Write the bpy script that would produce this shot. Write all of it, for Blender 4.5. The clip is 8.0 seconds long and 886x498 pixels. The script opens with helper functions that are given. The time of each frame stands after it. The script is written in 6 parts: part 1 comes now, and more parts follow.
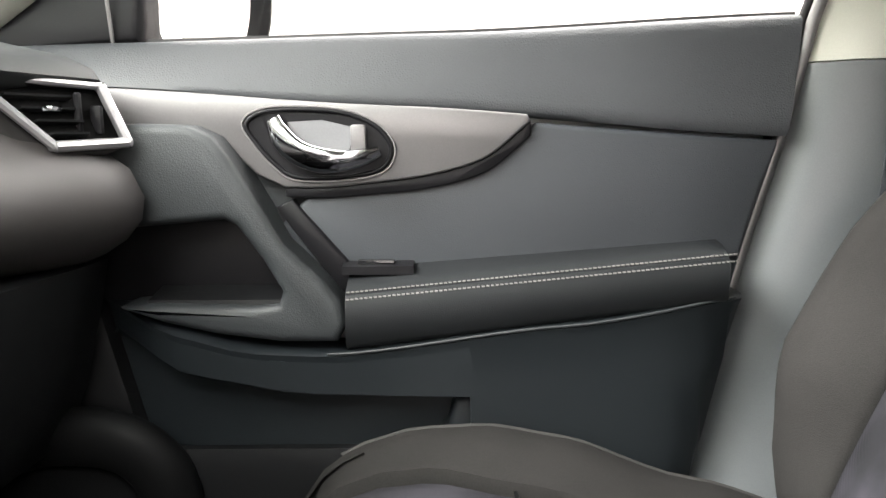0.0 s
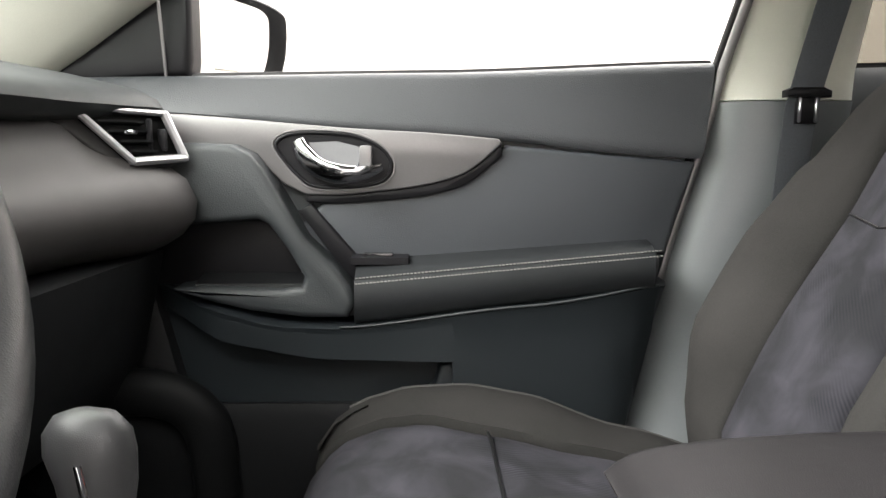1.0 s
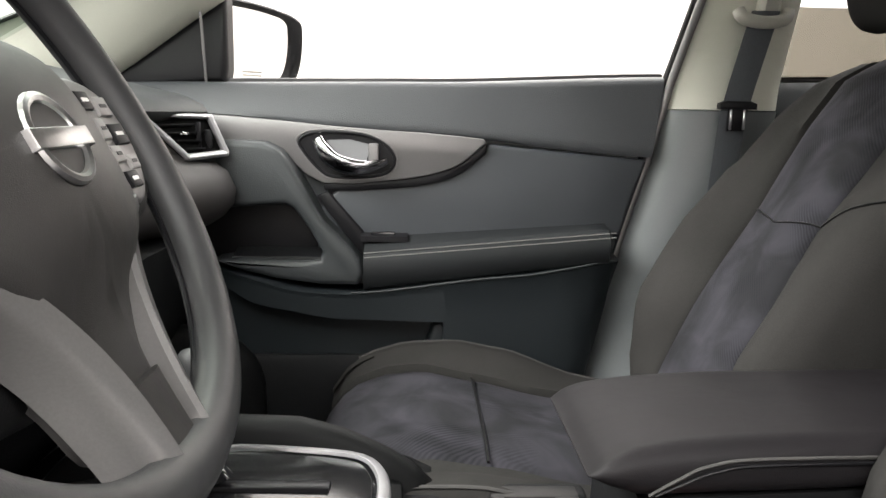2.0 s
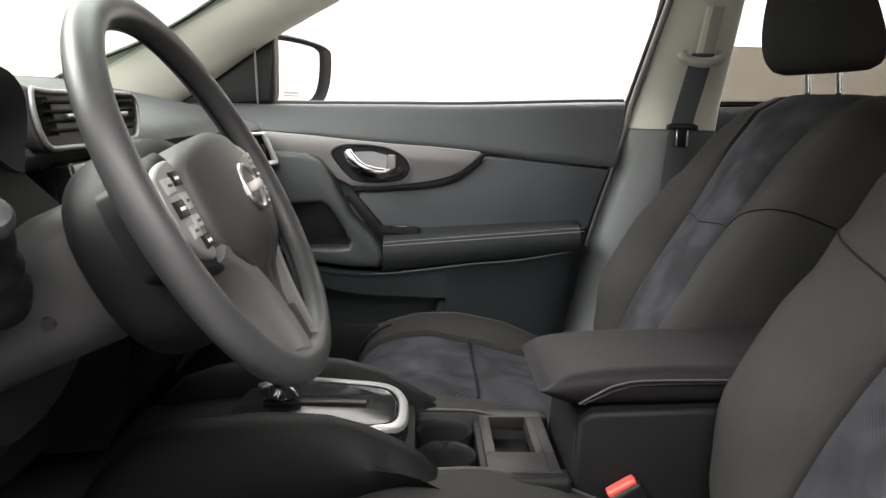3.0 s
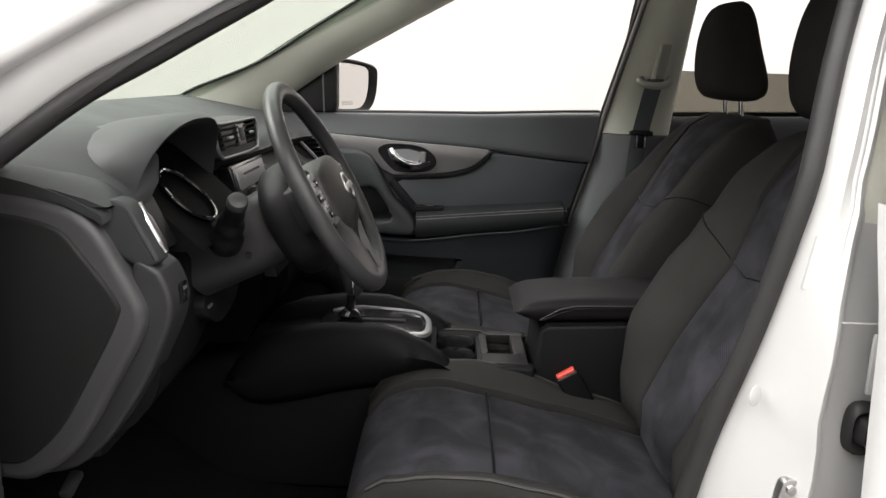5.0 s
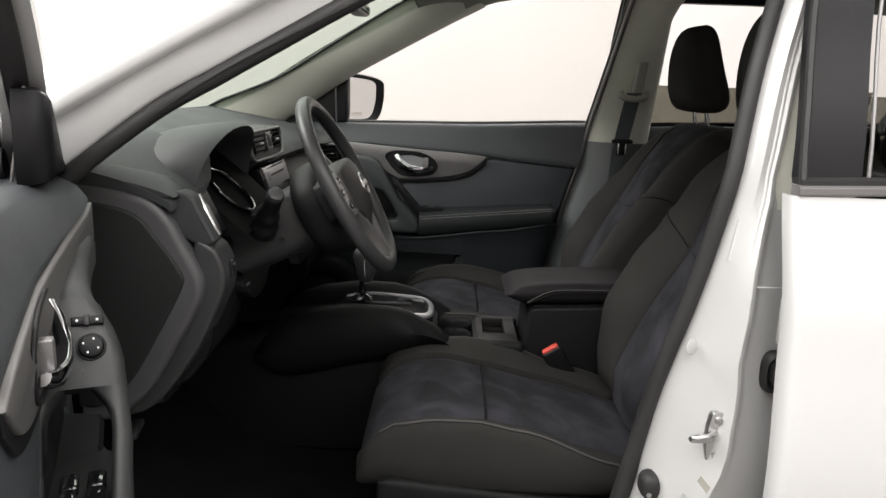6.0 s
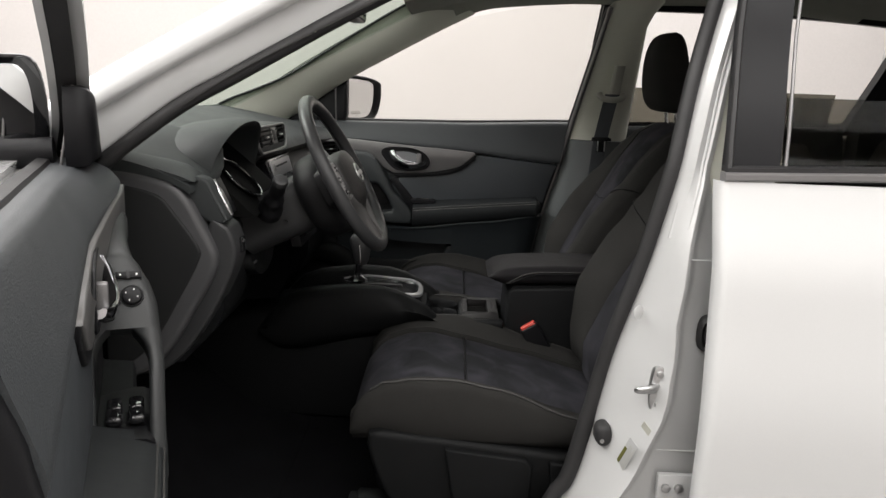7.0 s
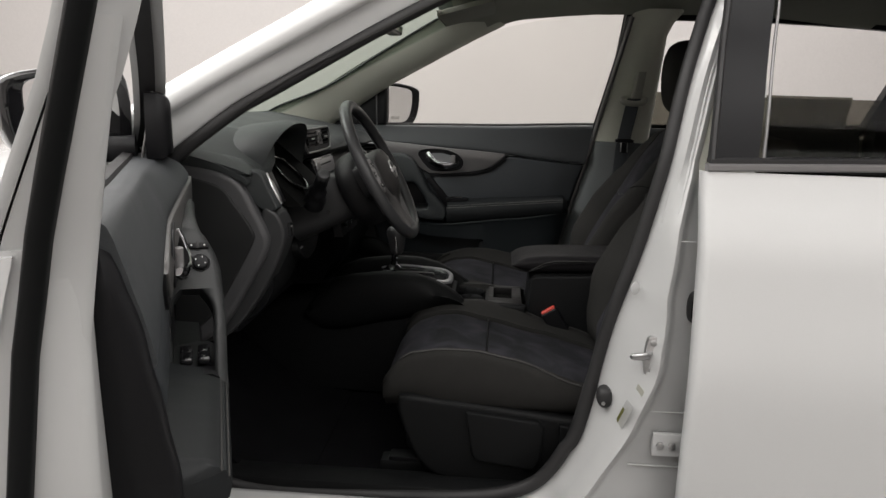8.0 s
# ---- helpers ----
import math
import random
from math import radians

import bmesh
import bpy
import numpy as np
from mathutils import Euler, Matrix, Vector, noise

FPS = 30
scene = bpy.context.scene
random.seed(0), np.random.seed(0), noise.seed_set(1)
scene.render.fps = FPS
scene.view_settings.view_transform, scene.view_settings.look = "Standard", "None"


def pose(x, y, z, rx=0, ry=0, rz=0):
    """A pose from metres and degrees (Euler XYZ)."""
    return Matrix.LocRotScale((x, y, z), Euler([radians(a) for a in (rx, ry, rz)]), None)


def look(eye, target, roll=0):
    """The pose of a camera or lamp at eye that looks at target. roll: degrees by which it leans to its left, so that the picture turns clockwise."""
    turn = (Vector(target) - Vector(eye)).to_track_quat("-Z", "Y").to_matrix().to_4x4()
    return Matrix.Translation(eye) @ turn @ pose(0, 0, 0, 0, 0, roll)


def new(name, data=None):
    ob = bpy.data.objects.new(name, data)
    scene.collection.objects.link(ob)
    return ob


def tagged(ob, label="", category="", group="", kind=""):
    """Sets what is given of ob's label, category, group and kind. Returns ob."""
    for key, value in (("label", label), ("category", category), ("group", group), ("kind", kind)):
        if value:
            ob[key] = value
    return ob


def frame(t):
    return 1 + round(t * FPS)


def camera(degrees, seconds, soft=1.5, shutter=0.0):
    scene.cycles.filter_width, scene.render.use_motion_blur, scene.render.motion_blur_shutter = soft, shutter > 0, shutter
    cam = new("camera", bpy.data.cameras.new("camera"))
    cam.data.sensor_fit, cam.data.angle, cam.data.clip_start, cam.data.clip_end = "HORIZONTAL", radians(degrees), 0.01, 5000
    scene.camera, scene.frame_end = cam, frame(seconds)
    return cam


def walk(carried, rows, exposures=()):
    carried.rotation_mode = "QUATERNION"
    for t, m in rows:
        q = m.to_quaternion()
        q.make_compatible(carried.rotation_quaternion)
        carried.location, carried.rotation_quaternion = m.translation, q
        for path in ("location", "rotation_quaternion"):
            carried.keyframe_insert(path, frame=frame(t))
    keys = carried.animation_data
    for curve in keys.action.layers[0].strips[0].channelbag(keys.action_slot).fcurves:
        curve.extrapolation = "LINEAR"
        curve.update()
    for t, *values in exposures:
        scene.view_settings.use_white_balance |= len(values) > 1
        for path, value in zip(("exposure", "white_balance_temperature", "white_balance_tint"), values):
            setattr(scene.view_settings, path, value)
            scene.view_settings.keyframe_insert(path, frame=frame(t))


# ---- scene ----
cam = camera(60.9, 8.0)
PATH = [
    (0, (0.045, -0.234, 0.980), (0.023, 1.746, 0.701), -0.6),
    (0.5, (0.043, -0.349, 0.988), (0.060, 1.633, 0.718), -0.0),
    (1, (0.025, -0.466, 1.000), (0.073, 1.515, 0.732), 0.2),
    (1.5, (0.011, -0.569, 1.031), (0.093, 1.406, 0.722), 1.1),
    (1.7, (0.010, -0.616, 1.042), (0.093, 1.364, 0.708), 1.1),
    (2.8, (0.008, -0.969, 1.116), (0.070, 0.991, 0.725), 1.1),
    (3, (-0.002, -1.036, 1.128), (0.067, 0.924, 0.736), 1.5),
    (3.5, (-0.006, -1.172, 1.144), (0.068, 0.792, 0.769), 2.0),
    (4, (0.017, -1.322, 1.176), (0.087, 0.642, 0.809), 2.2),
    (4.5, (0.024, -1.494, 1.213), (0.068, 0.461, 0.790), 2.1),
    (5, (0.017, -1.609, 1.235), (0.008, 0.338, 0.779), 1.8),
    (5.2, (0.010, -1.654, 1.238), (0.002, 0.300, 0.790), 1.7),
    (6.3, (0.020, -1.920, 1.247), (0.013, 0.033, 0.821), 2.1),
    (6.5, (0.021, -1.957, 1.246), (0.020, -0.002, 0.823), 2.3),
    (7, (0.056, -2.046, 1.246), (0.042, -0.092, 0.820), 2.2),
    (7.5, (0.098, -2.162, 1.245), (0.010, -0.208, 0.826), 1.8),
    (8, (0.115, -2.249, 1.240), (-0.023, -0.296, 0.831), 1.7),
]
EXPOSURES = [(0, 2.66), (0.5, 2.65), (1.0, 2.36), (1.5, 2.15), (2.2, 2.02), (3.0, 1.82), (3.5, 1.70), (4.0, 1.64), (4.5, 1.2), (5.0, 0.95), (5.7, 0.76), (6.5, 0.53), (7.0, 0.40), (7.5, 0.20), (8.0, -0.08)]
walk(cam, [(t, look(eye, target, roll)) for t, eye, target, roll in PATH], EXPOSURES)

# ---- light: a photo booth with large ceiling soft boxes ----
world = bpy.data.worlds.new("world")
scene.world = world
world.use_nodes = True
world.node_tree.nodes["Background"].inputs[0].default_value = (0.9, 0.95, 1.0, 1)
world.node_tree.nodes["Background"].inputs[1].default_value = 0.1


def soft_box(x, y, z, sx, sy, power):
    data = bpy.data.lights.new("soft_box_light", "AREA")
    data.shape, data.size, data.size_y, data.energy = "RECTANGLE", sx, sy, power
    data.color = (1.0, 0.975, 0.95)
    ob = new("soft_box_light", data)
    ob.matrix_world = look((x, y, z), (x, y, 0))
    return ob


# boxes are unseen; the one over the bonnet is added to brighten dash and backrests
for lx, ly, lw, ll, pw in ((-0.2, -2.7, 8.0, 3.3, 290), (-0.2, 2.3, 8.0, 3.4, 220), (-2.9, -0.2, 2.6, 1.5, 165)):
    soft_box(lx, ly, 3.30, lw, ll, pw)

# ---- materials ----
def mat(name, color, rough=0.5, metal=0.0, grain=0.0, size=400.0, bump=0.0, spot=0.0, spot_size=6.0, spec=0.5, coat=0.0, sheen=0.0, wear=0.0):
    """Surface with fine grain (colour and relief) and broad stains."""
    m = bpy.data.materials.new(name)
    m.use_nodes = True
    nt = m.node_tree
    b = nt.nodes["Principled BSDF"]
    b.inputs["Base Color"].default_value = (*color, 1)
    b.inputs["Roughness"].default_value = rough
    b.inputs["Metallic"].default_value = metal
    b.inputs["Specular IOR Level"].default_value = spec
    b.inputs["Coat Weight"].default_value = coat
    b.inputs["Coat Roughness"].default_value = 0.04
    b.inputs["Sheen Weight"].default_value = sheen
    tc = nt.nodes.new("ShaderNodeTexCoord")
    n1 = nt.nodes.new("ShaderNodeTexNoise")
    n1.inputs["Scale"].default_value, n1.inputs["Detail"].default_value = size, 3
    n2 = nt.nodes.new("ShaderNodeTexNoise")
    n2.inputs["Scale"].default_value, n2.inputs["Detail"].default_value = spot_size, 5
    for n in (n1, n2):
        nt.links.new(tc.outputs["Object"], n.inputs["Vector"])
    if grain or spot:
        last = None
        for n, amount in ((n1, grain), (n2, spot)):
            if not amount:
                continue
            mr = nt.nodes.new("ShaderNodeMapRange")
            mr.inputs["From Min"].default_value, mr.inputs["From Max"].default_value = 0.3, 0.7
            mr.inputs["To Min"].default_value, mr.inputs["To Max"].default_value = 1 - amount, 1 + amount
            nt.links.new(n.outputs["Fac"], mr.inputs["Value"])
            mx = nt.nodes.new("ShaderNodeMix")
            mx.data_type, mx.blend_type = "RGBA", "MULTIPLY"
            mx.inputs[0].default_value = 1
            if last is None:
                mx.inputs[6].default_value = (*color, 1)
            else:
                nt.links.new(last, mx.inputs[6])
            nt.links.new(mr.outputs[0], mx.inputs[7])
            last = mx.outputs[2]
        nt.links.new(last, b.inputs["Base Color"])
    if bump:
        bp = nt.nodes.new("ShaderNodeBump")
        bp.inputs["Strength"].default_value, bp.inputs["Distance"].default_value = bump, 0.001
        nt.links.new(n1.outputs["Fac"], bp.inputs["Height"])
        nt.links.new(bp.outputs[0], b.inputs["Normal"])
    if wear:
        mr = nt.nodes.new("ShaderNodeMapRange")
        mr.inputs["From Min"].default_value, mr.inputs["From Max"].default_value = 0.35, 0.65
        mr.inputs["To Min"].default_value, mr.inputs["To Max"].default_value = max(0.02, rough - wear), min(1, rough + wear)
        nt.links.new(n2.outputs["Fac"], mr.inputs["Value"])
        nt.links.new(mr.outputs[0], b.inputs["Roughness"])
    return m


def pane_mat(name, color, gloss=0.06):
    """Thin pane: tinted see-through with a faint mirror."""
    m = bpy.data.materials.new(name)
    m.use_nodes = True
    nt = m.node_tree
    nt.nodes.remove(nt.nodes["Principled BSDF"])
    tr = nt.nodes.new("ShaderNodeBsdfTransparent")
    tr.inputs[0].default_value = (*color, 1)
    gl = nt.nodes.new("ShaderNodeBsdfGlossy")
    gl.inputs["Roughness"].default_value = 0.02
    mx = nt.nodes.new("ShaderNodeMixShader")
    mx.inputs[0].default_value = gloss
    nt.links.new(tr.outputs[0], mx.inputs[1])
    nt.links.new(gl.outputs[0], mx.inputs[2])
    nt.links.new(mx.outputs[0], nt.nodes["Material Output"].inputs[0])
    return m


def leather(name, color, rough, cell=520.0, bump=0.35, spot=0.06, wear=0.05, spec=0.4):
    """Moulded skin: small rounded cells in relief."""
    m = mat(name, color, rough, grain=0.05, size=900, spot=spot, spot_size=5, wear=wear, spec=spec)
    nt = m.node_tree
    b = nt.nodes["Principled BSDF"]
    v = nt.nodes.new("ShaderNodeTexVoronoi")
    v.feature, v.inputs["Scale"].default_value = "DISTANCE_TO_EDGE", cell
    tc = nt.nodes["Texture Coordinate"]
    nt.links.new(tc.outputs["Object"], v.inputs["Vector"])
    bp = nt.nodes.new("ShaderNodeBump")
    bp.inputs["Strength"].default_value, bp.inputs["Distance"].default_value = bump, 0.0006
    nt.links.new(v.outputs["Distance"], bp.inputs["Height"])
    soft = nt.nodes.new("ShaderNodeTexNoise")
    soft.inputs["Scale"].default_value, soft.inputs["Detail"].default_value = 16, 3
    nt.links.new(tc.outputs["Object"], soft.inputs["Vector"])
    b2 = nt.nodes.new("ShaderNodeBump")
    b2.inputs["Strength"].default_value, b2.inputs["Distance"].default_value = 0.25, 0.004
    nt.links.new(soft.outputs["Fac"], b2.inputs["Height"])
    nt.links.new(bp.outputs[0], b2.inputs["Normal"])
    nt.links.new(b2.outputs[0], b.inputs["Normal"])
    return m


def suede(name, color, light, line_angle):
    """Brushed fabric with soft cloudy nap and fine embossed wave lines in patches."""
    m = mat(name, color, 0.95, grain=0.10, size=1200, bump=0.2, spec=0.08)
    nt = m.node_tree
    b = nt.nodes["Principled BSDF"]
    tc = nt.nodes["Texture Coordinate"]
    cloud = nt.nodes.new("ShaderNodeTexNoise")
    cloud.inputs["Scale"].default_value, cloud.inputs["Detail"].default_value = 11, 4
    cloud.inputs["Distortion"].default_value = 0.8
    nt.links.new(tc.outputs["Object"], cloud.inputs["Vector"])
    ramp = nt.nodes.new("ShaderNodeValToRGB")
    ramp.color_ramp.elements[0].position, ramp.color_ramp.elements[0].color = 0.38, (*color, 1)
    ramp.color_ramp.elements[1].position, ramp.color_ramp.elements[1].color = 0.68, (*light, 1)
    nt.links.new(cloud.outputs["Fac"], ramp.inputs[0])
    mp = nt.nodes.new("ShaderNodeMapping")
    mp.inputs["Rotation"].default_value = line_angle
    nt.links.new(tc.outputs["Object"], mp.inputs["Vector"])
    wave = nt.nodes.new("ShaderNodeTexWave")
    wave.inputs["Scale"].default_value, wave.inputs["Distortion"].default_value = 75, 3.0
    wave.inputs["Detail Scale"].default_value = 0.35
    nt.links.new(mp.outputs[0], wave.inputs["Vector"])
    patch = nt.nodes.new("ShaderNodeTexNoise")
    patch.inputs["Scale"].default_value = 7
    nt.links.new(tc.outputs["Object"], patch.inputs["Vector"])
    pr = nt.nodes.new("ShaderNodeMapRange")
    pr.inputs["From Min"].default_value, pr.inputs["From Max"].default_value = 0.5, 0.6
    nt.links.new(patch.outputs["Fac"], pr.inputs["Value"])
    mul = nt.nodes.new("ShaderNodeMath")
    mul.operation = "MULTIPLY"
    nt.links.new(wave.outputs["Fac"], mul.inputs[0])
    nt.links.new(pr.outputs[0], mul.inputs[1])
    mx = nt.nodes.new("ShaderNodeMix")
    mx.data_type, mx.blend_type = "RGBA", "MULTIPLY"
    mx.inputs[7].default_value = (0.55, 0.55, 0.57, 1)
    nt.links.new(mul.outputs[0], mx.inputs[0])
    nt.links.new(ramp.outputs[0], mx.inputs[6])
    nt.links.new(mx.outputs[2], b.inputs["Base Color"])
    return m


M_SOFT = leather("soft_grained_vinyl", (0.044, 0.0480, 0.0515), 0.48, cell=300, bump=1.0, spec=0.42)
M_PAD = leather("padded_vinyl", (0.041, 0.0455, 0.0500), 0.50, cell=380, bump=0.55, spec=0.3)
M_COLUMN = leather("column_plastic", (0.026, 0.0265, 0.0275), 0.46, cell=600, bump=0.4, spec=0.35)
M_ARM = leather("armrest_vinyl", (0.0112, 0.0128, 0.0138), 0.58, cell=420, bump=0.4, spec=0.24)
M_PULL = leather("pull_plastic", (0.028, 0.0320, 0.0335), 0.48, cell=340, bump=0.9, spec=0.42)
# darker than real plastic: the shade low in the cabin is in the colour
M_HARD = leather("darkened_hard_plastic", (0.0085, 0.009, 0.0095), 0.5, cell=800, bump=0.3, spec=0.14)
M_LOW = leather("low_door_plastic", (0.0115, 0.0148, 0.0168), 0.45, cell=500, bump=0.4, spec=0.4)
M_DASH = leather("dash_skin", (0.029, 0.032, 0.0325), 0.55, cell=600, bump=0.35, spec=0.3)
M_PILLARLOW = mat("pillar_plastic", (0.112, 0.122, 0.124), 0.36, grain=0.06, size=700, bump=0.2, spot=0.05, wear=0.05)
M_RIM = leather("wheel_leather", (0.031, 0.0315, 0.0325), 0.42, cell=850, bump=0.3, wear=0.08)
M_ENDCOVER = leather("end_cover_plastic", (0.011, 0.0115, 0.0116), 0.55, cell=700, bump=0.3, spec=0.25)
M_VOID = mat("vent_black", (0.003, 0.003, 0.003), 0.8, grain=0.1, size=300, spec=0.05)
M_PLATE = mat("shift_plate_black", (0.006, 0.006, 0.0065), 0.16, spot=0.1, spec=0.3)
M_HUB = leather("hub_plastic", (0.025, 0.024, 0.0235), 0.50, cell=900, bump=0.25, spec=0.35)
M_HUBBACK = leather("hub_back_plastic", (0.006, 0.006, 0.0064), 0.5, cell=700, bump=0.3, spec=0.15)
M_BUTTON = mat("switch_grey", (0.26, 0.255, 0.25), 0.45, metal=0.2, grain=0.04, size=600, spot=0.05)
M_SATIN = mat("satin_grey_trim", (0.20, 0.195, 0.195), 0.38, metal=0.55, grain=0.05, size=700, spot=0.05)
M_SILVER = mat("silver_paint", (0.42, 0.42, 0.43), 0.36, metal=0.75, grain=0.03, spot=0.05)
M_CHROME = mat("chrome", (0.80, 0.80, 0.81), 0.07, metal=1.0, spot=0.03, wear=0.03)
M_HANDLE = mat("handle_chrome", (0.50, 0.50, 0.52), 0.10, metal=1.0, spot=0.03, wear=0.03)
M_STEEL = mat("zinc_steel", (0.50, 0.50, 0.50), 0.32, metal=1.0, grain=0.08, size=300, spot=0.1)
M_GLOSS = mat("piano_black", (0.008, 0.008, 0.009), 0.06, coat=0.6, spot=0.1)
M_BLACK = mat("black_plastic", (0.007, 0.007, 0.008), 0.42, grain=0.08, size=600, bump=0.15, wear=0.06, spec=0.2)
M_RUBBER = mat("black_rubber", (0.0125, 0.012, 0.0125), 0.6, grain=0.1, size=300, bump=0.1, wear=0.08)
M_FABRIC = mat("woven_fabric", (0.0235, 0.0230, 0.0218), 0.95, grain=0.22, size=900, bump=0.5, spot=0.12, spot_size=9, spec=0.08)
M_SUEDE = suede("brushed_suede", (0.0175, 0.0177, 0.0195), (0.035, 0.0343, 0.0405), (0.3, 0.5, 0.9))
# carpet colour holds the footwell's shade, so it is nearly black
M_CARPET = mat("darkened_carpet", (0.005, 0.005, 0.0055), 1.0, grain=0.4, size=500, bump=0.8, spot=0.2, spot_size=12, spec=0.0)
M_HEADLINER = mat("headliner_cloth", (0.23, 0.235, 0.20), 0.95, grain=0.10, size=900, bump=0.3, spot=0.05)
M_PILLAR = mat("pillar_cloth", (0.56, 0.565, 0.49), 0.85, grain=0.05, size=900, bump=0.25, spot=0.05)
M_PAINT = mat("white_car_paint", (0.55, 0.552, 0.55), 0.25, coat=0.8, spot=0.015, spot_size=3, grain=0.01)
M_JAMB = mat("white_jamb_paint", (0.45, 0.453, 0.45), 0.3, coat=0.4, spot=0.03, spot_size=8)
M_WALL = mat("booth_wall_paint", (0.62, 0.592, 0.578), 0.9, grain=0.02, size=60, spot=0.02, spot_size=0.7)
M_FLOOR = mat("booth_floor_paint", (0.16, 0.157, 0.153), 0.5, grain=0.06, size=90, spot=0.1, spot_size=1.2)
# blackened below a real plastic's tone to include shade on low parts
M_DEEP = leather("darkened_console_plastic", (0.0055, 0.0058, 0.006), 0.5, cell=700, bump=0.35, spec=0.10)
M_TRAY = leather("tray_plastic", (0.017, 0.016, 0.016), 0.5, cell=800, bump=0.25, spec=0.25)
M_RAMP = leather("ramp_plastic", (0.024, 0.0255, 0.026), 0.45, cell=500, bump=0.5, spec=0.4)
M_SPOKE = mat("spoke_satin", (0.13, 0.127, 0.125), 0.42, metal=0.45, grain=0.05, size=600, spot=0.05, spec=0.4)
M_PIPE = mat("seat_piping", (0.027, 0.026, 0.0245), 0.8, grain=0.2, size=900)
M_THREAD = mat("grey_thread", (0.18, 0.176, 0.168), 0.9, grain=0.2, size=900)
M_RED = mat("red_button", (0.62, 0.07, 0.05), 0.4, spot=0.05, grain=0.03)
M_WEB = mat("belt_webbing", (0.065, 0.072, 0.080), 0.7, grain=0.2, size=700, bump=0.5)
M_GREIGE = mat("greige_plastic", (0.36, 0.355, 0.31), 0.5, grain=0.04, size=500, bump=0.1)
M_GLASS = pane_mat("clear_glass", (0.955, 0.955, 0.945), 0.02)
M_SCREEN = pane_mat("windscreen_glass", (0.74, 0.785, 0.75), 0.02)
M_TINT = pane_mat("privacy_glass", (0.40, 0.39, 0.355), 0.006)
M_MIRROR = mat("mirror_glass", (0.9, 0.9, 0.9), 0.01, metal=1.0)
M_LABEL = mat("label_paper", (0.75, 0.75, 0.73), 0.6, spot=0.03)
M_INK = mat("label_ink", (0.08, 0.08, 0.08), 0.6)
M_YELLOW = mat("label_olive", (0.10, 0.10, 0.02), 0.6)


# ---- mesh tools ----
def thing(name, label, category, at=(0, 0, 0), group="", kind=""):
    ob = new(name)
    ob.location = at
    ob.empty_display_size = 0.05
    return tagged(ob, label, category, group, kind)


def part(name, bm, material, parent, label="", smooth=40, m=None):
    """Links a bmesh as one mesh object under a thing; its coordinates are the world's, or m's."""
    bmesh.ops.remove_doubles(bm, verts=bm.verts, dist=1e-5)
    bmesh.ops.recalc_face_normals(bm, faces=bm.faces)
    lim = radians(smooth)
    for f in bm.faces:
        f.smooth = True
    for e in bm.edges:
        if len(e.link_faces) == 2 and e.calc_face_angle(0) > lim:
            e.smooth = False
    me = bpy.data.meshes.new(name)
    bm.to_mesh(me)
    bm.free()
    me.materials.append(material)
    ob = new(name, me)
    if parent is not None:
        ob.parent = parent
        top = parent
        off = Matrix.Identity(4)
        while top is not None:
            off = top.matrix_basis @ off
            top = top.parent
        if m is None:
            ob.matrix_basis = off.inverted()
        else:
            ob.matrix_basis = off.inverted() @ m
    elif m is not None:
        ob.matrix_basis = m
    if label:
        ob["label"] = label
    return ob


def cr(pts, n=8, closed=False):
    """Smooth curve through control points."""
    P = [Vector(p) for p in pts]
    k = len(P)
    out = []
    for i in range(k if closed else k - 1):
        if closed:
            a, b, c, d = P[i - 1], P[i], P[(i + 1) % k], P[(i + 2) % k]
        else:
            a, b, c, d = P[max(i - 1, 0)], P[i], P[i + 1], P[min(i + 2, k - 1)]
        for j in range(n):
            t = j / n
            out.append(0.5 * (2 * b + (c - a) * t + (2 * a - 5 * b + 4 * c - d) * t * t + (3 * b - a - 3 * c + d) * t ** 3))
    if not closed:
        out.append(P[-1])
    return out


def lerp(table, x):
    """Smooth value from a short table of (x, value)."""
    xs = [p[0] for p in table]
    if x <= xs[0]:
        return table[0][1]
    for (x0, v0), (x1, v1) in zip(table, table[1:]):
        if x <= x1:
            t = (x - x0) / (x1 - x0)
            t = t * t * (3 - 2 * t) * 0.5 + t * 0.5
            return v0 + (v1 - v0) * t
    return table[-1][1]


def lin(table, x):
    """Straight interpolation in a short table."""
    return float(np.interp(x, [p[0] for p in table], [p[1] for p in table]))


def loft(rings, closed=True, caps=True):
    bm = bmesh.new()
    rows = [[bm.verts.new(p) for p in r] for r in rings]
    k = len(rows[0])
    for a, b in zip(rows, rows[1:]):
        for i in range(k if closed else k - 1):
            j = (i + 1) % k
            bm.faces.new((a[i], a[j], b[j], b[i]))
    if caps and closed:
        bm.faces.new(rows[0])
        bm.faces.new(rows[-1][::-1])
    return bm


def tube(pts, r, seg=10, n=0, closed=False, flat=1.0, up=(0, 0, 1)):
    P = [Vector(p) for p in pts] if not n else cr(pts, n, closed)
    rings = []
    for i, p in enumerate(P):
        a = P[i - 1] if (i or closed) else P[0]
        b = P[(i + 1) % len(P)] if (i < len(P) - 1 or closed) else P[-1]
        d = (b - a).normalized()
        u = Vector(up)
        s = d.cross(u)
        if s.length < 1e-4:
            s = d.cross(Vector((0, 1, 0)))
        s.normalize()
        u = s.cross(d)
        q = r[min(i * len(r) // len(P), len(r) - 1)] if isinstance(r, (list, tuple)) else r
        rings.append([p + (s * math.cos(t) + u * math.sin(t) * flat) * q for t in (2 * math.pi * j / seg for j in range(seg))])
    if closed:
        rings.append(rings[0])
        return loft(rings, True, False)
    return loft(rings)


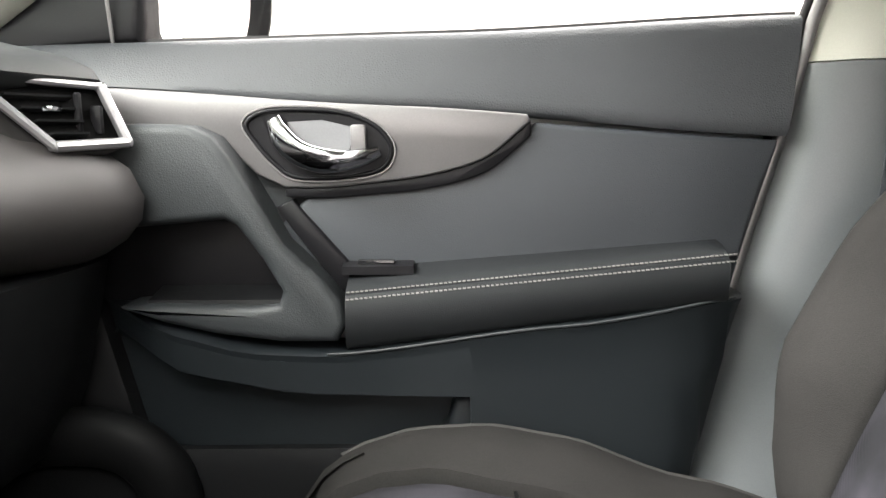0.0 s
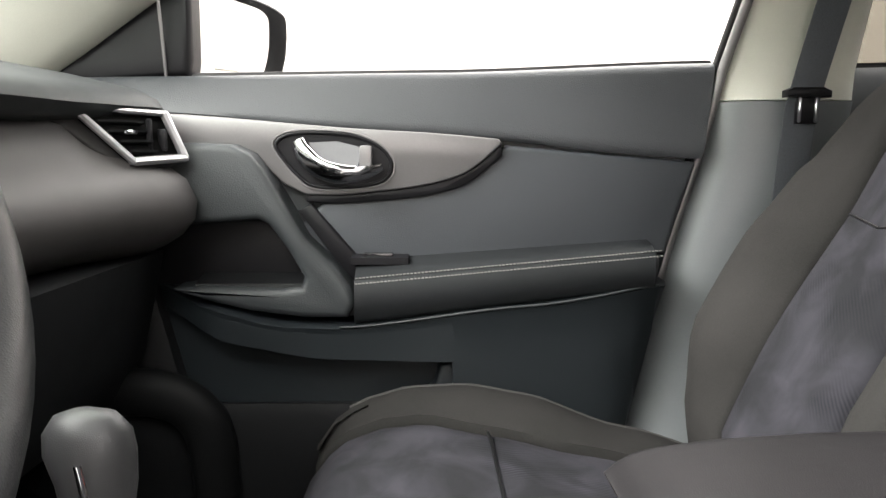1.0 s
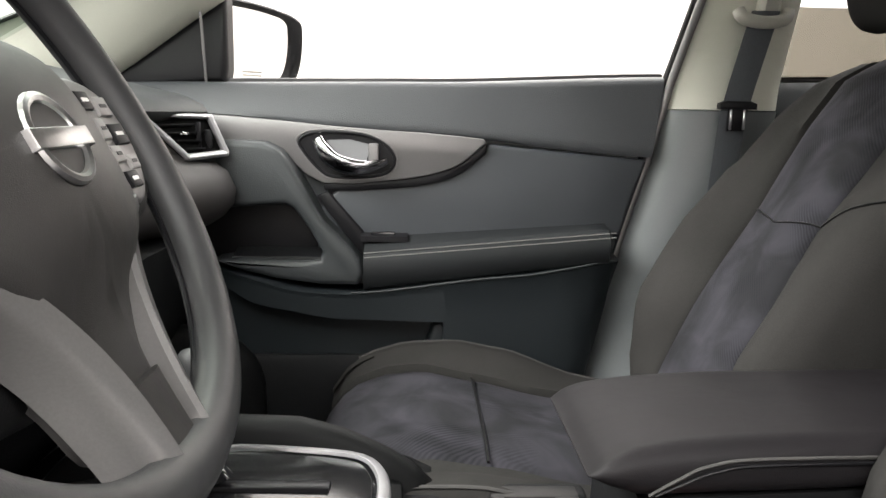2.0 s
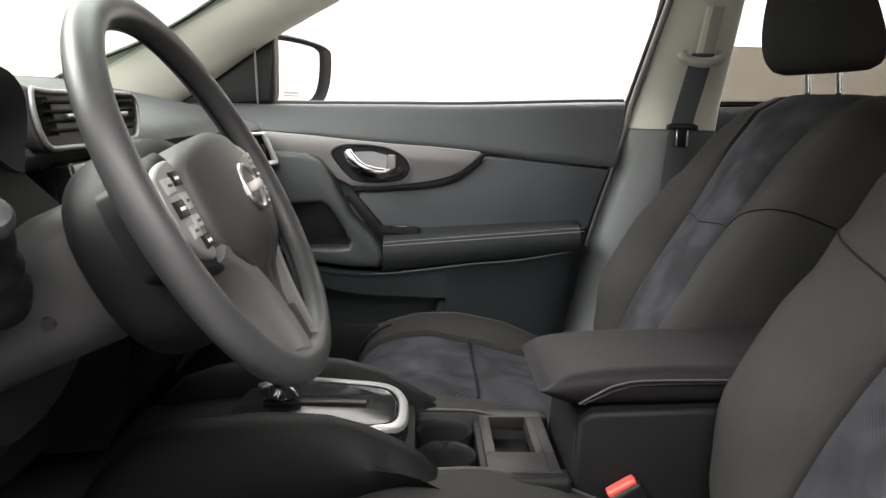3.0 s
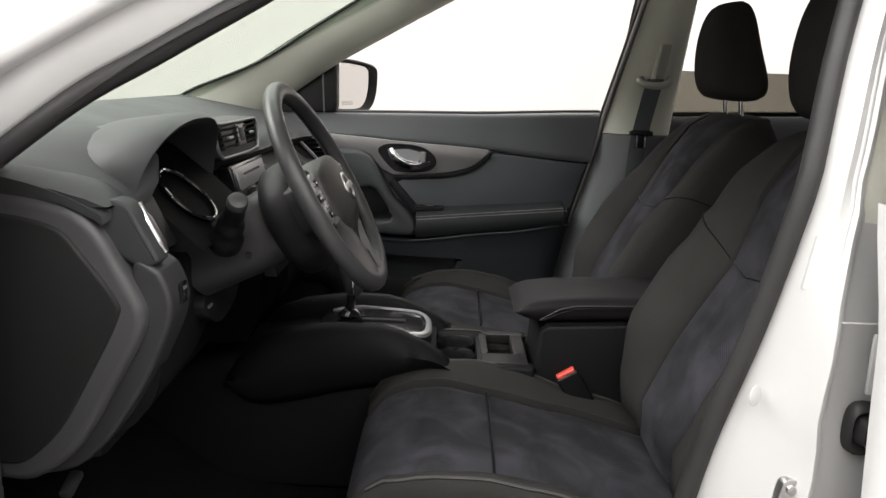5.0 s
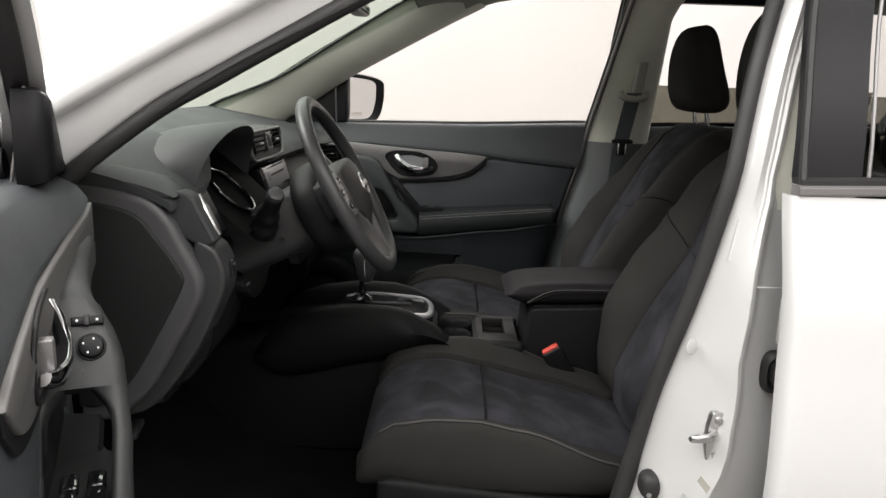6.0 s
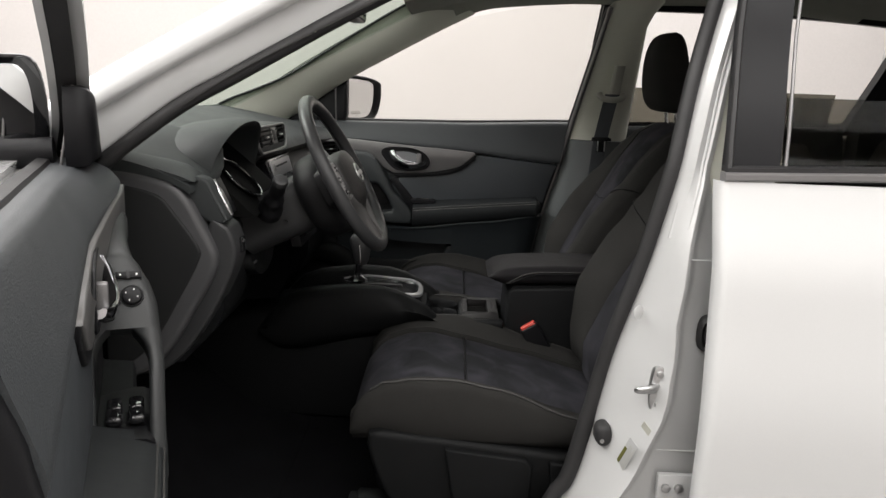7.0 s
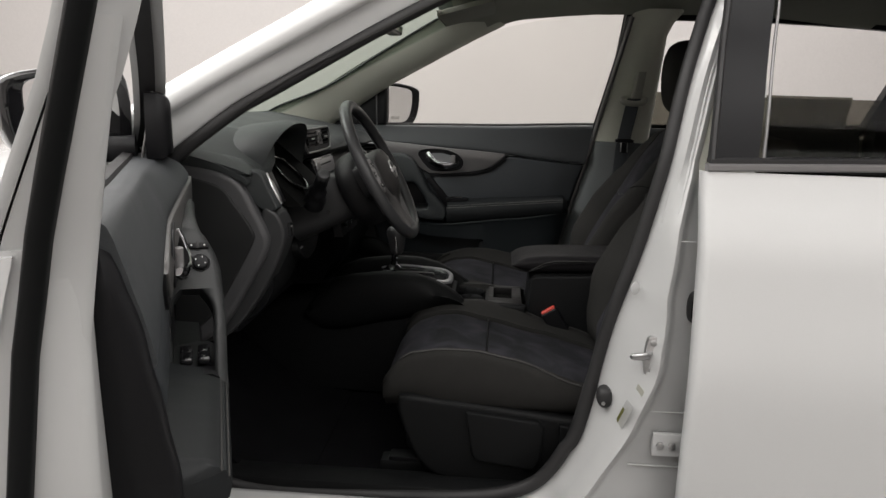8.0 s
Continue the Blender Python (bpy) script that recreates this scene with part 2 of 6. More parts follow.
def box(c, s, bev=0.0, seg=2, m=None):
    bm = bmesh.new()
    bmesh.ops.create_cube(bm, size=1)
    bmesh.ops.scale(bm, vec=s, verts=bm.verts)
    if bev:
        bmesh.ops.bevel(bm, geom=bm.edges[:], offset=bev, segments=seg, affect="EDGES", profile=0.6)
    if m is not None:
        bmesh.ops.transform(bm, matrix=m, verts=bm.verts)
    bmesh.ops.translate(bm, vec=c, verts=bm.verts)
    return bm


def prism(outline, f, d0, d1, bev=0.0, seg=2):
    """Solid between depth d0 and d1 (front, bevelled); f(a, b, d) gives the point."""
    bm = bmesh.new()
    cen = sum((Vector((p[0], p[1])) for p in outline), Vector((0, 0))) / len(outline)
    k = len(outline)
    area = sum(outline[i][0] * outline[(i + 1) % k][1] - outline[(i + 1) % k][0] * outline[i][1] for i in range(k))
    sgn = 1 if area > 0 else -1

    def inset(w):
        out = []
        for i in range(k):
            p0, p1, p2 = (Vector(outline[j][:2]) for j in (i - 1, i, (i + 1) % k))
            e1, e2 = (p1 - p0), (p2 - p1)
            n1, n2 = Vector((-e1.y, e1.x)), Vector((-e2.y, e2.x))
            n = (n1.normalized() + n2.normalized()) if n1.length and n2.length else n1
            if n.length < 1e-6:
                n = n1
            n.normalize()
            out.append(p1 + n * w * sgn)
        return out
    rows = []
    sd = 1 if d1 > d0 else -1
    steps = [(0, d0)]
    if bev:
        for i in range(seg + 1):
            a = math.pi / 2 * i / seg
            steps.append((bev * (1 - math.cos(a)), d1 - sd * bev * (1 - math.sin(a))))
    else:
        steps.append((0, d1))
    for w, d in steps:
        rows.append([bm.verts.new(f(p[0], p[1], d)) for p in (inset(w) if w else outline)])
    for a, b in zip(rows, rows[1:]):
        for i in range(k):
            j = (i + 1) % k
            bm.faces.new((a[i], a[j], b[j], b[i]))
    bm.faces.new(rows[0][::-1])
    bm.faces.new(rows[-1])
    return bm


def sheet(rows, thick):
    """Solid skin from a grid of points; thick: vector or distance along y."""
    off = Vector(thick)
    bm = bmesh.new()
    A = [[bm.verts.new(p) for p in r] for r in rows]
    B = [[bm.verts.new(Vector(p) + off) for p in r] for r in rows]
    n, k = len(A), len(A[0])
    for i in range(n - 1):
        for j in range(k - 1):
            bm.faces.new((A[i][j], A[i][j + 1], A[i + 1][j + 1], A[i + 1][j]))
            bm.faces.new((B[i][j], B[i + 1][j], B[i + 1][j + 1], B[i][j + 1]))
    for i in range(n - 1):
        for j in (0, k - 1):
            bm.faces.new((A[i][j], A[i + 1][j], B[i + 1][j], B[i][j]))
    for j in range(k - 1):
        for i in (0, n - 1):
            bm.faces.new((A[i][j], A[i][j + 1], B[i][j + 1], B[i][j]))
    return bm


def rrect(v0, v1, z0, z1, r, n=5):
    """Rounded rectangle; r: radii of the corners (v0 z0), (v1 z0), (v1 z1), (v0 z1)."""
    out = []
    for (cx, cz, q, a0) in ((v0, z0, r[0], 180), (v1, z0, r[1], 270), (v1, z1, r[2], 0), (v0, z1, r[3], 90)):
        q = min(q, abs(v1 - v0) * 0.49, abs(z1 - z0) * 0.49)
        ox = cx + q if cx == v0 else cx - q
        oz = cz + q if cz == z0 else cz - q
        for i in range(n + 1):
            a = radians(a0 + 90 * i / n)
            out.append((ox + q * math.cos(a), oz + q * math.sin(a)))
    return out


def add(bm, other):
    """Joins another bmesh into bm."""
    me = bpy.data.meshes.new("tmp")
    other.to_mesh(me)
    other.free()
    bm.from_mesh(me)
    bpy.data.meshes.remove(me)
    return bm


def disc(c, axis, r, depth, seg=24, bev=0.0):
    """Short cylinder with rounded front edge, centred at its back, along axis."""
    ax = Vector(axis).normalized()
    q = ax.to_track_quat("Z", "Y").to_matrix()
    prof = [(r, 0), (r, depth - bev), (r - bev * 0.3, depth - bev * 0.3), (r - bev, depth)] if bev else [(r, 0), (r, depth)]
    rings = [[Vector(c) + q @ Vector((pr * math.cos(t), pr * math.sin(t), d)) for t in (2 * math.pi * j / seg for j in range(seg))] for pr, d in prof]
    return loft(rings)

# ---- the booth ----
def slab(name, c, s, material, label):
    bm = box(c, s)
    return tagged(part(name, bm, material, None), label, "room", kind="structure")


slab("floor", (0.0, 0.0, -0.05), (13, 12, 0.1), M_FLOOR, "smooth grey painted floor of a photo booth")
slab("wall_right", (0.0, 4.6, 1.7), (13, 0.12, 3.4), M_WALL, "plain off-white painted booth wall")
slab("wall_left", (0.0, -5.2, 1.7), (13, 0.12, 3.4), M_WALL, "plain off-white painted booth wall")
slab("wall_front", (-5.6, -0.3, 1.7), (0.12, 9.7, 3.4), M_WALL, "plain off-white painted booth wall")
slab("wall_back", (5.6, -0.3, 1.7), (0.12, 9.7, 3.4), M_WALL, "plain off-white painted booth wall")
slab("ceiling", (0.0, 0.0, 3.45), (13, 12, 0.1), M_WALL, "plain off-white painted booth ceiling")


# ---- the car's body ----
def side_y(z):
    """Half width of the outer skin at height z."""
    return lerp([(0.25, 0.80), (0.45, 0.865), (0.7, 0.872), (0.95, 0.85), (1.11, 0.805), (1.13, 0.79), (1.4, 0.712), (1.55, 0.655), (1.62, 0.58)], z)


def in_y(z):
    """Half width of the cabin's inner side."""
    return 0.72 - max(0.0, z - 1.12) * 0.28


car = thing("car_body", "white painted car body with open driver's doorway", "car body", (0.3, 0, 0), kind="structure")

OPEN_A = [(-0.60, 1.03), (-0.585, 1.075), (-0.551, 1.105), (-0.432, 1.199), (-0.343, 1.252), (-0.254, 1.305), (-0.129, 1.378), (0.06, 1.475), (0.22, 1.525), (0.40, 1.545),
          (0.51, 1.535), (0.542, 1.49), (0.515, 1.395), (0.480, 1.265), (0.446, 1.10), (0.409, 0.936), (0.362, 0.772), (0.328, 0.60), (0.302, 0.50), (0.254, 0.415), (0.195, 0.372), (0.10, 0.348),
          (-0.08, 0.335), (-0.40, 0.330), (-0.52, 0.37), (-0.59, 0.50), (-0.615, 0.75)]


def doorway(s):
    """Painted frame and rubber seal round a front doorway, s = -1 driver's side."""
    path = [Vector((p[0], p[1])) for p in cr([(x, z, 0) for x, z in OPEN_A], 5, True)]
    k = len(path)
    nrm = []
    for i in range(k):
        e = path[(i + 1) % k] - path[i - 1]
        nrm.append(Vector((-e.y, e.x)).normalized())
    cen = Vector((0, 0.95))
    nrm = [n if n.dot(p - cen) > 0 else -n for n, p in zip(nrm, path)]
    for _ in range(3):
        nrm = [(nrm[i - 1] + nrm[i] * 2 + nrm[(i + 1) % k]).normalized() for i in range(k)]
    rings = []
    for i in range(k):
        p, n = path[i], nrm[i]
        yo = side_y(p.y)
        yi = in_y(p.y) - 0.015
        # width of the frame: wide at the middle pillar and the sill
        back = p.x > 0.25 and p.y < 1.45
        w = 0.075
        if back:
            w = lerp([(0.40, 0.048), (0.49, 0.052), (0.60, 0.080), (0.72, 0.098), (0.81, 0.086), (0.89, 0.062), (1.0, 0.046), (1.12, 0.046), (1.25, 0.048), (1.40, 0.050)], p.y)
        sect = [(0.0, yi - 0.004), (0.003, yi + 0.002), (0.012, yi + 0.012), (w * 0.55, yi + (yo - yi) * 0.40), (w - 0.006, yo - 0.064), (w, yo - 0.058), (w + 0.008, yo - 0.064)]
        if not back and p.y > 1.08:
            sect[0], sect[1], sect[2], sect[3], sect[4] = (0.0, yi + 0.004), (0.002, yi + (yo - yi) * 0.35), (0.007, yo - 0.052), (w * 0.45, yo - 0.046), (w - 0.008, yo - 0.044)
        if back:
            x1 = 0.60 - p.x
            sect += [(w + 0.018, yo - 0.085), (w + 0.03, yo - 0.095), (max(w + 0.05, x1), yo - 0.10), (max(w + 0.07, x1 + 0.05), yo - 0.11)]
        else:
            sect += [(w + 0.02, yo - 0.07), (w + 0.026, yo - 0.08), (w + 0.028, yo - 0.09), (w + 0.03, yo - 0.14)]
        row = []
        for j, (d, y) in enumerate(sect):
            q = p + n * d
            if back and j >= 9:
                q = Vector((max(q.x, p.x + d), p.y + n.y * 0.03))
            row.append(Vector((q.x, s * y, q.y)))
        rings.append(row)
    rings.append(rings[0])
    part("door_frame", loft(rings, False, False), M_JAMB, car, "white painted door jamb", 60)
    for d, r in ((0.022, 0.005), (0.040, 0.004)):
        bead = [Vector((p.x + n.x * d, s * (in_y(p.y) - 0.015 + (side_y(p.y) - in_y(p.y) - 0.045) * d / 0.046), p.y + n.y * d)) for p, n in zip(path, nrm) if p.x > 0.3 and 0.99 < p.y < 1.47]
        part("jamb_bead", tube(bead, r, 8, up=(0, 1, 0)), M_JAMB, car, "raised bead of the jamb", 60)
    front = [1.0 if p.x < 0.30 and p.y > 1.06 else 0.0 for p in path]
    for _ in range(4):
        front = [(front[i - 1] + front[i] * 2 + front[(i + 1) % k]) / 4 for i in range(k)]
    seal = [Vector((p.x - n.x * (0.010 if p.x < 0.3 else 0.003), s * (in_y(p.y) - 0.010 + 0.026 * q), p.y - n.y * 0.010)) for p, n, q in zip(path, nrm, front)]
    part("door_seal", tube(seal, [0.014 if p.y > 1.12 and p.x < 0.35 or p.x > 0.34 else 0.016 for p in path], 8, closed=True, up=(0, 1, 0)), M_RUBBER, car, "black rubber door seal", 60)


doorway(-1)


def pillar_outer(s):
    """Outer painted windscreen pillar running up into the roof."""
    rows = []
    for q in cr([(-0.92, 1.02, 0), (-0.72, 1.135, 0), (-0.50, 1.272, 0), (-0.36, 1.355, 0), (-0.10, 1.50, 0), (0.10, 1.575, 0), (0.4, 1.625, 0), (0.9, 1.635, 0), (1.5, 1.60, 0)], 5):
        x, z = q.x, q.y
        yo = side_y(z) - 0.004
        rows.append([(x + 0.026, s * (yo - 0.045), z - 0.044), (x + 0.025, s * (yo + 0.004), z - 0.043), (x + 0.022, s * (yo + 0.012), z - 0.037), (x + 0.012, s * (yo + 0.012), z - 0.020), (x, s * (yo - 0.006), z), (x - 0.005, s * (yo - 0.05), z + 0.012), (x - 0.005, s * (yo - 0.09), z + 0.012)])
    part("windscreen_pillar", loft(rows, False, False), M_PAINT, car, "white painted windscreen pillar", 60)


for s in (-1, 1):
    pillar_outer(s)

# roof skin, bonnet, wings, floor pan
rows = []
for x in np.linspace(-0.12, 2.1, 18):
    top = 1.655 - 0.10 * ((x - 0.75) / 1.0) ** 2 * (1 if x < 0.75 else 0.6)
    rows.append([(x, y, top - 0.075 * (abs(y) / 0.62) ** 2.6) for y in np.linspace(-0.62, 0.62, 13)])
part("roof", sheet(rows, (0, 0, -0.012)), M_PAINT, car, "white painted roof")
rows = []
for x in np.linspace(-1.75, -0.80, 12):
    top = 1.115 - 0.16 * ((-0.80 - x) / 0.95) ** 1.6
    rows.append([(x, y, top - 0.07 * (abs(y) / 0.74) ** 3) for y in np.linspace(-0.74, 0.74, 13)])
part("bonnet", sheet(rows, (0, 0, -0.02)), M_PAINT, car, "white painted bonnet")
for s in (-1, 1):
    rows = []
    for x in np.linspace(-1.75, -0.80, 12):
        top = 1.055 - 0.16 * max(0, (-0.80 - x) / 0.95) ** 1.6
        rows.append([(x, s * (0.745 + 0.12 * math.sin(min(1, (top - z) / 0.25) * math.pi / 2)), z) for z in (top, top - 0.03, top - 0.08, top - 0.16, top - 0.26, top - 0.42, 0.42)])
    part("wing", sheet(rows, (0, -s * 0.01, 0)), M_PAINT, car, "white painted front wing")
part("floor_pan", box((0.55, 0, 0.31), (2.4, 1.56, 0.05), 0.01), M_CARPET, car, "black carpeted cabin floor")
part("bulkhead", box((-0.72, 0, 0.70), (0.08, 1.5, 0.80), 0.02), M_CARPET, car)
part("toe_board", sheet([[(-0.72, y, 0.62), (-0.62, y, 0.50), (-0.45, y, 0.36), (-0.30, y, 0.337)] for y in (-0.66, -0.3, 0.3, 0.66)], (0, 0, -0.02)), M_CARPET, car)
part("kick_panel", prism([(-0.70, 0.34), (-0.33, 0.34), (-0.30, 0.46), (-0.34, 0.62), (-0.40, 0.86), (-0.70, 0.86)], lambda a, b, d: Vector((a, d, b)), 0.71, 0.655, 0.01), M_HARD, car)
for s in (-1, 1):
    part("sill_cover", loft([[(x, s * (0.62 + a), b) for a, b in ((0, 0.335), (0, 0.355), (0.02, 0.371), (0.07, 0.374), (0.088, 0.368), (0.096, 0.350), (0.096, 0.335))] for x in np.linspace(-0.55, 0.30, 8)]), M_DEEP, car, "black scuffed sill cover")
part("sill", box((0.1, -0.80, 0.315), (1.5, 0.12, 0.10), 0.03, 3), M_PAINT, car, "white painted sill")

for wx in (-1.25, 1.42):
    for s in (-1, 1):
        for name, prof, m, lab in (("tyre", [(0.225, -0.10), (0.31, -0.105), (0.345, -0.085), (0.35, 0.0), (0.345, 0.085), (0.31, 0.105), (0.225, 0.10)], M_RUBBER, "black rubber tyre"), ("wheel_rim", [(0.05, 0.04), (0.19, 0.05), (0.226, 0.085), (0.228, -0.09), (0.20, -0.08), (0.05, -0.08)], M_STEEL, "grey wheel rim")):
            rings = [[Vector((wx + r * math.cos(t), s * (0.73 + y), 0.352 + r * math.sin(t))) for r, y in prof] for t in np.linspace(0, 2 * math.pi, 33)]
            part(name, loft(rings, True, False), m, car, lab, 50)

# headliner and inner trim
rows = []
for x in np.linspace(-0.06, 1.9, 16):
    top = 1.60 - 0.10 * ((x - 0.75) / 1.0) ** 2 * (1 if x < 0.75 else 0.5)
    rows.append([(x, y, top - 0.065 * (abs(y) / 0.60) ** 3) for y in np.linspace(-0.60, 0.60, 13)])
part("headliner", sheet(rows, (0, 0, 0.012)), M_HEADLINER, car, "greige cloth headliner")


def inner_side(s):
    # windscreen pillar trim
    a = cr([(-0.80, 0.60, 1.12), (-0.727, 0.611, 1.165), (-0.533, 0.595, 1.246), (-0.344, 0.572, 1.361), (-0.126, 0.546, 1.49), (-0.02, 0.535, 1.535)], 6)
    b = cr([(-0.64, 0.715, 1.04), (-0.50, 0.705, 1.135), (-0.341, 0.687, 1.246), (-0.167, 0.660, 1.343), (-0.01, 0.637, 1.427), (0.112, 0.620, 1.488)], 6)
    rows = [[Vector((p.x, s * p.y, p.z)), Vector((p.x * 0.85 + q.x * 0.15, s * (p.y * 0.8 + q.y * 0.2 - 0.008), p.z * 0.85 + q.z * 0.15)), Vector((p.x * 0.5 + q.x * 0.5, s * (p.y * 0.5 + q.y * 0.5 - 0.022), p.z * 0.5 + q.z * 0.5)),
             Vector((p.x * 0.12 + q.x * 0.88, s * (q.y - 0.022), p.z * 0.12 + q.z * 0.88)), Vector((q.x, s * q.y, q.z)), Vector((q.x + 0.004, s * (q.y + 0.03), q.z - 0.002))] for p, q in zip(a, b)]
    part("pillar_trim", loft(rows, False, False), M_PILLAR, car, "greige windscreen pillar trim", 60)
    part("glass_edge", tube([Vector((p.x, s * (p.y - 0.004), p.z + 0.003)) for p in a], 0.0045, 6), M_RUBBER, car, "black edge of the windscreen", 60)
    # roof rail trim over the doors
    c = cr([(0.05, 0.630, 1.462), (0.112, 0.619, 1.490), (0.20, 0.613, 1.510), (0.384, 0.608, 1.527), (0.55, 0.606, 1.532), (0.75, 0.606, 1.535), (1.0, 0.606, 1.535), (1.4, 0.61, 1.50)], 5)
    rows = [[Vector((p.x, s * (p.y + 0.02), p.z - 0.002)), Vector((p.x, s * p.y, p.z)), Vector((p.x, s * (p.y - 0.03), p.z + 0.012)), Vector((p.x - 0.01, s * (p.y - 0.08), p.z + 0.03)), Vector((p.x - 0.02, s * (p.y - 0.14), p.z + 0.05))] for p in c]
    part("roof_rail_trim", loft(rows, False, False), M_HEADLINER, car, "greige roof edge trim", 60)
    # middle pillar
    for name, z0, z1, m, lab in (("pillar_trim_upper", 1.072, 1.545, M_PILLAR, "greige upper trim of the middle pillar"), ("pillar_trim_lower", 0.36, 1.070, M_PILLARLOW, "grey grained lower trim of the middle pillar")):
        rings = []
        for z in np.linspace(z0, z1, 12):
            xf = lin([(0.36, 0.30), (0.55, 0.345), (0.70, 0.372), (0.855, 0.411), (0.985, 0.450), (1.12, 0.482), (1.30, 0.522), (1.55, 0.575)], z)
            xr = lin([(0.36, 0.62), (0.9, 0.655), (1.07, 0.68), (1.3, 0.69), (1.48, 0.697), (1.55, 0.75)], z) - (0.075 if s < 0 and z > 1.0 else 0.0)
            yy = in_y(z) - (0.0 if z > 1.071 else 0.004 + 0.02 * (z < 0.6))
            ring = [(xf, yy + (0.03 if s > 0 else -0.012)), (xf, yy - 0.014), (xf + 0.012, yy - 0.026), (xf + 0.05, yy - 0.052), (xr - 0.05, yy - 0.062), (xr - 0.015, yy - 0.05), (xr, yy - 0.02), (xr, yy + (0.03 if s > 0 else -0.012))]
            if s < 0:
                ring = [(xf + 0.008, yy - 0.006), (xf + 0.010, yy - 0.012), (xf + 0.03, yy - 0.020), (xf + 0.05, yy - 0.024), (xr - 0.03, yy - 0.026), (xr - 0.01, yy - 0.02), (xr, yy - 0.012), (xr, yy - 0.006)]
            rings.append([Vector((x, s * y, z)) for x, y in ring])
        part(name, loft(rings), m, car, lab, 50)


for s in (-1, 1):
    inner_side(s)
pf = [(lin([(0.36, 0.30), (0.55, 0.345), (0.70, 0.372), (0.855, 0.411), (0.985, 0.450), (1.12, 0.482), (1.30, 0.522), (1.55, 0.575)], z), z) for z in np.linspace(0.37, 1.52, 24)]
part("door_seal", tube([(x - 0.003, in_y(z) - 0.022, z) for x, z in pf], 0.008, 8, up=(0, 1, 0)), M_SATIN, car, "grey lip of the door seal", 60)
part("door_seal", tube([(x - 0.011, in_y(z) - 0.008, z) for x, z in pf], 0.006, 8, up=(0, 1, 0)), M_RUBBER, car, "black rubber door seal", 60)

# windscreen
rows = []
for t in np.linspace(0, 1, 9):
    hw = 0.655 - 0.11 * t
    rows.append([(-0.85 + 0.80 * t + 0.10 * (abs(v) ** 2), hw * v, 1.145 + 0.425 * t - 0.02 * abs(v) ** 2) for v in np.linspace(-1, 1, 13)])
ob = part("windscreen", sheet(rows, (0.003, 0, -0.004)), M_SCREEN, car, "clear faintly green windscreen")
ob.visible_shadow = False
rows = [[(-0.87 + 0.10 * v * v, 0.655 * v, 1.128 - 0.02 * v * v), (-0.845 + 0.10 * v * v, 0.655 * v, 1.141 - 0.02 * v * v)] for v in np.linspace(-1, 1, 13)]
part("windscreen_seal", sheet(rows, (0, 0, -0.008)), M_RUBBER, car, "black windscreen edge")


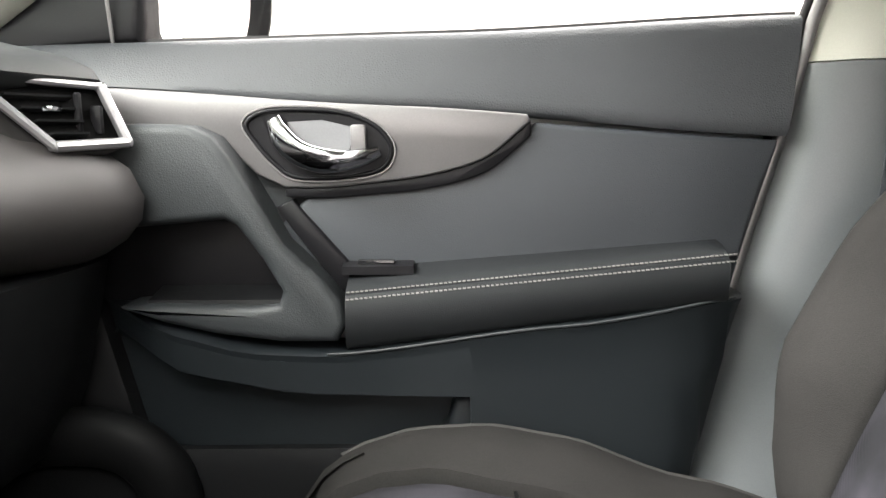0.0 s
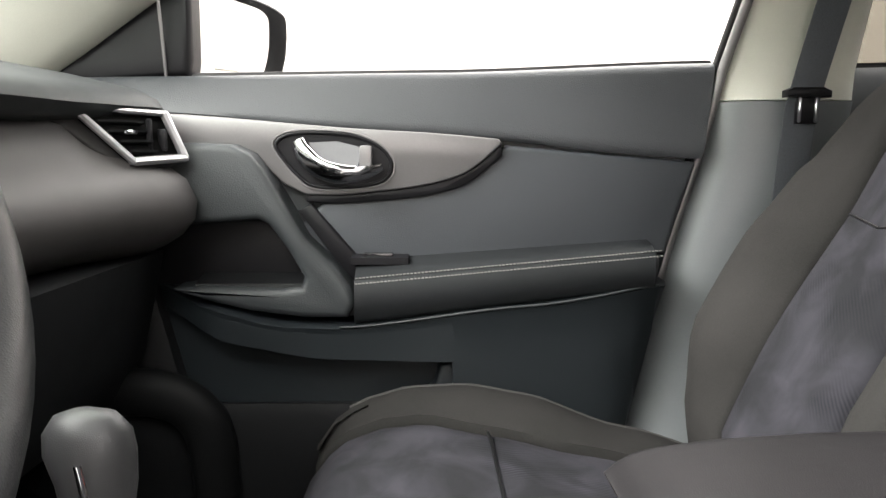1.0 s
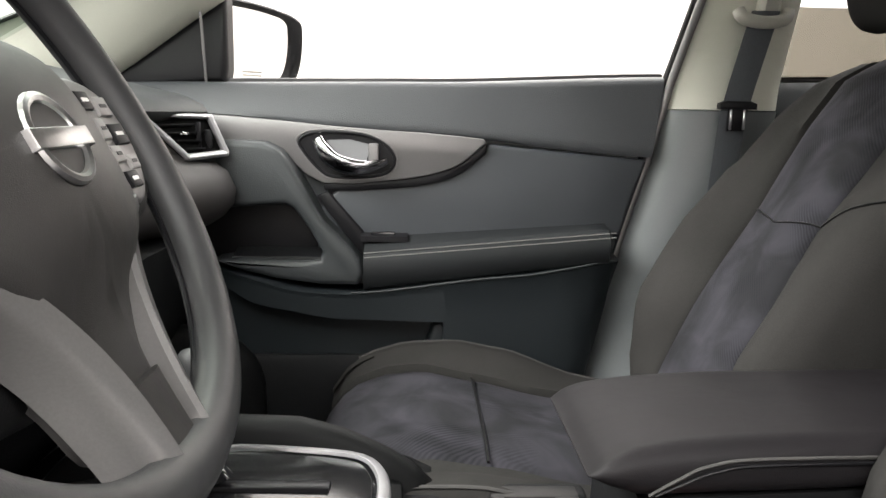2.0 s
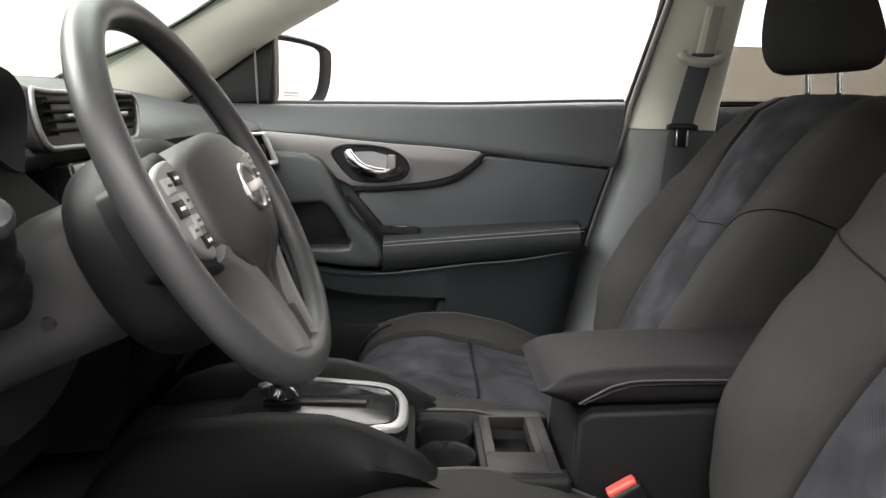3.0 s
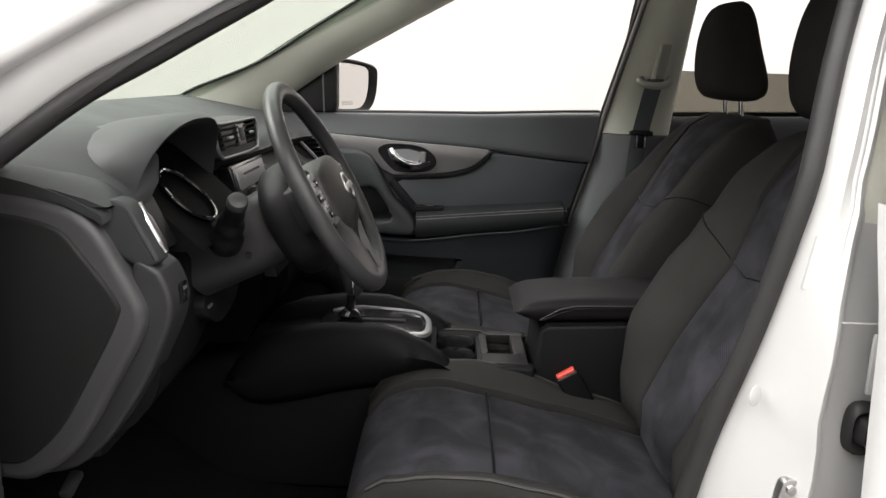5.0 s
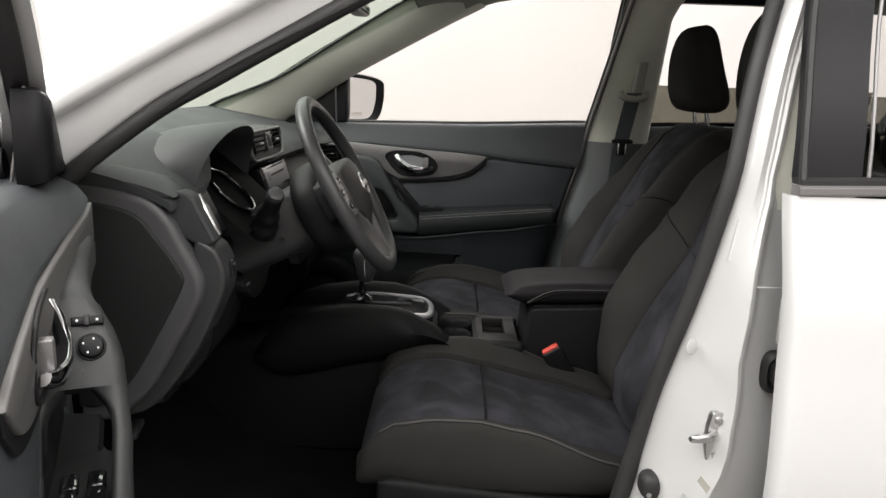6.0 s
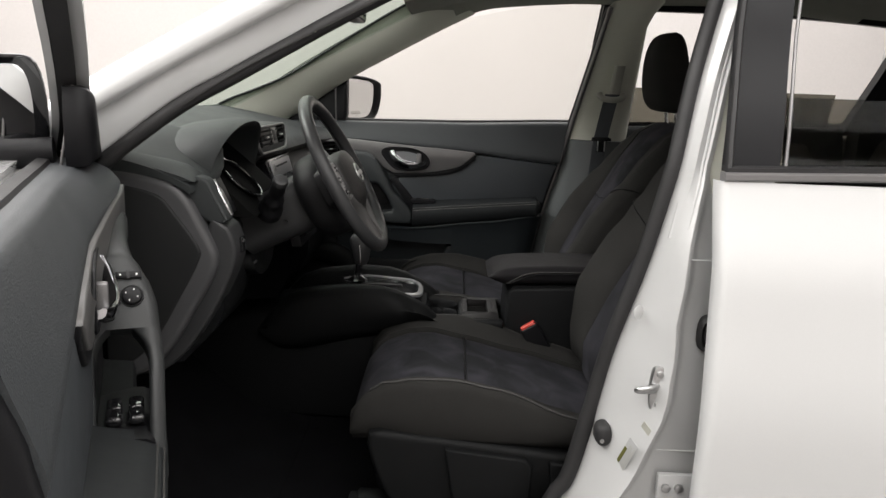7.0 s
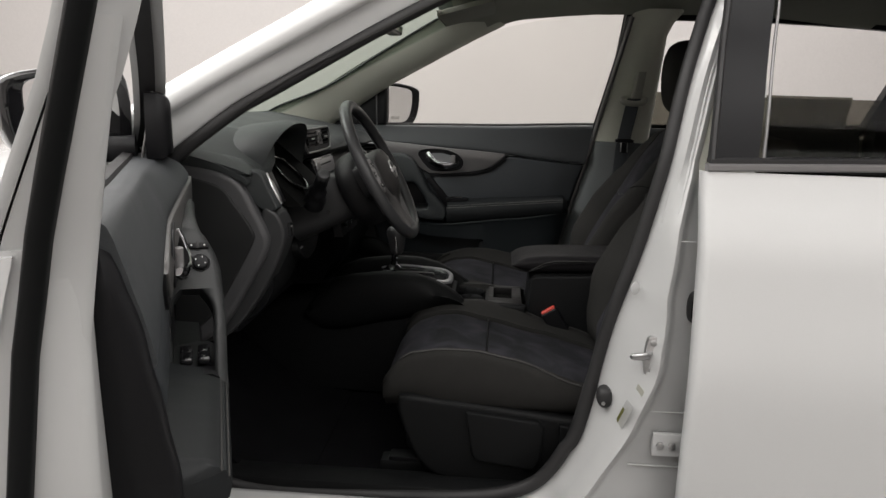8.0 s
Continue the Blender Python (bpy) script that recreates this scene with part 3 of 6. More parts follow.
def rear_side(s):
    """Rear door with its window, from outside and inside."""
    name = "rear_door"
    d = thing(name, "closed white rear door with privacy glass half lowered", "car door", (0.52, s * 0.8, 0.3), group="rear doors")
    rows = []
    for x in [0.498, 0.500, 0.506, 0.516] + list(np.linspace(0.56, 1.62, 14)):
        lip = {0.498: 0.022, 0.500: 0.008, 0.506: 0.002}.get(x, 0.0)
        rows.append([(x, s * (side_y(z) - lip), z) for z in np.linspace(0.36, 1.108, 22)])
    part("door_skin", sheet(rows, (0, -s * 0.012, 0)), M_PAINT, d, "white painted door skin")
    # belt moulding
    part("belt_moulding", loft([[Vector((x, s * (0.803 + a), 1.108 + 0.03 * (x - 0.5) + b)) for a, b in ((-0.02, 0.0), (0.004, 0.0), (0.007, 0.003), (0.007, 0.011), (0.003, 0.014), (-0.02, 0.014))] for x in np.linspace(0.505, 1.6, 14)]), M_SATIN, d, "satin grey belt moulding")
    part("belt_seal", loft([[Vector((x, s * (0.795 + a), 1.122 + 0.03 * (x - 0.5) + b)) for a, b in ((-0.03, 0.0), (0.004, 0.0), (0.004, 0.007), (-0.01, 0.010), (-0.03, 0.008))] for x in np.linspace(0.512, 1.6, 14)]), M_RUBBER, d)

    def fr(x, z):
        return Vector((x, s * (side_y(z) - 0.008), z))
    # black pillar cover and upper frame
    zs = np.linspace(1.128, 1.60, 9)
    part("pillar_cover", sheet([[fr(0.516 + (z - 1.128) * 0.085 + w, z) for w in (0.0, 0.003, 0.045, 0.086)] for z in zs], (0, -s * 0.03, 0)), M_BLACK, d, "black pillar cover")
    part("edge_seal", tube([fr(0.514 + (z - 1.10) * 0.085, z) for z in np.linspace(1.11, 1.60, 9)], 0.006, 6), M_RUBBER, d)
    part("upper_frame", sheet([[fr(x, 1.515 + q - 0.06 * max(0, x - 0.9) ** 2) for q in (0.0, 0.03, 0.07)] for x in np.linspace(0.624, 1.7, 12)], (0, -s * 0.03, 0)), M_BLACK, d, "black window frame")
    part("window_bar", tube([fr(0.611 + (z - 1.128) * 0.085, z) for z in np.linspace(1.125, 1.52, 8)], 0.003, 6), M_SATIN, d, "thin grey window channel")
    # inner door trim and rear frame
    part("door_trim", loft([[Vector((x, s * y, z + 0.03 * (x - 0.5))) for y, z in ((0.78, 1.118), (0.715, 1.118), (0.70, 1.10), (0.665, 0.98), (0.66, 0.80), (0.67, 0.45), (0.78, 0.45))] for x in np.linspace(0.66, 1.45, 8)]), M_LOW, d, "black rear door trim")
    part("rear_frame", sheet([[fr(1.39 + (z - 1.13) * 0.34 + w + 0.07, z) + Vector((0, -s * 0.02, 0)) for w in (0.0, 0.05, 0.33)] for z in np.linspace(1.12, 1.60, 8)], (0, -s * 0.05, 0)), M_BLACK, d, "black rear window frame")
    top = 1.262 if s > 0 else 1.247
    g = part("window_pane", sheet([[Vector((x, s * (side_y(z) - 0.022), z)) for z in np.linspace(1.10, top, 5)] for x in np.linspace(0.60, 1.42, 6)], (0, -s * 0.004, 0)), M_TINT, d, "brown-grey privacy glass")
    g.visible_shadow = False
    return d


for s in (-1, 1):
    rear_side(s)
# rear cabin: quarter panels, tailgate trim, back bench
for s in (-1, 1):
    part("quarter_panel", sheet([[(x, s * (side_y(z) - 0.01), z) for z in np.linspace(0.4, 1.60, 12)] for x in np.linspace(1.55, 2.3, 6)], (0, -s * 0.06, 0)), M_PAINT, car, "white painted rear quarter")
part("tailgate", box((2.32, 0, 0.95), (0.08, 1.5, 1.3), 0.02), M_PAINT, car)
for s in (-1, 1):
    part("quarter_trim", box((1.90, s * 0.70, 0.80), (0.84, 0.10, 0.76), 0.03, 2), M_LOW, car, "black rear quarter trim")
part("tailgate_trim", box((2.25, 0, 0.78), (0.06, 1.3, 0.80), 0.03, 2), M_LOW, car, "black tailgate trim")
bench = thing("rear_bench", "black fabric rear bench seat", "car seat", (1.2, 0, 0.34))
part("seat_base", box((1.12, 0, 0.47), (0.55, 1.30, 0.26), 0.06, 4), M_FABRIC, bench)
part("seat_back", box((0, 0, 0), (0.16, 1.28, 0.62), 0.06, 4, Matrix.Rotation(radians(22), 4, "Y") @ Matrix.Identity(4)), M_FABRIC, bench, m=pose(1.50, 0, 0.82))


# ---- front doors ----
BELT = [(-0.60, 1.10), (-0.40, 1.105), (0.05, 1.113), (0.47, 1.130), (0.52, 1.132)]
UPLOW = [(-0.60, 1.060), (-0.38, 1.047), (-0.02, 1.022), (0.434, 0.984)]


def rear_x(z):
    return lin([(0.40, 0.305), (0.554, 0.338), (0.70, 0.365), (0.855, 0.404), (0.985, 0.442), (1.13, 0.468)], z)


def front_door(s, m, lab):
    hinge = m @ Vector((-0.57, s * 0.80, 0.36))
    d = thing("front_door", lab, "car door", hinge, group="front doors")

    def f(a, b, y):
        return Vector((a, s * y, b))

    def p(name, bm, material, label="", smooth=40, parent=None):
        return part(name, bm, material, parent or d, label, smooth, m)

    rx = 0.0 if s > 0 else -0.012
    hd = 0.0 if s > 0 else 0.040    # handle bowl sits further back on the driver's door
    pd = 0.0 if s > 0 else 0.066    # and so does the pull handle
    py = 0.612 if s > 0 else 0.588

    def bow(x):
        return 0.0 if s > 0 else 0.034 * max(0.0, min(1.0, (-0.12 - x) / 0.34))
    # painted shell
    out = [(-0.57, 0.40), (-0.45, 0.375), (0.20, 0.40), (0.33, 0.44), (0.41, 0.52), (0.455, 0.62), (0.48, 0.75), (0.487, 0.90), (0.488, 1.05), (0.489, 1.112), (-0.57, 1.09)]
    out = [(q.x, q.y) for q in cr([(a, b, 0) for a, b in out[:-1]], 4)] + [out[-1]]
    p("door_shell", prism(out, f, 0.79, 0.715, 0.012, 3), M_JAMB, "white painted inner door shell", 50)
    rows = []
    for t in np.linspace(0, 1, 14):
        col = []
        for z in np.linspace(0.40, 1.108, 16):
            xe = lerp([(0.38, 0.30), (0.45, 0.36), (0.55, 0.44), (0.70, 0.482), (0.9, 0.492), (1.12, 0.496)], z)
            x = -0.57 + (xe + 0.57) * t
            edge = min(t, 1 - t)
            col.append(Vector((x, s * (side_y(z) - (0.012 if edge < 0.01 else 0.0)), z)))
        rows.append(col)
    p("door_skin", sheet(rows, (0, -s * 0.03, 0)), M_PAINT, "white painted door skin", 50)
    # seal round the shell's rear edge
    if s > 0:
        seal = [f(lerp([(0.40, 0.30), (0.45, 0.345), (0.55, 0.42), (0.70, 0.452), (0.9, 0.458), (1.12, 0.460)], z), z, 0.762) for z in np.linspace(0.42, 1.10, 18)]
    else:
        seal = [f(lerp([(0.40, 0.36), (0.45, 0.40), (0.55, 0.46), (0.70, 0.488), (0.9, 0.496), (1.10, 0.497)], z) + 0.235 * max(0.0, z - 1.10), z, lin([(0.40, 0.812), (0.80, 0.785), (1.03, 0.760), (1.13, 0.742), (1.50, 0.645)], z)) for z in np.linspace(0.42, 1.50, 24)]
    p("door_seal", tube(seal, 0.017 if s > 0 else 0.010, 8, up=(0, 1, 0)), M_RUBBER if s > 0 else M_DEEP, "black rubber door seal", 60)
    # window frame
    rs = 0.038 if s > 0 else -0.035
    frame_pts = [(0.478 + rs, 1.10), (0.492 + rs, 1.15), (0.527 + rs, 1.32), (0.560 + rs, 1.475), (0.556 + rs, 1.515), (0.53, 1.535), (0.384, 1.530), (0.20, 1.513), (0.112, 1.494), (-0.01, 1.432), (-0.167, 1.348), (-0.341, 1.251), (-0.50, 1.14), (-0.55, 1.10)]
    fp = cr([(a, 0, b) for a, b in frame_pts], 5)

    def strip(w0, w1, y0, y1, i0, i1):
        rings = []
        for i in range(i0, i1):
            a, b = fp[max(i - 1, 0)], fp[min(i + 1, len(fp) - 1)]
            e = (b - a).normalized()
            n = Vector((e.z, 0, -e.x))
            q = fp[i]
            yy = in_y(q.z) - 1.35 * bow(q.x) - (0.018 * max(0.0, min(1.0, (q.z - 1.12) / 0.14)) if s < 0 and q.x > 0.3 else 0.0)
            rings.append([Vector((q.x + n.x * w, s * (yy + y), q.z + n.z * w)) for w, y in ((w0, y0), (w1, y0), (w1 + 0.002, (y0 + y1) / 2), (w1, y1), (w0, y1))])
        return loft(rings)
    p("window_frame", strip(0.012 if s > 0 else 0.006, 0.036 if s > 0 else 0.034, 0.012, 0.055, 0, len(fp)), M_PILLARLOW if s > 0 else M_JAMB, "grey window frame" if s > 0 else "white painted window frame", 50)
    p("window_channel", strip(0.014 if s > 0 else -0.006, 0.022 if s > 0 else 0.007, 0.026 if s > 0 else 0.030, 0.058, 0, len(fp)), M_RUBBER, "black window channel", 50)
    p("outer_frame", strip(0.030 if s > 0 else -0.008, 0.050 if s > 0 else 0.036, 0.057, 0.068, 0, len(fp)), M_BLACK if s > 0 else M_JAMB, "black outer window frame" if s > 0 else "white outer window frame", 50)
    # glass
    zz = np.linspace(1.10, 1.53, 8)
    rows = []
    for z in zz:
        x0 = lerp([(1.10, -0.345), (1.24, -0.345), (1.348, -0.16), (1.432, -0.005), (1.494, 0.12), (1.513, 0.21), (1.53, 0.36)], z)
        x1 = 0.515 + (z - 1.10) * 0.215
        rows.append([Vector((x0 + (x1 - x0) * t, s * (in_y(z) + 0.034), z)) for t in np.linspace(0, 1, 8)])
    if s > 0:
        g = p("window_pane", sheet(rows, (0, s * 0.004, 0)), M_GLASS, "clear window glass")
        g.visible_shadow = False
    if s < 0:
        rings = []
        for t in np.linspace(0, 1, 9):
            z = 1.0 + 0.285 * t
            k = (1 - t) ** 2
            xr = 0.484 + 0.24 * max(0.0, z - 1.10) + 0.012 * t
            yi = 0.719 - 0.030 * t - 0.015 * t * t
            rings.append([f(a, z, y) for a, y in ((xr - 0.06 - 0.03 * k, yi + 0.004), (xr - 0.004, yi), (xr, yi + 0.006), (xr, yi + 0.035 + 0.036 * k), (xr - 0.06, yi + 0.035 + 0.036 * k))])
        p("frame_foot", loft(rings), M_JAMB, "white painted foot of the window frame", 60)
        # dark rounded rear end of the trim, in two pieces
        for z0, z1, prot in ((0.805, 1.118, [(0.805, 0.652), (0.86, 0.652), (0.93, 0.662), (1.02, 0.676), (1.09, 0.694), (1.118, 0.706)]), (0.42, 0.812, [(0.42, 0.697), (0.55, 0.687), (0.70, 0.672), (0.78, 0.664), (0.812, 0.674)])):
            rings = []
            for z in np.linspace(z0, z1, 18):
                xr = rear_x(z) + rx
                k = min(1.0, max(0.0, (z - z1 + 0.05) / 0.05))
                yi = lerp(prot, z)
                rings.append([f(xr + dx * (1 - 0.6 * k * k) - 0.02 * k * k, z, y) for dx, y in ((-0.03, 0.722), (0.008, 0.722), (0.018, 0.712), (0.022, 0.40 * 0.722 + 0.60 * yi), (0.020, yi + 0.010), (0.012, yi + 0.002), (0.000, yi), (-0.03, yi + 0.006))])
            p("trim_end", loft(rings), M_BLACK, "black rounded end of the door trim", 60)
    # mirror corner cover
    p("mirror_corner", prism([(-0.56, 1.095), (-0.335, 1.104), (-0.330, 1.13), (-0.330, 1.255), (-0.350, 1.245), (-0.50, 1.138)] if s > 0 else [(-0.54, 1.095), (-0.345, 1.104), (-0.333, 1.13), (-0.338, 1.19), (-0.352, 1.222), (-0.38, 1.225), (-0.45, 1.18), (-0.50, 1.138)], f, 0.77 if s > 0 else 0.704, 0.716 if s > 0 else 0.660, 0.016 if s > 0 else 0.026, 5), M_BLACK, "black mirror corner cover")
    p("corner_bar", tube([f(-0.368, 1.10, 0.714), f(-0.368, 1.225, 0.690)], 0.0025, 8), M_SATIN)
    # trim: base panel
    zs = [0.41, 0.45, 0.554, 0.64, 0.70, 0.78, 0.855, 0.92, 0.975]
    out = [(-0.52, 0.44), (-0.2, 0.415)] + [(rear_x(z) + rx - (0.02 if z < 0.43 else 0), z) for z in zs] + [(0.0, 1.01), (-0.52, 1.035)]
    p("door_panel", prism(out, f, 0.730, 0.684, 0.006), M_LOW, "dark lower door panel", 50)
    # upper soft rail
    rings = []
    for x in np.linspace(-0.52, 0.468, 26):
        bz, lz = lerp(BELT, x), lerp(UPLOW, min(x, 0.442))
        h = bz - lz
        ring = []
        for y, t in ((0.752, 1.0), (0.716, 1.0), (0.707, 0.985), (0.701, 0.95), (0.697, 0.88), (0.693, 0.78), (0.688, 0.66), (0.683, 0.52), (0.678, 0.40), (0.674, 0.28), (0.670, 0.16), (0.668, 0.06), (0.672, 0.0), (0.72, 0.0)):
            z = lz + h * t
            ring.append(Vector((min(x, rear_x(z) + rx + 0.001), s * (y - bow(x) * (0.3 + 0.7 * min(1, (1 - t) / 0.4))), z)))
        rings.append(ring)
    p("upper_rail", loft(rings), M_SOFT, "soft grained charcoal upper rail", 60)
    p("belt_seal", loft([[Vector((x, s * (0.742 + a), lerp(BELT, x) + b)) for a, b in ((-0.014, -0.004), (-0.010, 0.006), (0.006, 0.008), (0.008, -0.004))] for x in np.linspace(-0.40, 0.472, 14)]), M_RUBBER, "black belt seal")
    # padded insert
    ins = [(-0.165, 0.80), (0.30, 0.83), (rear_x(0.84) - 0.006, 0.84), (rear_x(0.92) - 0.006, 0.92), (rear_x(0.98) - 0.006, 0.979), (0.30, 0.990), (0.148, 1.003), (0.125, 0.985), (0.10, 0.962), (0.06, 0.943), (0.0, 0.932), (-0.06, 0.926), (-0.125, 0.921), (-0.165, 0.88)]
    p("padded_insert", prism(ins, f, 0.70, 0.671, 0.008, 3), M_PAD, "padded charcoal vinyl insert", 60)
    # satin trim blade with its dark lower edge
    low = [(q.x, q.y) for q in cr([(-0.152, 0.929, 0), (-0.10, 0.9285, 0), (-0.055, 0.933, 0), (0.0, 0.939, 0), (0.046, 0.948, 0), (0.082, 0.960, 0), (0.108, 0.977, 0), (0.140, 1.005, 0)], 3)]
    up = [(x, lerp(UPLOW, x) + 0.002) for x in np.linspace(0.135, -0.50, 12)]
    left = [(-0.50, 1.0), (-0.26, 1.0), (-0.215, 0.975), (-0.185, 0.945)]
    # driver's blade has a darker satin to offset its grazing reflection
    p("trim_blade", prism(low + up + left, lambda a, b, y: f(a, b, y - bow(a)), 0.69, 0.662, 0.003, 2), M_SATIN if s > 0 else M_SPOKE, "satin grey trim blade", 50)
    edge = low + [(x, z - 0.010 - 0.008 * max(0, min(1, (x + 0.2) / 0.3))) for x, z in low[::-1]]
    p("trim_edge", prism(edge, lambda a, b, y: f(a, b, y - bow(a)), 0.69, 0.666, 0.002), M_BLACK, "dark trim edge", 50)
    # inner handle in its oval bowl
    hz = -0.004 if s > 0 else 0.0

    def fh(a, b, y):
        return f(a + hd, b + hz, y)

    cx, cz = -0.108, 0.985
    bez = [(q.x, q.y) for q in cr([(-0.195, 1.006, 0), (-0.182, 1.019, 0), (-0.150, 1.0245, 0), (-0.085, 1.021, 0), (-0.045, 1.006, 0), (-0.026, 0.984, 0), (-0.028, 0.964, 0), (-0.045, 0.951, 0), (-0.085, 0.945, 0), (-0.138, 0.946, 0), (-0.163, 0.962, 0), (-0.184, 0.986, 0)], 4, True)]
    hb = p("handle_bowl", prism(bez, fh, 0.68, 0.6605, 0.0), M_BLACK, "black oval handle bowl")
    inner = [(-0.146, 1.010), (-0.138, 0.986), (-0.118, 0.974), (-0.076, 0.970), (-0.072, 0.985), (-0.072, 1.004), (-0.105, 1.012)]
    # passenger's bowl face is painted lighter for the light that falls in it
    p("bowl_face", prism(inner, fh, 0.662, 0.6595, 0.0), mat("lit_bowl_plastic", (0.17, 0.175, 0.18), 0.35, grain=0.05, size=500) if s > 0 else M_BLACK, "", 40, hb)
    p("bezel", tube([fh(a, b, 0.660) for a, b in bez], 0.0030, 8, closed=True, up=(0, 1, 0)), M_BLACK, "", 60, hb)
    if s > 0:
        p("bezel_rim", tube([fh(cx + (a - cx) * 1.055, cz + (b - cz) * 1.10, 0.6600) for a, b in bez], 0.0014, 6, closed=True, up=(0, 1, 0)), M_SATIN, "thin satin rim", 60, hb)
    hp = cr([(-0.163, 0.656, 1.013), (-0.154, 0.648, 0.997), (-0.140, 0.643, 0.980), (-0.118, 0.640, 0.968), (-0.088, 0.640, 0.964), (-0.058, 0.645, 0.968), (-0.037, 0.653, 0.975)], 6)
    rings = []
    for i, q in enumerate(hp):
        t = i / (len(hp) - 1)
        e = (hp[min(i + 1, len(hp) - 1)] - hp[max(i - 1, 0)]).normalized()
        n = Vector((-e.z, 0, e.x))
        w = lerp([(0, 0.012), (0.3, 0.0155), (0.55, 0.0150), (0.8, 0.011), (1, 0.007)], t)
        # the paddle is domed, the bar after it faces slightly down
        k = max(0.0, min(1.0, (t - 0.30) / 0.15))
        prof = [(a, b0 + (b1 - b0) * k) for a, b0, b1 in ((-1, 0.006, 0.006), (-0.85, -0.001, -0.001), (-0.4, -0.004, -0.0045), (0.4, -0.006, -0.0062), (0.85, -0.005, -0.0058), (1, 0.0, -0.002), (0, 0.010, 0.012))]
        rings.append([Vector((q.x + hd + n.x * a * w, s * (q.y + b), q.z + hz + n.z * a * w)) for a, b in prof])
    p("door_handle", loft(rings), M_HANDLE, "curved dark chrome inner door handle", 60, hb)
    p("lock_knob", box((-0.062 + hd, s * 0.652, 0.990 + hz), (0.018, 0.014, 0.032), 0.004, 2), M_SATIN, "", 40, hb)
    # pull handle frame
    pull = [(-0.50, 1.003), (-0.30, 1.005), (-0.250, 1.003), (-0.222, 0.990), (-0.205, 0.968), (-0.148, 0.868), (-0.105, 0.826), (-0.084, 0.800), (-0.076, 0.775), (-0.088, 0.752), (-0.153, 0.752), (-0.230, 0.762), (-0.290, 0.776), (-0.34, 0.795),
            (-0.296, 0.799), (-0.18, 0.795), (-0.155, 0.797), (-0.150, 0.812), (-0.172, 0.85), (-0.200, 0.889), (-0.215, 0.896), (-0.30, 0.889), (-0.36, 0.885), (-0.50, 0.885)]
    if s > 0:
        p("pull_handle", prism(pull, f, 0.70, 0.612, 0.012, 4), M_PULL, "grained black pull handle frame", 60)
        # black piece put in as the shade behind the pull handle
        p("handle_shade", prism([(-0.145, 0.915), (-0.165, 0.905), (-0.085, 0.795), (-0.045, 0.80), (-0.11, 0.875)], f, 0.69, 0.664, 0.004), M_BLACK, "", 50)
    else:
        # ramp with the switches that runs down into a strap beside an open grip
        way = cr([(-0.44, 0, 1.020), (-0.30, 0, 1.022), (-0.185, 0, 1.012), (-0.152, 0, 0.990), (-0.125, 0, 0.948), (-0.100, 0, 0.905), (-0.066, 0, 0.862), (-0.030, 0, 0.834), (0.0, 0, 0.818), (0.03, 0, 0.808)], 6)

        def edge_y(z):
            return lin([(0.80, 0.590), (0.88, 0.585), (0.95, 0.590), (0.975, 0.598), (1.0, 0.612), (1.025, 0.628)], z)

        def off(i, y, d):
            e = (way[min(i + 1, len(way) - 1)] - way[max(i - 1, 0)]).normalized()
            return f(way[i].x - e.z * d, way[i].z + e.x * d, y)
        cut = [i for i, q in enumerate(way) if q.z > 0.918]
        rings = []
        for i in cut:
            r = edge_y(way[i].z)
            rings.append([off(i, y, d) for y, d in ((0.690, -0.03), (0.690, 0.0), (0.640, 0.0), (r + 0.014, 0.0), (r + 0.005, -0.003), (r, -0.012), (r, -0.040), (0.690, -0.040))])
        p("switch_ramp", loft(rings), M_RAMP, "grained grey ramp with switches", 60)
        rings, left = [], []
        for i in range(cut[-1], len(way)):
            r, t = edge_y(way[i].z), max(0.0, 1 - (0.922 - way[i].z) / 0.030)
            ri = r + 0.019 + 0.020 * t * t
            rings.append([off(i, y, d) for y, d in ((ri, -0.030), (ri, -0.004), (ri - 0.004, 0.0), (r + 0.012, 0.0), (r + 0.004, -0.003), (r, -0.010), (r, -0.045), (r + 0.006, -0.052), (ri, -0.052))])
            li = 0.668 - 0.022 * t * t
            left.append([off(i, y, d) for y, d in ((0.690, -0.03), (0.690, 0.002), (li + 0.004, 0.002), (li, -0.004), (li, -0.03))])
        p("pull_strap", loft(rings), M_RAMP, "grey pull strap", 60)
        p("grip_border", loft(left), M_RAMP, "", 60)
        p("strap_side", prism([(-0.10, 0.80), (0.0, 0.80), (-0.004, 0.752), (-0.09, 0.752), (-0.16, 0.762), (-0.27, 0.795)], f, py + 0.014, py, 0.006, 3), M_RAMP, "", 60)
        p("grip_well", prism([(-0.30, 0.79), (-0.02, 0.79), (-0.06, 0.86), (-0.105, 0.905), (-0.30, 0.90)], f, 0.70, 0.668, 0.004), M_BLACK, "", 50)
    p("handle_pocket", prism([(-0.44, 0.79), (-0.15, 0.79), (-0.15, 0.90), (-0.44, 0.90)], f, 0.70, 0.676, 0.004), M_BLACK, "dark pocket behind the pull handle")
    p("pocket_ledge", loft([[f(x, z, y) for y, z in ((0.69, 0.785), (0.628, 0.782), (0.622, 0.788), (0.626, 0.801), (0.69, 0.812))] for x in np.linspace(-0.31, -0.15, 5)]), M_HARD)
    # armrest
    rings = []
    xs = np.linspace(0, 1, 22)
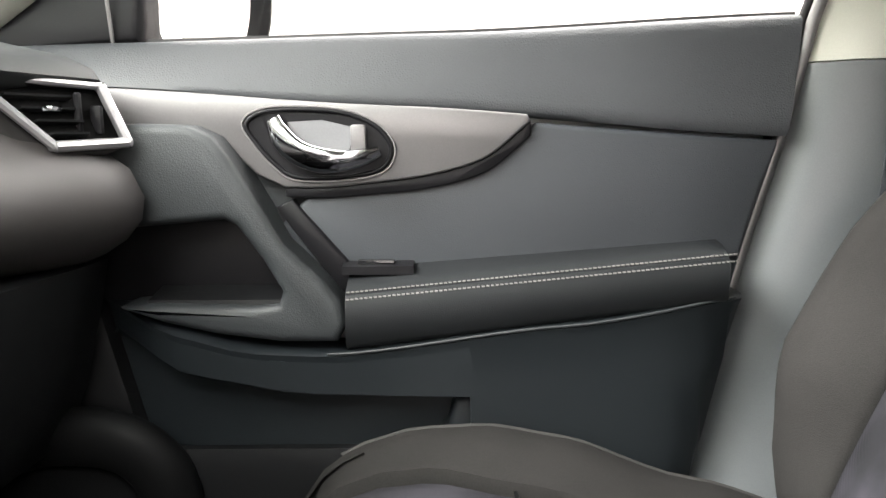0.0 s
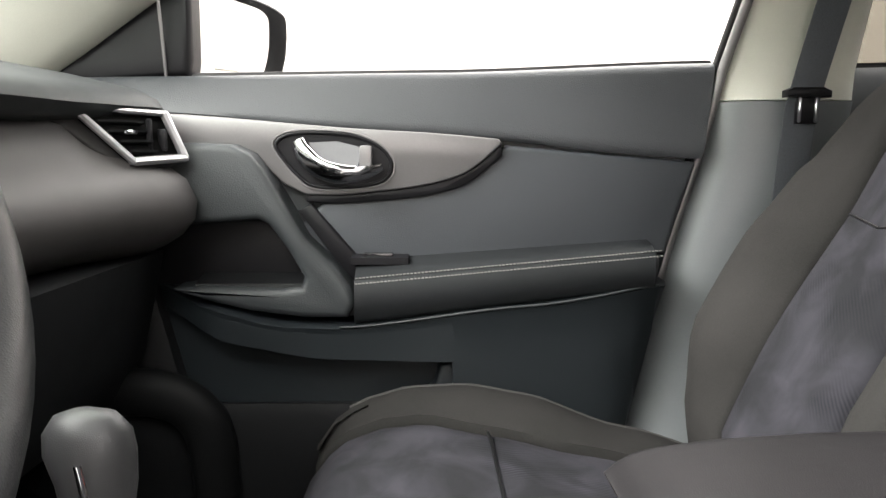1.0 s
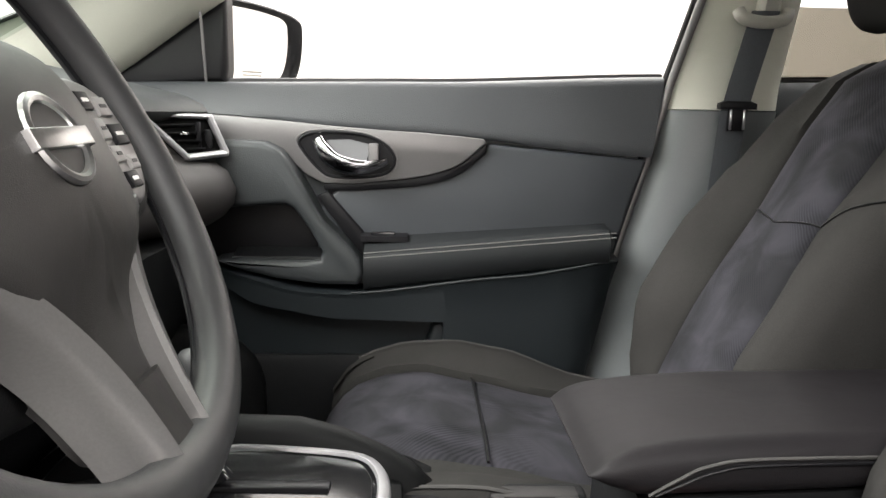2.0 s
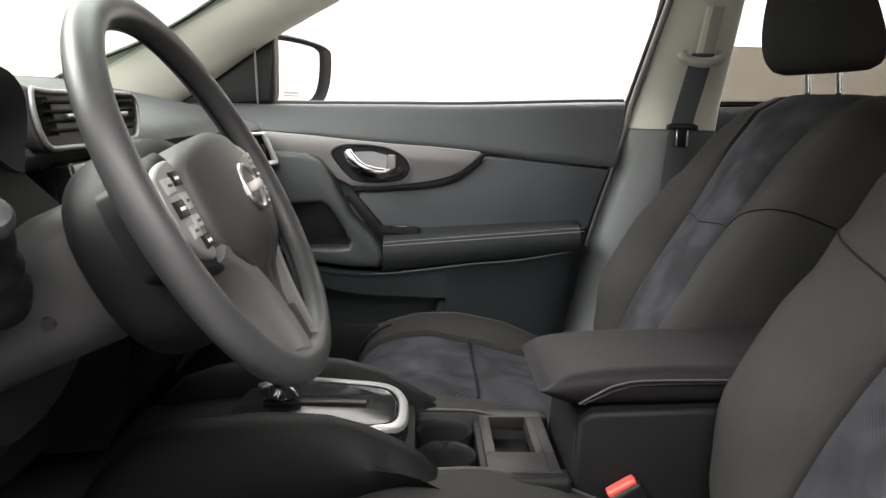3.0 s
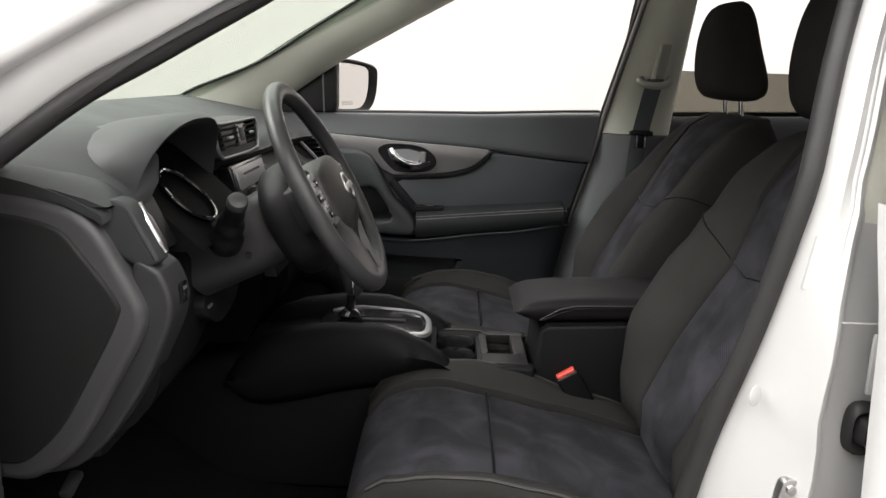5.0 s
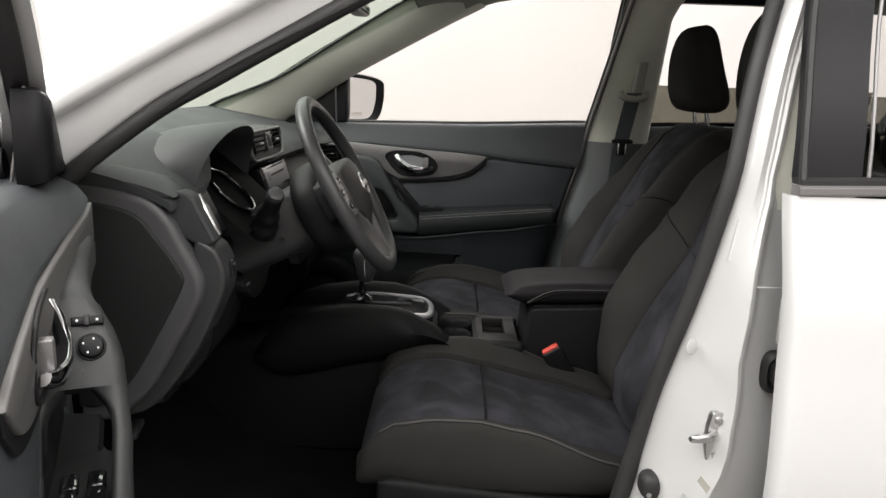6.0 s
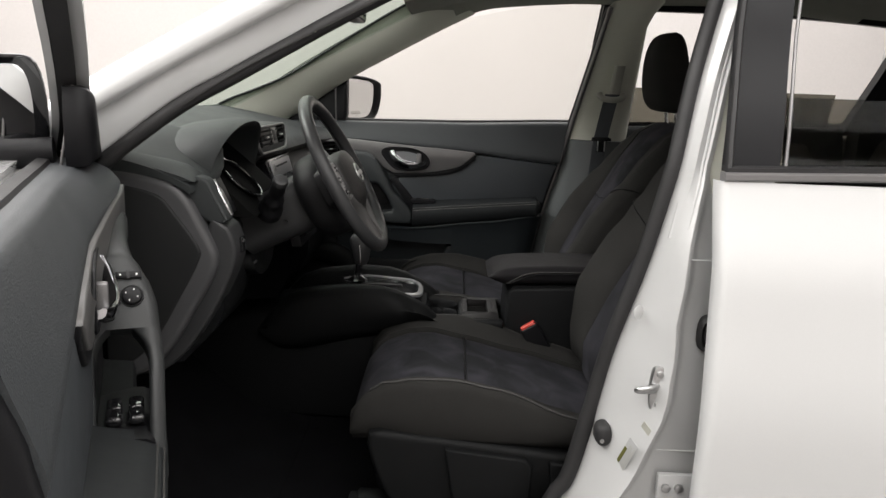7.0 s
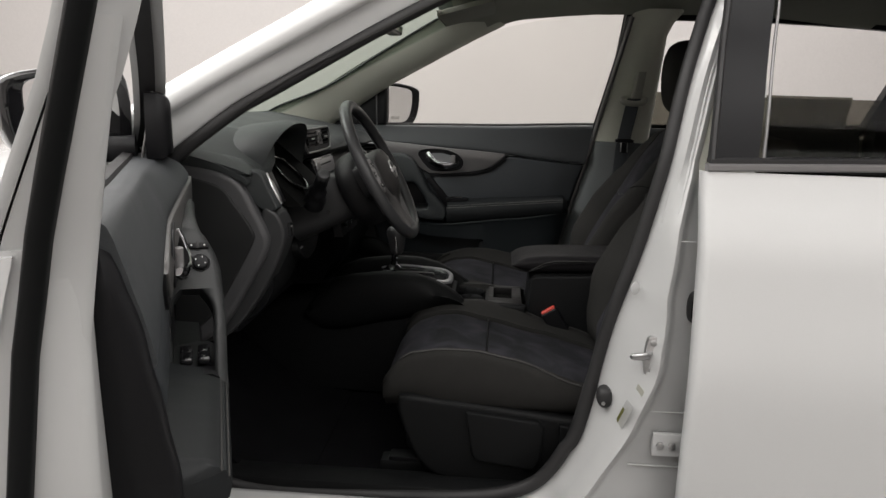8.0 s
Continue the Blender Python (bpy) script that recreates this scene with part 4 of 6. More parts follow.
    for t in xs:
        x = -0.078 + pd + (0.386 + 0.078 - pd) * t
        e = min(1, (1 - t) / 0.05)
        rd = math.sqrt(max(0.05, 1 - (1 - e) ** 2))
        zt = 0.812 + 0.042 * t
        zb = (0.741 + 0.054 * t) if s > 0 else (0.752 + 0.058 * t)
        mid = (zt + zb) / 2
        yy = py + (0.006 if s > 0 else 0.016) * t
        sec = [(0.690, zb + 0.004), (yy + 0.012, zb), (yy + 0.003, zb + 0.008), (yy, mid), (yy + 0.001, zt - 0.014), (yy + 0.006, zt - 0.006), (yy + 0.008, zt - 0.0065), (yy + 0.014, zt - 0.001), (yy + 0.03, zt + 0.006), (0.690, zt + 0.026 - 0.014 * t)]
        rings.append([f(x, mid + (z - mid) * rd, 0.69 + (y - 0.69) * rd) for y, z in sec])
    p("armrest", loft(rings), M_ARM, "padded charcoal armrest with seam", 60)
    st = bmesh.new()
    for row, (dy, dz) in enumerate(((0.0030, -0.0100), (0.0105, -0.0030))):
        for i in range(84):
            t = (i + 0.5) / 86
            x = -0.078 + pd + (0.464 - pd) * t
            zt = 0.812 + 0.042 * t
            add(st, box((x, s * (py + (0.006 if s > 0 else 0.016) * t + dy), zt + dz), (0.0036, 0.0020, 0.0015)))
    so = p("stitching", st, M_THREAD if s > 0 else M_PIPE, "two rows of grey stitches")
    so["kind"] = "stuff"
    if s > 0:
        p("switch_plate", loft([[f(x, z, y) for y, z in ((0.69, 0.841), (0.660, 0.838), (0.645, 0.836), (0.645, 0.826), (0.69, 0.826))] for x in np.linspace(-0.085, 0.0, 4)]), M_BLACK, "black switch plate")
        p("window_switch", box((-0.045, s * 0.660, 0.839), (0.045, 0.012, 0.007), 0.003, 2), M_GLOSS, "black window switch")
    # lower bulge under the armrest and map pocket
    rings = []
    for x in list(np.linspace(-0.40, 0.066, 16)) + [0.072] + list(np.linspace(0.10, 0.405, 10)):
        zt = lerp([(-0.40, 0.80), (-0.288, 0.764), (-0.19, 0.740), (-0.09, 0.736), (0.18, 0.768), (0.385, 0.798)], x)
        zb = lerp([(-0.40, 0.76), (-0.25, 0.705), (-0.13, 0.684), (0.066, 0.678)], x) if x < 0.07 else 0.44
        out_y = 0.616 if x < 0.3 else 0.616 + (x - 0.3) * 0.20
        k = max(0.0, min(1, (x + 0.40) / 0.12))
        yb = 0.69 + (out_y - 0.69) * k
        tp = [yb + lin([(0.0, 0.0), (0.010, 0.003), (0.05, 0.007), (0.16, 0.015), (0.33, 0.026)], zt - z) for z in (zt - 0.010, zt * 0.8 + zb * 0.2, zt * 0.5 + zb * 0.5, zt * 0.25 + zb * 0.75, zb + 0.004)]
        rings.append([f(min(x, rear_x(z) - 0.004), z, y) for y, z in ((0.70, zt + 0.004), (yb + 0.008, zt + 0.003), (yb, zt - 0.002), (tp[0], zt - 0.010), (tp[1], zt * 0.8 + zb * 0.2), (tp[2], zt * 0.5 + zb * 0.5), (tp[3], zt * 0.25 + zb * 0.75), (tp[4], zb + 0.004), (0.672, zb), (0.70, zb))])
    p("lower_bulge", loft(rings), M_LOW, "dark moulded ledge below the armrest", 50)
    # thin bead in a lighter plastic, added as the ledge's highlight line
    if s > 0:
        bead = []
        for x in np.linspace(-0.10, 0.375, 18):
            zt = lerp([(-0.40, 0.80), (-0.288, 0.764), (-0.19, 0.740), (-0.09, 0.736), (0.18, 0.768), (0.385, 0.798)], x)
            bead.append(f(x, zt + 0.0015, 0.6155 + max(0.0, x - 0.3) * 0.20))
        p("ledge_highlight", tube(bead, 0.0018, 8, up=(0, 1, 0)), M_PULL, "lighter bead added as the highlight on the ledge edge", 60)
    # same plastic as the door, coloured darker for the pocket's deep shade
    p("pocket_lip", loft([[f(x, z, y) for y, z in ((0.70, 0.45), (0.645, 0.45), (0.628, 0.52), (0.622, 0.60), (0.627, 0.618), (0.637, 0.618), (0.66, 0.60), (0.70, 0.60))] for x in np.linspace(-0.50, 0.02, 8)]), M_HARD, "black map pocket, darkened for the shade there")
    p("pocket_end", prism([(0.020, 0.45), (0.10, 0.45), (0.095, 0.62), (0.078, 0.66), (0.066, 0.676), (0.048, 0.672), (0.040, 0.64), (0.022, 0.615)], f, 0.70, 0.648, 0.010, 3), M_LOW, "")
    if s < 0:
        # mirror switch and lock switches on the ramp, window switches in the grip
        rn = Vector((0.861, 0.0, 0.506))
        ru = Vector((-0.506, 0.0, 0.861))

        def rp(u, y, n=0.0):
            """Point on the ramp's slope: u upwards along it, n off it."""
            q = Vector((-0.1253, 0.0, 0.948)) + ru * u + rn * n
            return Vector((q.x, -y, q.z))

        kb = p("mirror_switch", disc(rp(0.010, 0.621, 0.0), rn, 0.0125, 0.009, 24, 0.003), M_BLACK, "round black mirror switch")
        p("switch_ring", tube([rp(0.010 + 0.0138 * math.sin(a), 0.621 + 0.0138 * math.cos(a), 0.0008) for a in np.linspace(0, 6.283, 24, endpoint=False)], 0.0014, 6, closed=True, up=tuple(rn)), M_BLACK, "", 60, kb)
        for i in range(4):
            a = math.pi / 2 * i + 0.4
            p("switch_mark", disc(rp(0.010 + 0.0078 * math.sin(a), 0.621 + 0.0078 * math.cos(a), 0.0092), rn, 0.0011, 0.001, 8), M_LABEL, "", 40, kb)
        lk = p("lock_switch", prism([(0.034, 0.608), (0.044, 0.608), (0.044, 0.640), (0.034, 0.640)], lambda a, b, d: rp(a, b, d), -0.004, 0.005, 0.0025, 2), M_BLACK, "black lock switches")
        p("switch_divider", prism([(0.033, 0.622), (0.045, 0.622), (0.045, 0.627), (0.033, 0.627)], lambda a, b, d: rp(a, b, d), 0.0, 0.0075, 0.001), M_RUBBER, "", 40, lk)
        for yy in (0.614, 0.634):
            p("switch_mark", disc(rp(0.039, yy, 0.005), rn, 0.0014, 0.001, 8), M_LABEL, "", 40, lk)
        pod = p("switch_pod", loft([[f(x, z + (x + 0.08) * 0.10, y) for y, z in ((0.69, 0.775), (0.602, 0.775), (0.602, 0.806), (0.612, 0.812), (0.69, 0.818))] for x in np.linspace(-0.20, 0.02, 6)]), M_BLACK, "black window switch pod", 60)
        for wx, wy in ((-0.085, 0.622), (-0.085, 0.648), (-0.040, 0.622), (-0.040, 0.648)):
            p("window_switch", box((wx, -wy, 0.823 + (wx + 0.08) * 0.10), (0.034, 0.019, 0.012), 0.005, 3), M_GLOSS, "glossy black window switch", 40, pod)
        p("shell_bolt", disc((0.428, -0.716, 1.09), (0, 1, 0), 0.010, 0.014, 16, 0.003), M_JAMB, "white painted bolt")
    return d


front_door(1, Matrix.Identity(4), "closed front passenger door with charcoal trim and armrest")
HX, HY, SWING = -0.697, -0.755, 67
door_m = pose(HX, HY, 0, 0, 0, -SWING) @ pose(0.57, 0.80, 0)
front_door(-1, door_m, "wide open white driver's door with charcoal trim")


# ---- front seats ----
CUSH_B = [(-0.165, 0.575), (-0.150, 0.603), (-0.125, 0.636), (-0.095, 0.657), (-0.03, 0.672), (0.05, 0.674), (0.14, 0.658), (0.29, 0.602), (0.44, 0.550)]
CUSH_I = [(-0.165, 0.560), (-0.150, 0.587), (-0.115, 0.615), (-0.07, 0.634), (-0.01, 0.641), (0.08, 0.626), (0.20, 0.600), (0.44, 0.545)]
BACK_B = [(0.0, 0.05), (0.05, 0.085), (0.16, 0.130), (0.30, 0.132), (0.40, 0.117), (0.44, 0.103), (0.52, 0.092), (0.60, 0.072), (0.65, 0.045), (0.685, 0.0)]
BACK_I = [(0.0, 0.04), (0.06, 0.075), (0.20, 0.088), (0.36, 0.092), (0.50, 0.090), (0.60, 0.078), (0.65, 0.052), (0.685, 0.0)]


def front_seat(cy, dx, lab, outer, head=0.0, low=0.0, slim=0.0, full=0.0):
    """cy: middle of the seat, dx: slid back, outer: -1 or 1, side with the plastic cover; low: drop of its crest, slim: narrower backrest, full: thicker shoulders."""
    d = thing("front_seat", lab, "car seat", (0.15 + dx, cy, 0.335), group="front seats")
    xs = np.linspace(-0.163, 0.43, 26)

    def ins_w(x):
        return lerp([(-0.17, 0.185), (-0.05, 0.175), (0.1, 0.165), (0.44, 0.155)], x)

    def put(ring, x):
        return [Vector((x + dx, cy + v, z)) for v, z in ring]
    rings = []
    for x in xs:
        w, z = ins_w(x), lerp(CUSH_I, x)
        base = [(-w, 0.515), (w, 0.515)]
        top = [(v, z - 0.006 + 0.006 * math.cos(v / w * math.pi * 0.5) - 0.016 * (abs(v) / w) ** 8) for v in np.linspace(w, -w, 17)]
        rings.append(put(base + top, x))
    ci = part("cushion_insert", loft(rings), M_SUEDE, d, "charcoal brushed suede cushion insert", 60)
    # cross seam in the insert
    part("cross_seam", tube([(0.075 + dx, cy + v, lerp(CUSH_I, 0.075) + 0.001 - 0.016 * (abs(v) / 0.165) ** 8) for v in np.linspace(-0.155, 0.155, 9)], 0.0022, 6), M_DEEP, ci)
    for sd in (-1, 1):
        drop = low if sd == outer else 0.030

        def crest(x):
            return lerp(CUSH_B, x) - drop * lin([(-0.165, 0.0), (-0.10, 1.0), (0.20, 1.0), (0.43, 0.4)], x)
        rings = []
        for x in xs:
            w, z = ins_w(x) + 0.002, crest(x)
            o = lerp([(-0.17, 0.225), (-0.14, 0.250), (-0.05, 0.268), (0.1, 0.275), (0.44, 0.265)], x)
            zi = lerp(CUSH_I, x) - 0.018
            sec = [(w, min(0.50, z - 0.05)), (w, zi), (w + 0.005, zi + 0.012), (w + 0.025, zi * 0.62 + z * 0.38), (w + 0.052, zi * 0.25 + z * 0.75), (o - 0.026, z - 0.004), (o - 0.012, z), (o - 0.003, z - 0.005), (o + 0.002, z - 0.022), (o + 0.006, max(z * 0.55 + 0.24, 0.56) if z > 0.60 else z - 0.03), (o + 0.004, min(0.552, z - 0.045)), (o - 0.015, min(0.530, z - 0.05))]
            rings.append(put([(sd * v, q) for v, q in sec], x))
        b = part("cushion_bolster", loft(rings), M_FABRIC, d, "black woven cushion bolster", 60)
        pts = [(x + dx, cy + sd * (lerp([(-0.17, 0.225), (-0.14, 0.250), (-0.05, 0.268), (0.1, 0.275), (0.44, 0.265)], x) - 0.006), crest(x) - 0.0015) for x in np.linspace(-0.12, 0.42, 22)]
        part("seam", tube(pts, 0.0026, 6), M_PIPE, b, "raised piping along the crest", 60)
    # base and side cover
    part("seat_pan", box((0.14 + dx, cy, 0.445), (0.50, 0.46, 0.10), 0.03, 3), M_BLACK, d)
    cov = [(-0.120, 0.556), (-0.02, 0.556), (0.10, 0.546), (0.25, 0.530), (0.40, 0.512), (0.45, 0.47), (0.43, 0.40), (0.30, 0.335), (0.10, 0.345), (0.02, 0.352), (-0.055, 0.385), (-0.100, 0.46)]
    o0, o1 = 0.235, 0.285
    sc = part("side_cover", prism([(q.x, q.y) for q in cr([(a, b, 0) for a, b in cov], 3, True)], lambda a, b, y: Vector((a + dx, cy + outer * y, b)), o0, o1, 0.014, 4), M_DEEP, d, "black plastic side cover", 50)
    lev = [(0.035, 0.538), (0.195, 0.524), (0.212, 0.508), (0.208, 0.430), (0.195, 0.405), (0.065, 0.418), (0.052, 0.432)]
    part("height_lever", prism(lev, lambda a, b, y: Vector((a + dx, cy + outer * y, b)), o1 - 0.004, o1 + 0.016, 0.008, 3), M_DEEP, sc, "black seat height lever", 50)
    lev = [(0.245, 0.518), (0.38, 0.500), (0.385, 0.45), (0.275, 0.43), (0.250, 0.46)]
    part("recline_lever", prism(lev, lambda a, b, y: Vector((a + dx, cy + outer * y, b)), o1 - 0.004, o1 + 0.012, 0.008, 3), M_DEEP, sc, "black recline lever", 50)
    for sd in (-1, 1):
        part("seat_rail", box((0.10 + dx, cy + sd * 0.19, 0.352), (0.50, 0.045, 0.045), 0.006), M_BLACK, d)
        part("rail_cover", box((-0.12 + dx, cy + sd * 0.19, 0.350), (0.10, 0.05, 0.03), 0.008, 2), M_HARD, d)
    # backrest
    lean = radians(30)
    U, N, O = Vector((math.sin(lean), 0, math.cos(lean))), Vector((-math.cos(lean), 0, math.sin(lean))), Vector((0.40 + dx, cy, 0.56))
    hs = np.linspace(0.0, 0.682, 26)

    def bput(ring, h):
        return [O + U * h + N * n + Vector((0, v, 0)) for v, n in ring]

    def biw(h):
        return lerp([(0, 0.100), (0.12, 0.107), (0.24, 0.106), (0.36, 0.093), (0.46, 0.108), (0.60, 0.126), (0.69, 0.120)], h)

    def shoulder(h):
        return lin([(0.36, 0.0), (0.50, 1.0), (0.64, 1.0), (0.685, 0.3)], h)

    def bow(h):
        return lerp([(0, 0.225), (0.10, 0.262), (0.25, 0.275), (0.40, 0.272), (0.50, 0.262), (0.57, 0.245), (0.62, 0.220), (0.655, 0.185), (0.675, 0.152), (0.685, 0.130)], h)
    rings = []
    for h in hs:
        w, n = biw(h), lerp(BACK_I, h) + full * shoulder(h)
        bk = -0.05 + 0.045 * max(0, (h - 0.62) / 0.065)
        top = [(v, n + 0.004 * math.cos(v / w * math.pi * 0.5) - 0.014 * (abs(v) / w) ** 8) for v in np.linspace(w, -w, 15)]
        rings.append(bput([(-w, bk), (w, bk)] + top, h))
    bi = part("back_insert", loft(rings), M_SUEDE, d, "charcoal brushed suede backrest insert", 60)
    part("cross_seam", tube([O + U * (0.352 + 0.015 * abs(v) / 0.09) + N * (lerp(BACK_I, 0.36) + 0.004 * math.cos(v / 0.094 * math.pi * 0.5) - 0.014 * (abs(v) / 0.094) ** 8) + Vector((0, v, 0)) for v in np.linspace(-0.092, 0.092, 13)], 0.0016, 6), M_DEEP, bi, "", 60)
    for sd in (-1, 1):
        rings = []
        for h in hs:
            w, o, n = biw(h) + 0.002, bow(h) - (slim * lin([(0.35, 1.0), (0.55, 0.3)], h) if sd == outer else min(slim, 0.010)) + (0.0 if sd == outer else full * shoulder(h)), lerp(BACK_B, h) + full * shoulder(h)
            ni = lerp(BACK_I, h) - 0.016 + full * shoulder(h)
            bk = -0.06 + 0.055 * max(0, (h - 0.62) / 0.065)
            sp = o - w
            nn = max(n, ni + 0.002)
            sec = [(w, bk), (w, ni), (w + 0.006, ni + 0.012), (w + sp * 0.25, ni * 0.42 + nn * 0.58), (w + sp * 0.52, nn * 0.94 + ni * 0.06), (w + sp * 0.74, nn), (w + sp * 0.88, nn - 0.008), (w + sp * 0.96, nn * 0.8 + bk * 0.2), (o, nn * 0.4 + bk * 0.6), (o - 0.012, bk + 0.006), (o - 0.03, bk)]
            rings.append(bput([(sd * v, q) for v, q in sec], h))
        b = part("back_bolster", loft(rings), M_FABRIC, d, "black woven backrest bolster", 60)
        seam = []
        for j in range(2, 9):
            q = (0.365 + 0.075 * (j - 2) / 6) / (hs[1] - hs[0])
            i = int(q)
            seam.append(rings[i][j].lerp(rings[i + 1][j], q - i) + N * 0.0005)
        if sd != outer:
            part("bolster_seam", tube(seam, 0.0016, 6, 4), M_DEEP, b, "sewn seam", 60)
        if sd == outer:
            line = [r[6] + (r[7] - r[6]) * 0.4 for r in rings[2:-2]]
            part("stitching", tube(line, 0.0018, 6), M_PIPE, b, "fine seam along the crest", 60)
    # headrest
    hr = O + U * 0.705
    lean2 = radians(-8)
    U2, N2 = Vector((math.sin(lean2), 0, math.cos(lean2))), Vector((-math.cos(lean2), 0, math.sin(lean2)))
    hr = hr + N * 0.020 - U * 0.022 - Vector((0.022 + head, 0, 0.3 * head))
    rings = []
    for t in np.linspace(0, 1, 30):
        h = 0.030 + 0.235 * t
        e = math.sqrt(max(0.004, 1 - abs(2 * t - 1) ** 4.5))
        hw = (0.170 - 0.104 * t ** 1.85) * (0.75 + 0.25 * e)
        th = (0.060 - 0.012 * t) * (0.35 + 0.65 * e)
        front = 0.012 * math.sin(t * 3.1)
        ring = []
        for a in np.linspace(0, 2 * math.pi, 48, endpoint=False):
            ca, sa = math.cos(a), math.sin(a)
            ex = 0.55
            v = hw * math.copysign(abs(ca) ** ex, ca)
            n = th * math.copysign(abs(sa) ** 0.75, sa) + front
            ring.append(hr + U2 * h + N2 * n + Vector((0, v, 0)))
        rings.append(ring)
    head = part("headrest", loft(rings), M_FABRIC, d, "black woven headrest", 70)
    for sd in (-1, 1):
        part("headrest_post", tube([hr + U2 * -0.06 + Vector((0, sd * 0.055, 0)), hr + U2 * 0.05 + Vector((0, sd * 0.055, 0))], 0.0065, 12), M_CHROME, head, "chrome headrest post")
        part("post_guide", tube([hr + U2 * -0.03 + Vector((0, sd * 0.055, 0)), hr + U2 * -0.012 + Vector((0, sd * 0.055, 0))], 0.013, 12), M_BLACK, head)
    return d


front_seat(-0.37, 0.03, "driver's seat in black fabric and charcoal suede", -1, head=0.055, slim=-0.014, full=0.022)
front_seat(0.355, 0.035, "passenger seat in black fabric and charcoal suede", 1, low=0.024, slim=0.030)


# ---- dashboard ----
dash = thing("dashboard", "charcoal moulded dashboard with satin and chrome trim", "dashboard", (-0.5, 0, 0.6))
PASS = [(-0.86, 1.13), (-0.76, 1.150), (-0.60, 1.125), (-0.45, 1.098), (-0.36, 1.078), (-0.33, 1.064), (-0.322, 1.052), (-0.335, 1.040), (-0.345, 1.034)]


def dash_ring(prof, y):
    return [Vector((x, y, z)) for x, z in prof]


def shift(prof, dx, dz=0.0):
    return [(x + dx, z + dz) for x, z in prof]


# upper pad, a smooth skin from door to door
rings = []
for y in np.linspace(-0.655, 0.655, 54):
    dx = lerp([(-0.67, -0.09), (-0.60, -0.09), (-0.575, -0.10), (-0.55, -0.19), (-0.22, -0.19), (-0.18, -0.10), (0.0, -0.085), (0.25, -0.08), (0.45, -0.065), (0.52, -0.042), (0.60, -0.014), (0.66, -0.035)], y)
    e = 1 - min(1, (0.66 - abs(y)) / 0.05) if abs(y) > 0.61 else 0
    lip = 1.052 if y < -0.585 else 0.0
    prof = [(x + dx * max(0, (x + 0.86) / 0.5), max(lip, z - 0.02 * e * e)) for x, z in PASS] + [(-0.40 + dx, max(lip, 1.02)), (-0.86, 1.02)]
    rings.append(dash_ring(prof, y))
part("upper_pad", loft(rings), M_DASH, dash, "soft grained charcoal dash top", 60)
# passenger face: bulging soft panel
rings = []
for y in np.linspace(0.10, 0.625, 16):
    dx = lerp([(0.10, -0.10), (0.25, -0.088), (0.40, -0.070), (0.48, -0.050), (0.524, -0.028), (0.58, 0.0), (0.63, -0.02)], y)
    prof = [(-0.50, 1.036), (-0.385, 1.036), (-0.362, 1.025), (-0.345, 0.995), (-0.326, 0.972), (-0.302, 0.955), (-0.288, 0.925), (-0.292, 0.900), (-0.31, 0.878), (-0.335, 0.862), (-0.36, 0.852), (-0.50, 0.84)]
    rings.append(dash_ring(shift(prof, dx), y))
part("passenger_face", loft(rings), mat("dash_face_satin", (0.040, 0.037, 0.036), 0.6, grain=0.05, size=700, bump=0.1, spot=0.06), dash, "dark satin dash face", 60)
# glovebox and lower dash
rings = []
for y in np.linspace(0.12, 0.63, 8):
    dx = lerp([(0.10, -0.05), (0.3, -0.03), (0.63, -0.02)], y)
    prof = [(-0.60, 0.850), (-0.335, 0.850), (-0.345, 0.80), (-0.370, 0.70), (-0.40, 0.63), (-0.46, 0.59), (-0.60, 0.58)]
    rings.append(dash_ring(shift(prof, dx), y))
part("glovebox", loft(rings), M_HARD, dash, "black glovebox lid", 60)
# inner core so that no light leaks through
part("dash_core", box((-0.60, 0.0, 0.86), (0.28, 1.28, 0.36), 0.02), M_BLACK, dash)


# passenger side vent: a slanted silver frame in the dash face
def vp(y, z, d=0.0):
    return Vector((-0.316 - 0.62 * (0.596 - y) - 0.4 * (z - 0.984) + d, y, z))


VENT = [(0.478, 1.048), (0.594, 1.044), (0.596, 0.984), (0.524, 0.980)]
bezel = [(q.x, q.y) for q in cr([(VENT[0][0] - 0.035, VENT[0][1] + 0.004, 0), (VENT[0][0] - 0.028, VENT[0][1] + 0.010, 0), (VENT[0][0] + 0.05, VENT[0][1] + 0.008, 0), (VENT[1][0], VENT[1][1] + 0.006, 0), (VENT[2][0] + 0.004, VENT[2][1] - 0.006, 0), (VENT[3][0], VENT[3][1] - 0.008, 0), (VENT[3][0] - 0.020, VENT[3][1] + 0.002, 0), (VENT[0][0] - 0.015, VENT[0][1] - 0.022, 0)], 3, True)]
part("vent_bezel", prism(bezel, lambda a, b, d: vp(a, b, d), -0.05, -0.002, 0.004, 3), M_HUB, dash, "dark satin vent bezel", 50)
vb = part("vent_box", prism(VENT, lambda a, b, d: vp(a, b, d), -0.03, 0.002), M_VOID, dash, "black vent box")
for i in range(5):
    t = (i + 0.7) / 5.4
    z = VENT[3][1] + (VENT[0][1] - VENT[3][1]) * t
    y0, y1 = VENT[3][0] + (VENT[0][0] - VENT[3][0]) * t + 0.008, VENT[2][0] - 0.036
    part("louvre", sheet([[vp(y0, z, 0.001), vp(y0, z + 0.004, 0.010)], [vp(y1, z, 0.001), vp(y1, z + 0.004, 0.010)]], (0, 0, 0.0022)), M_HARD, vb)
bm = bmesh.new()
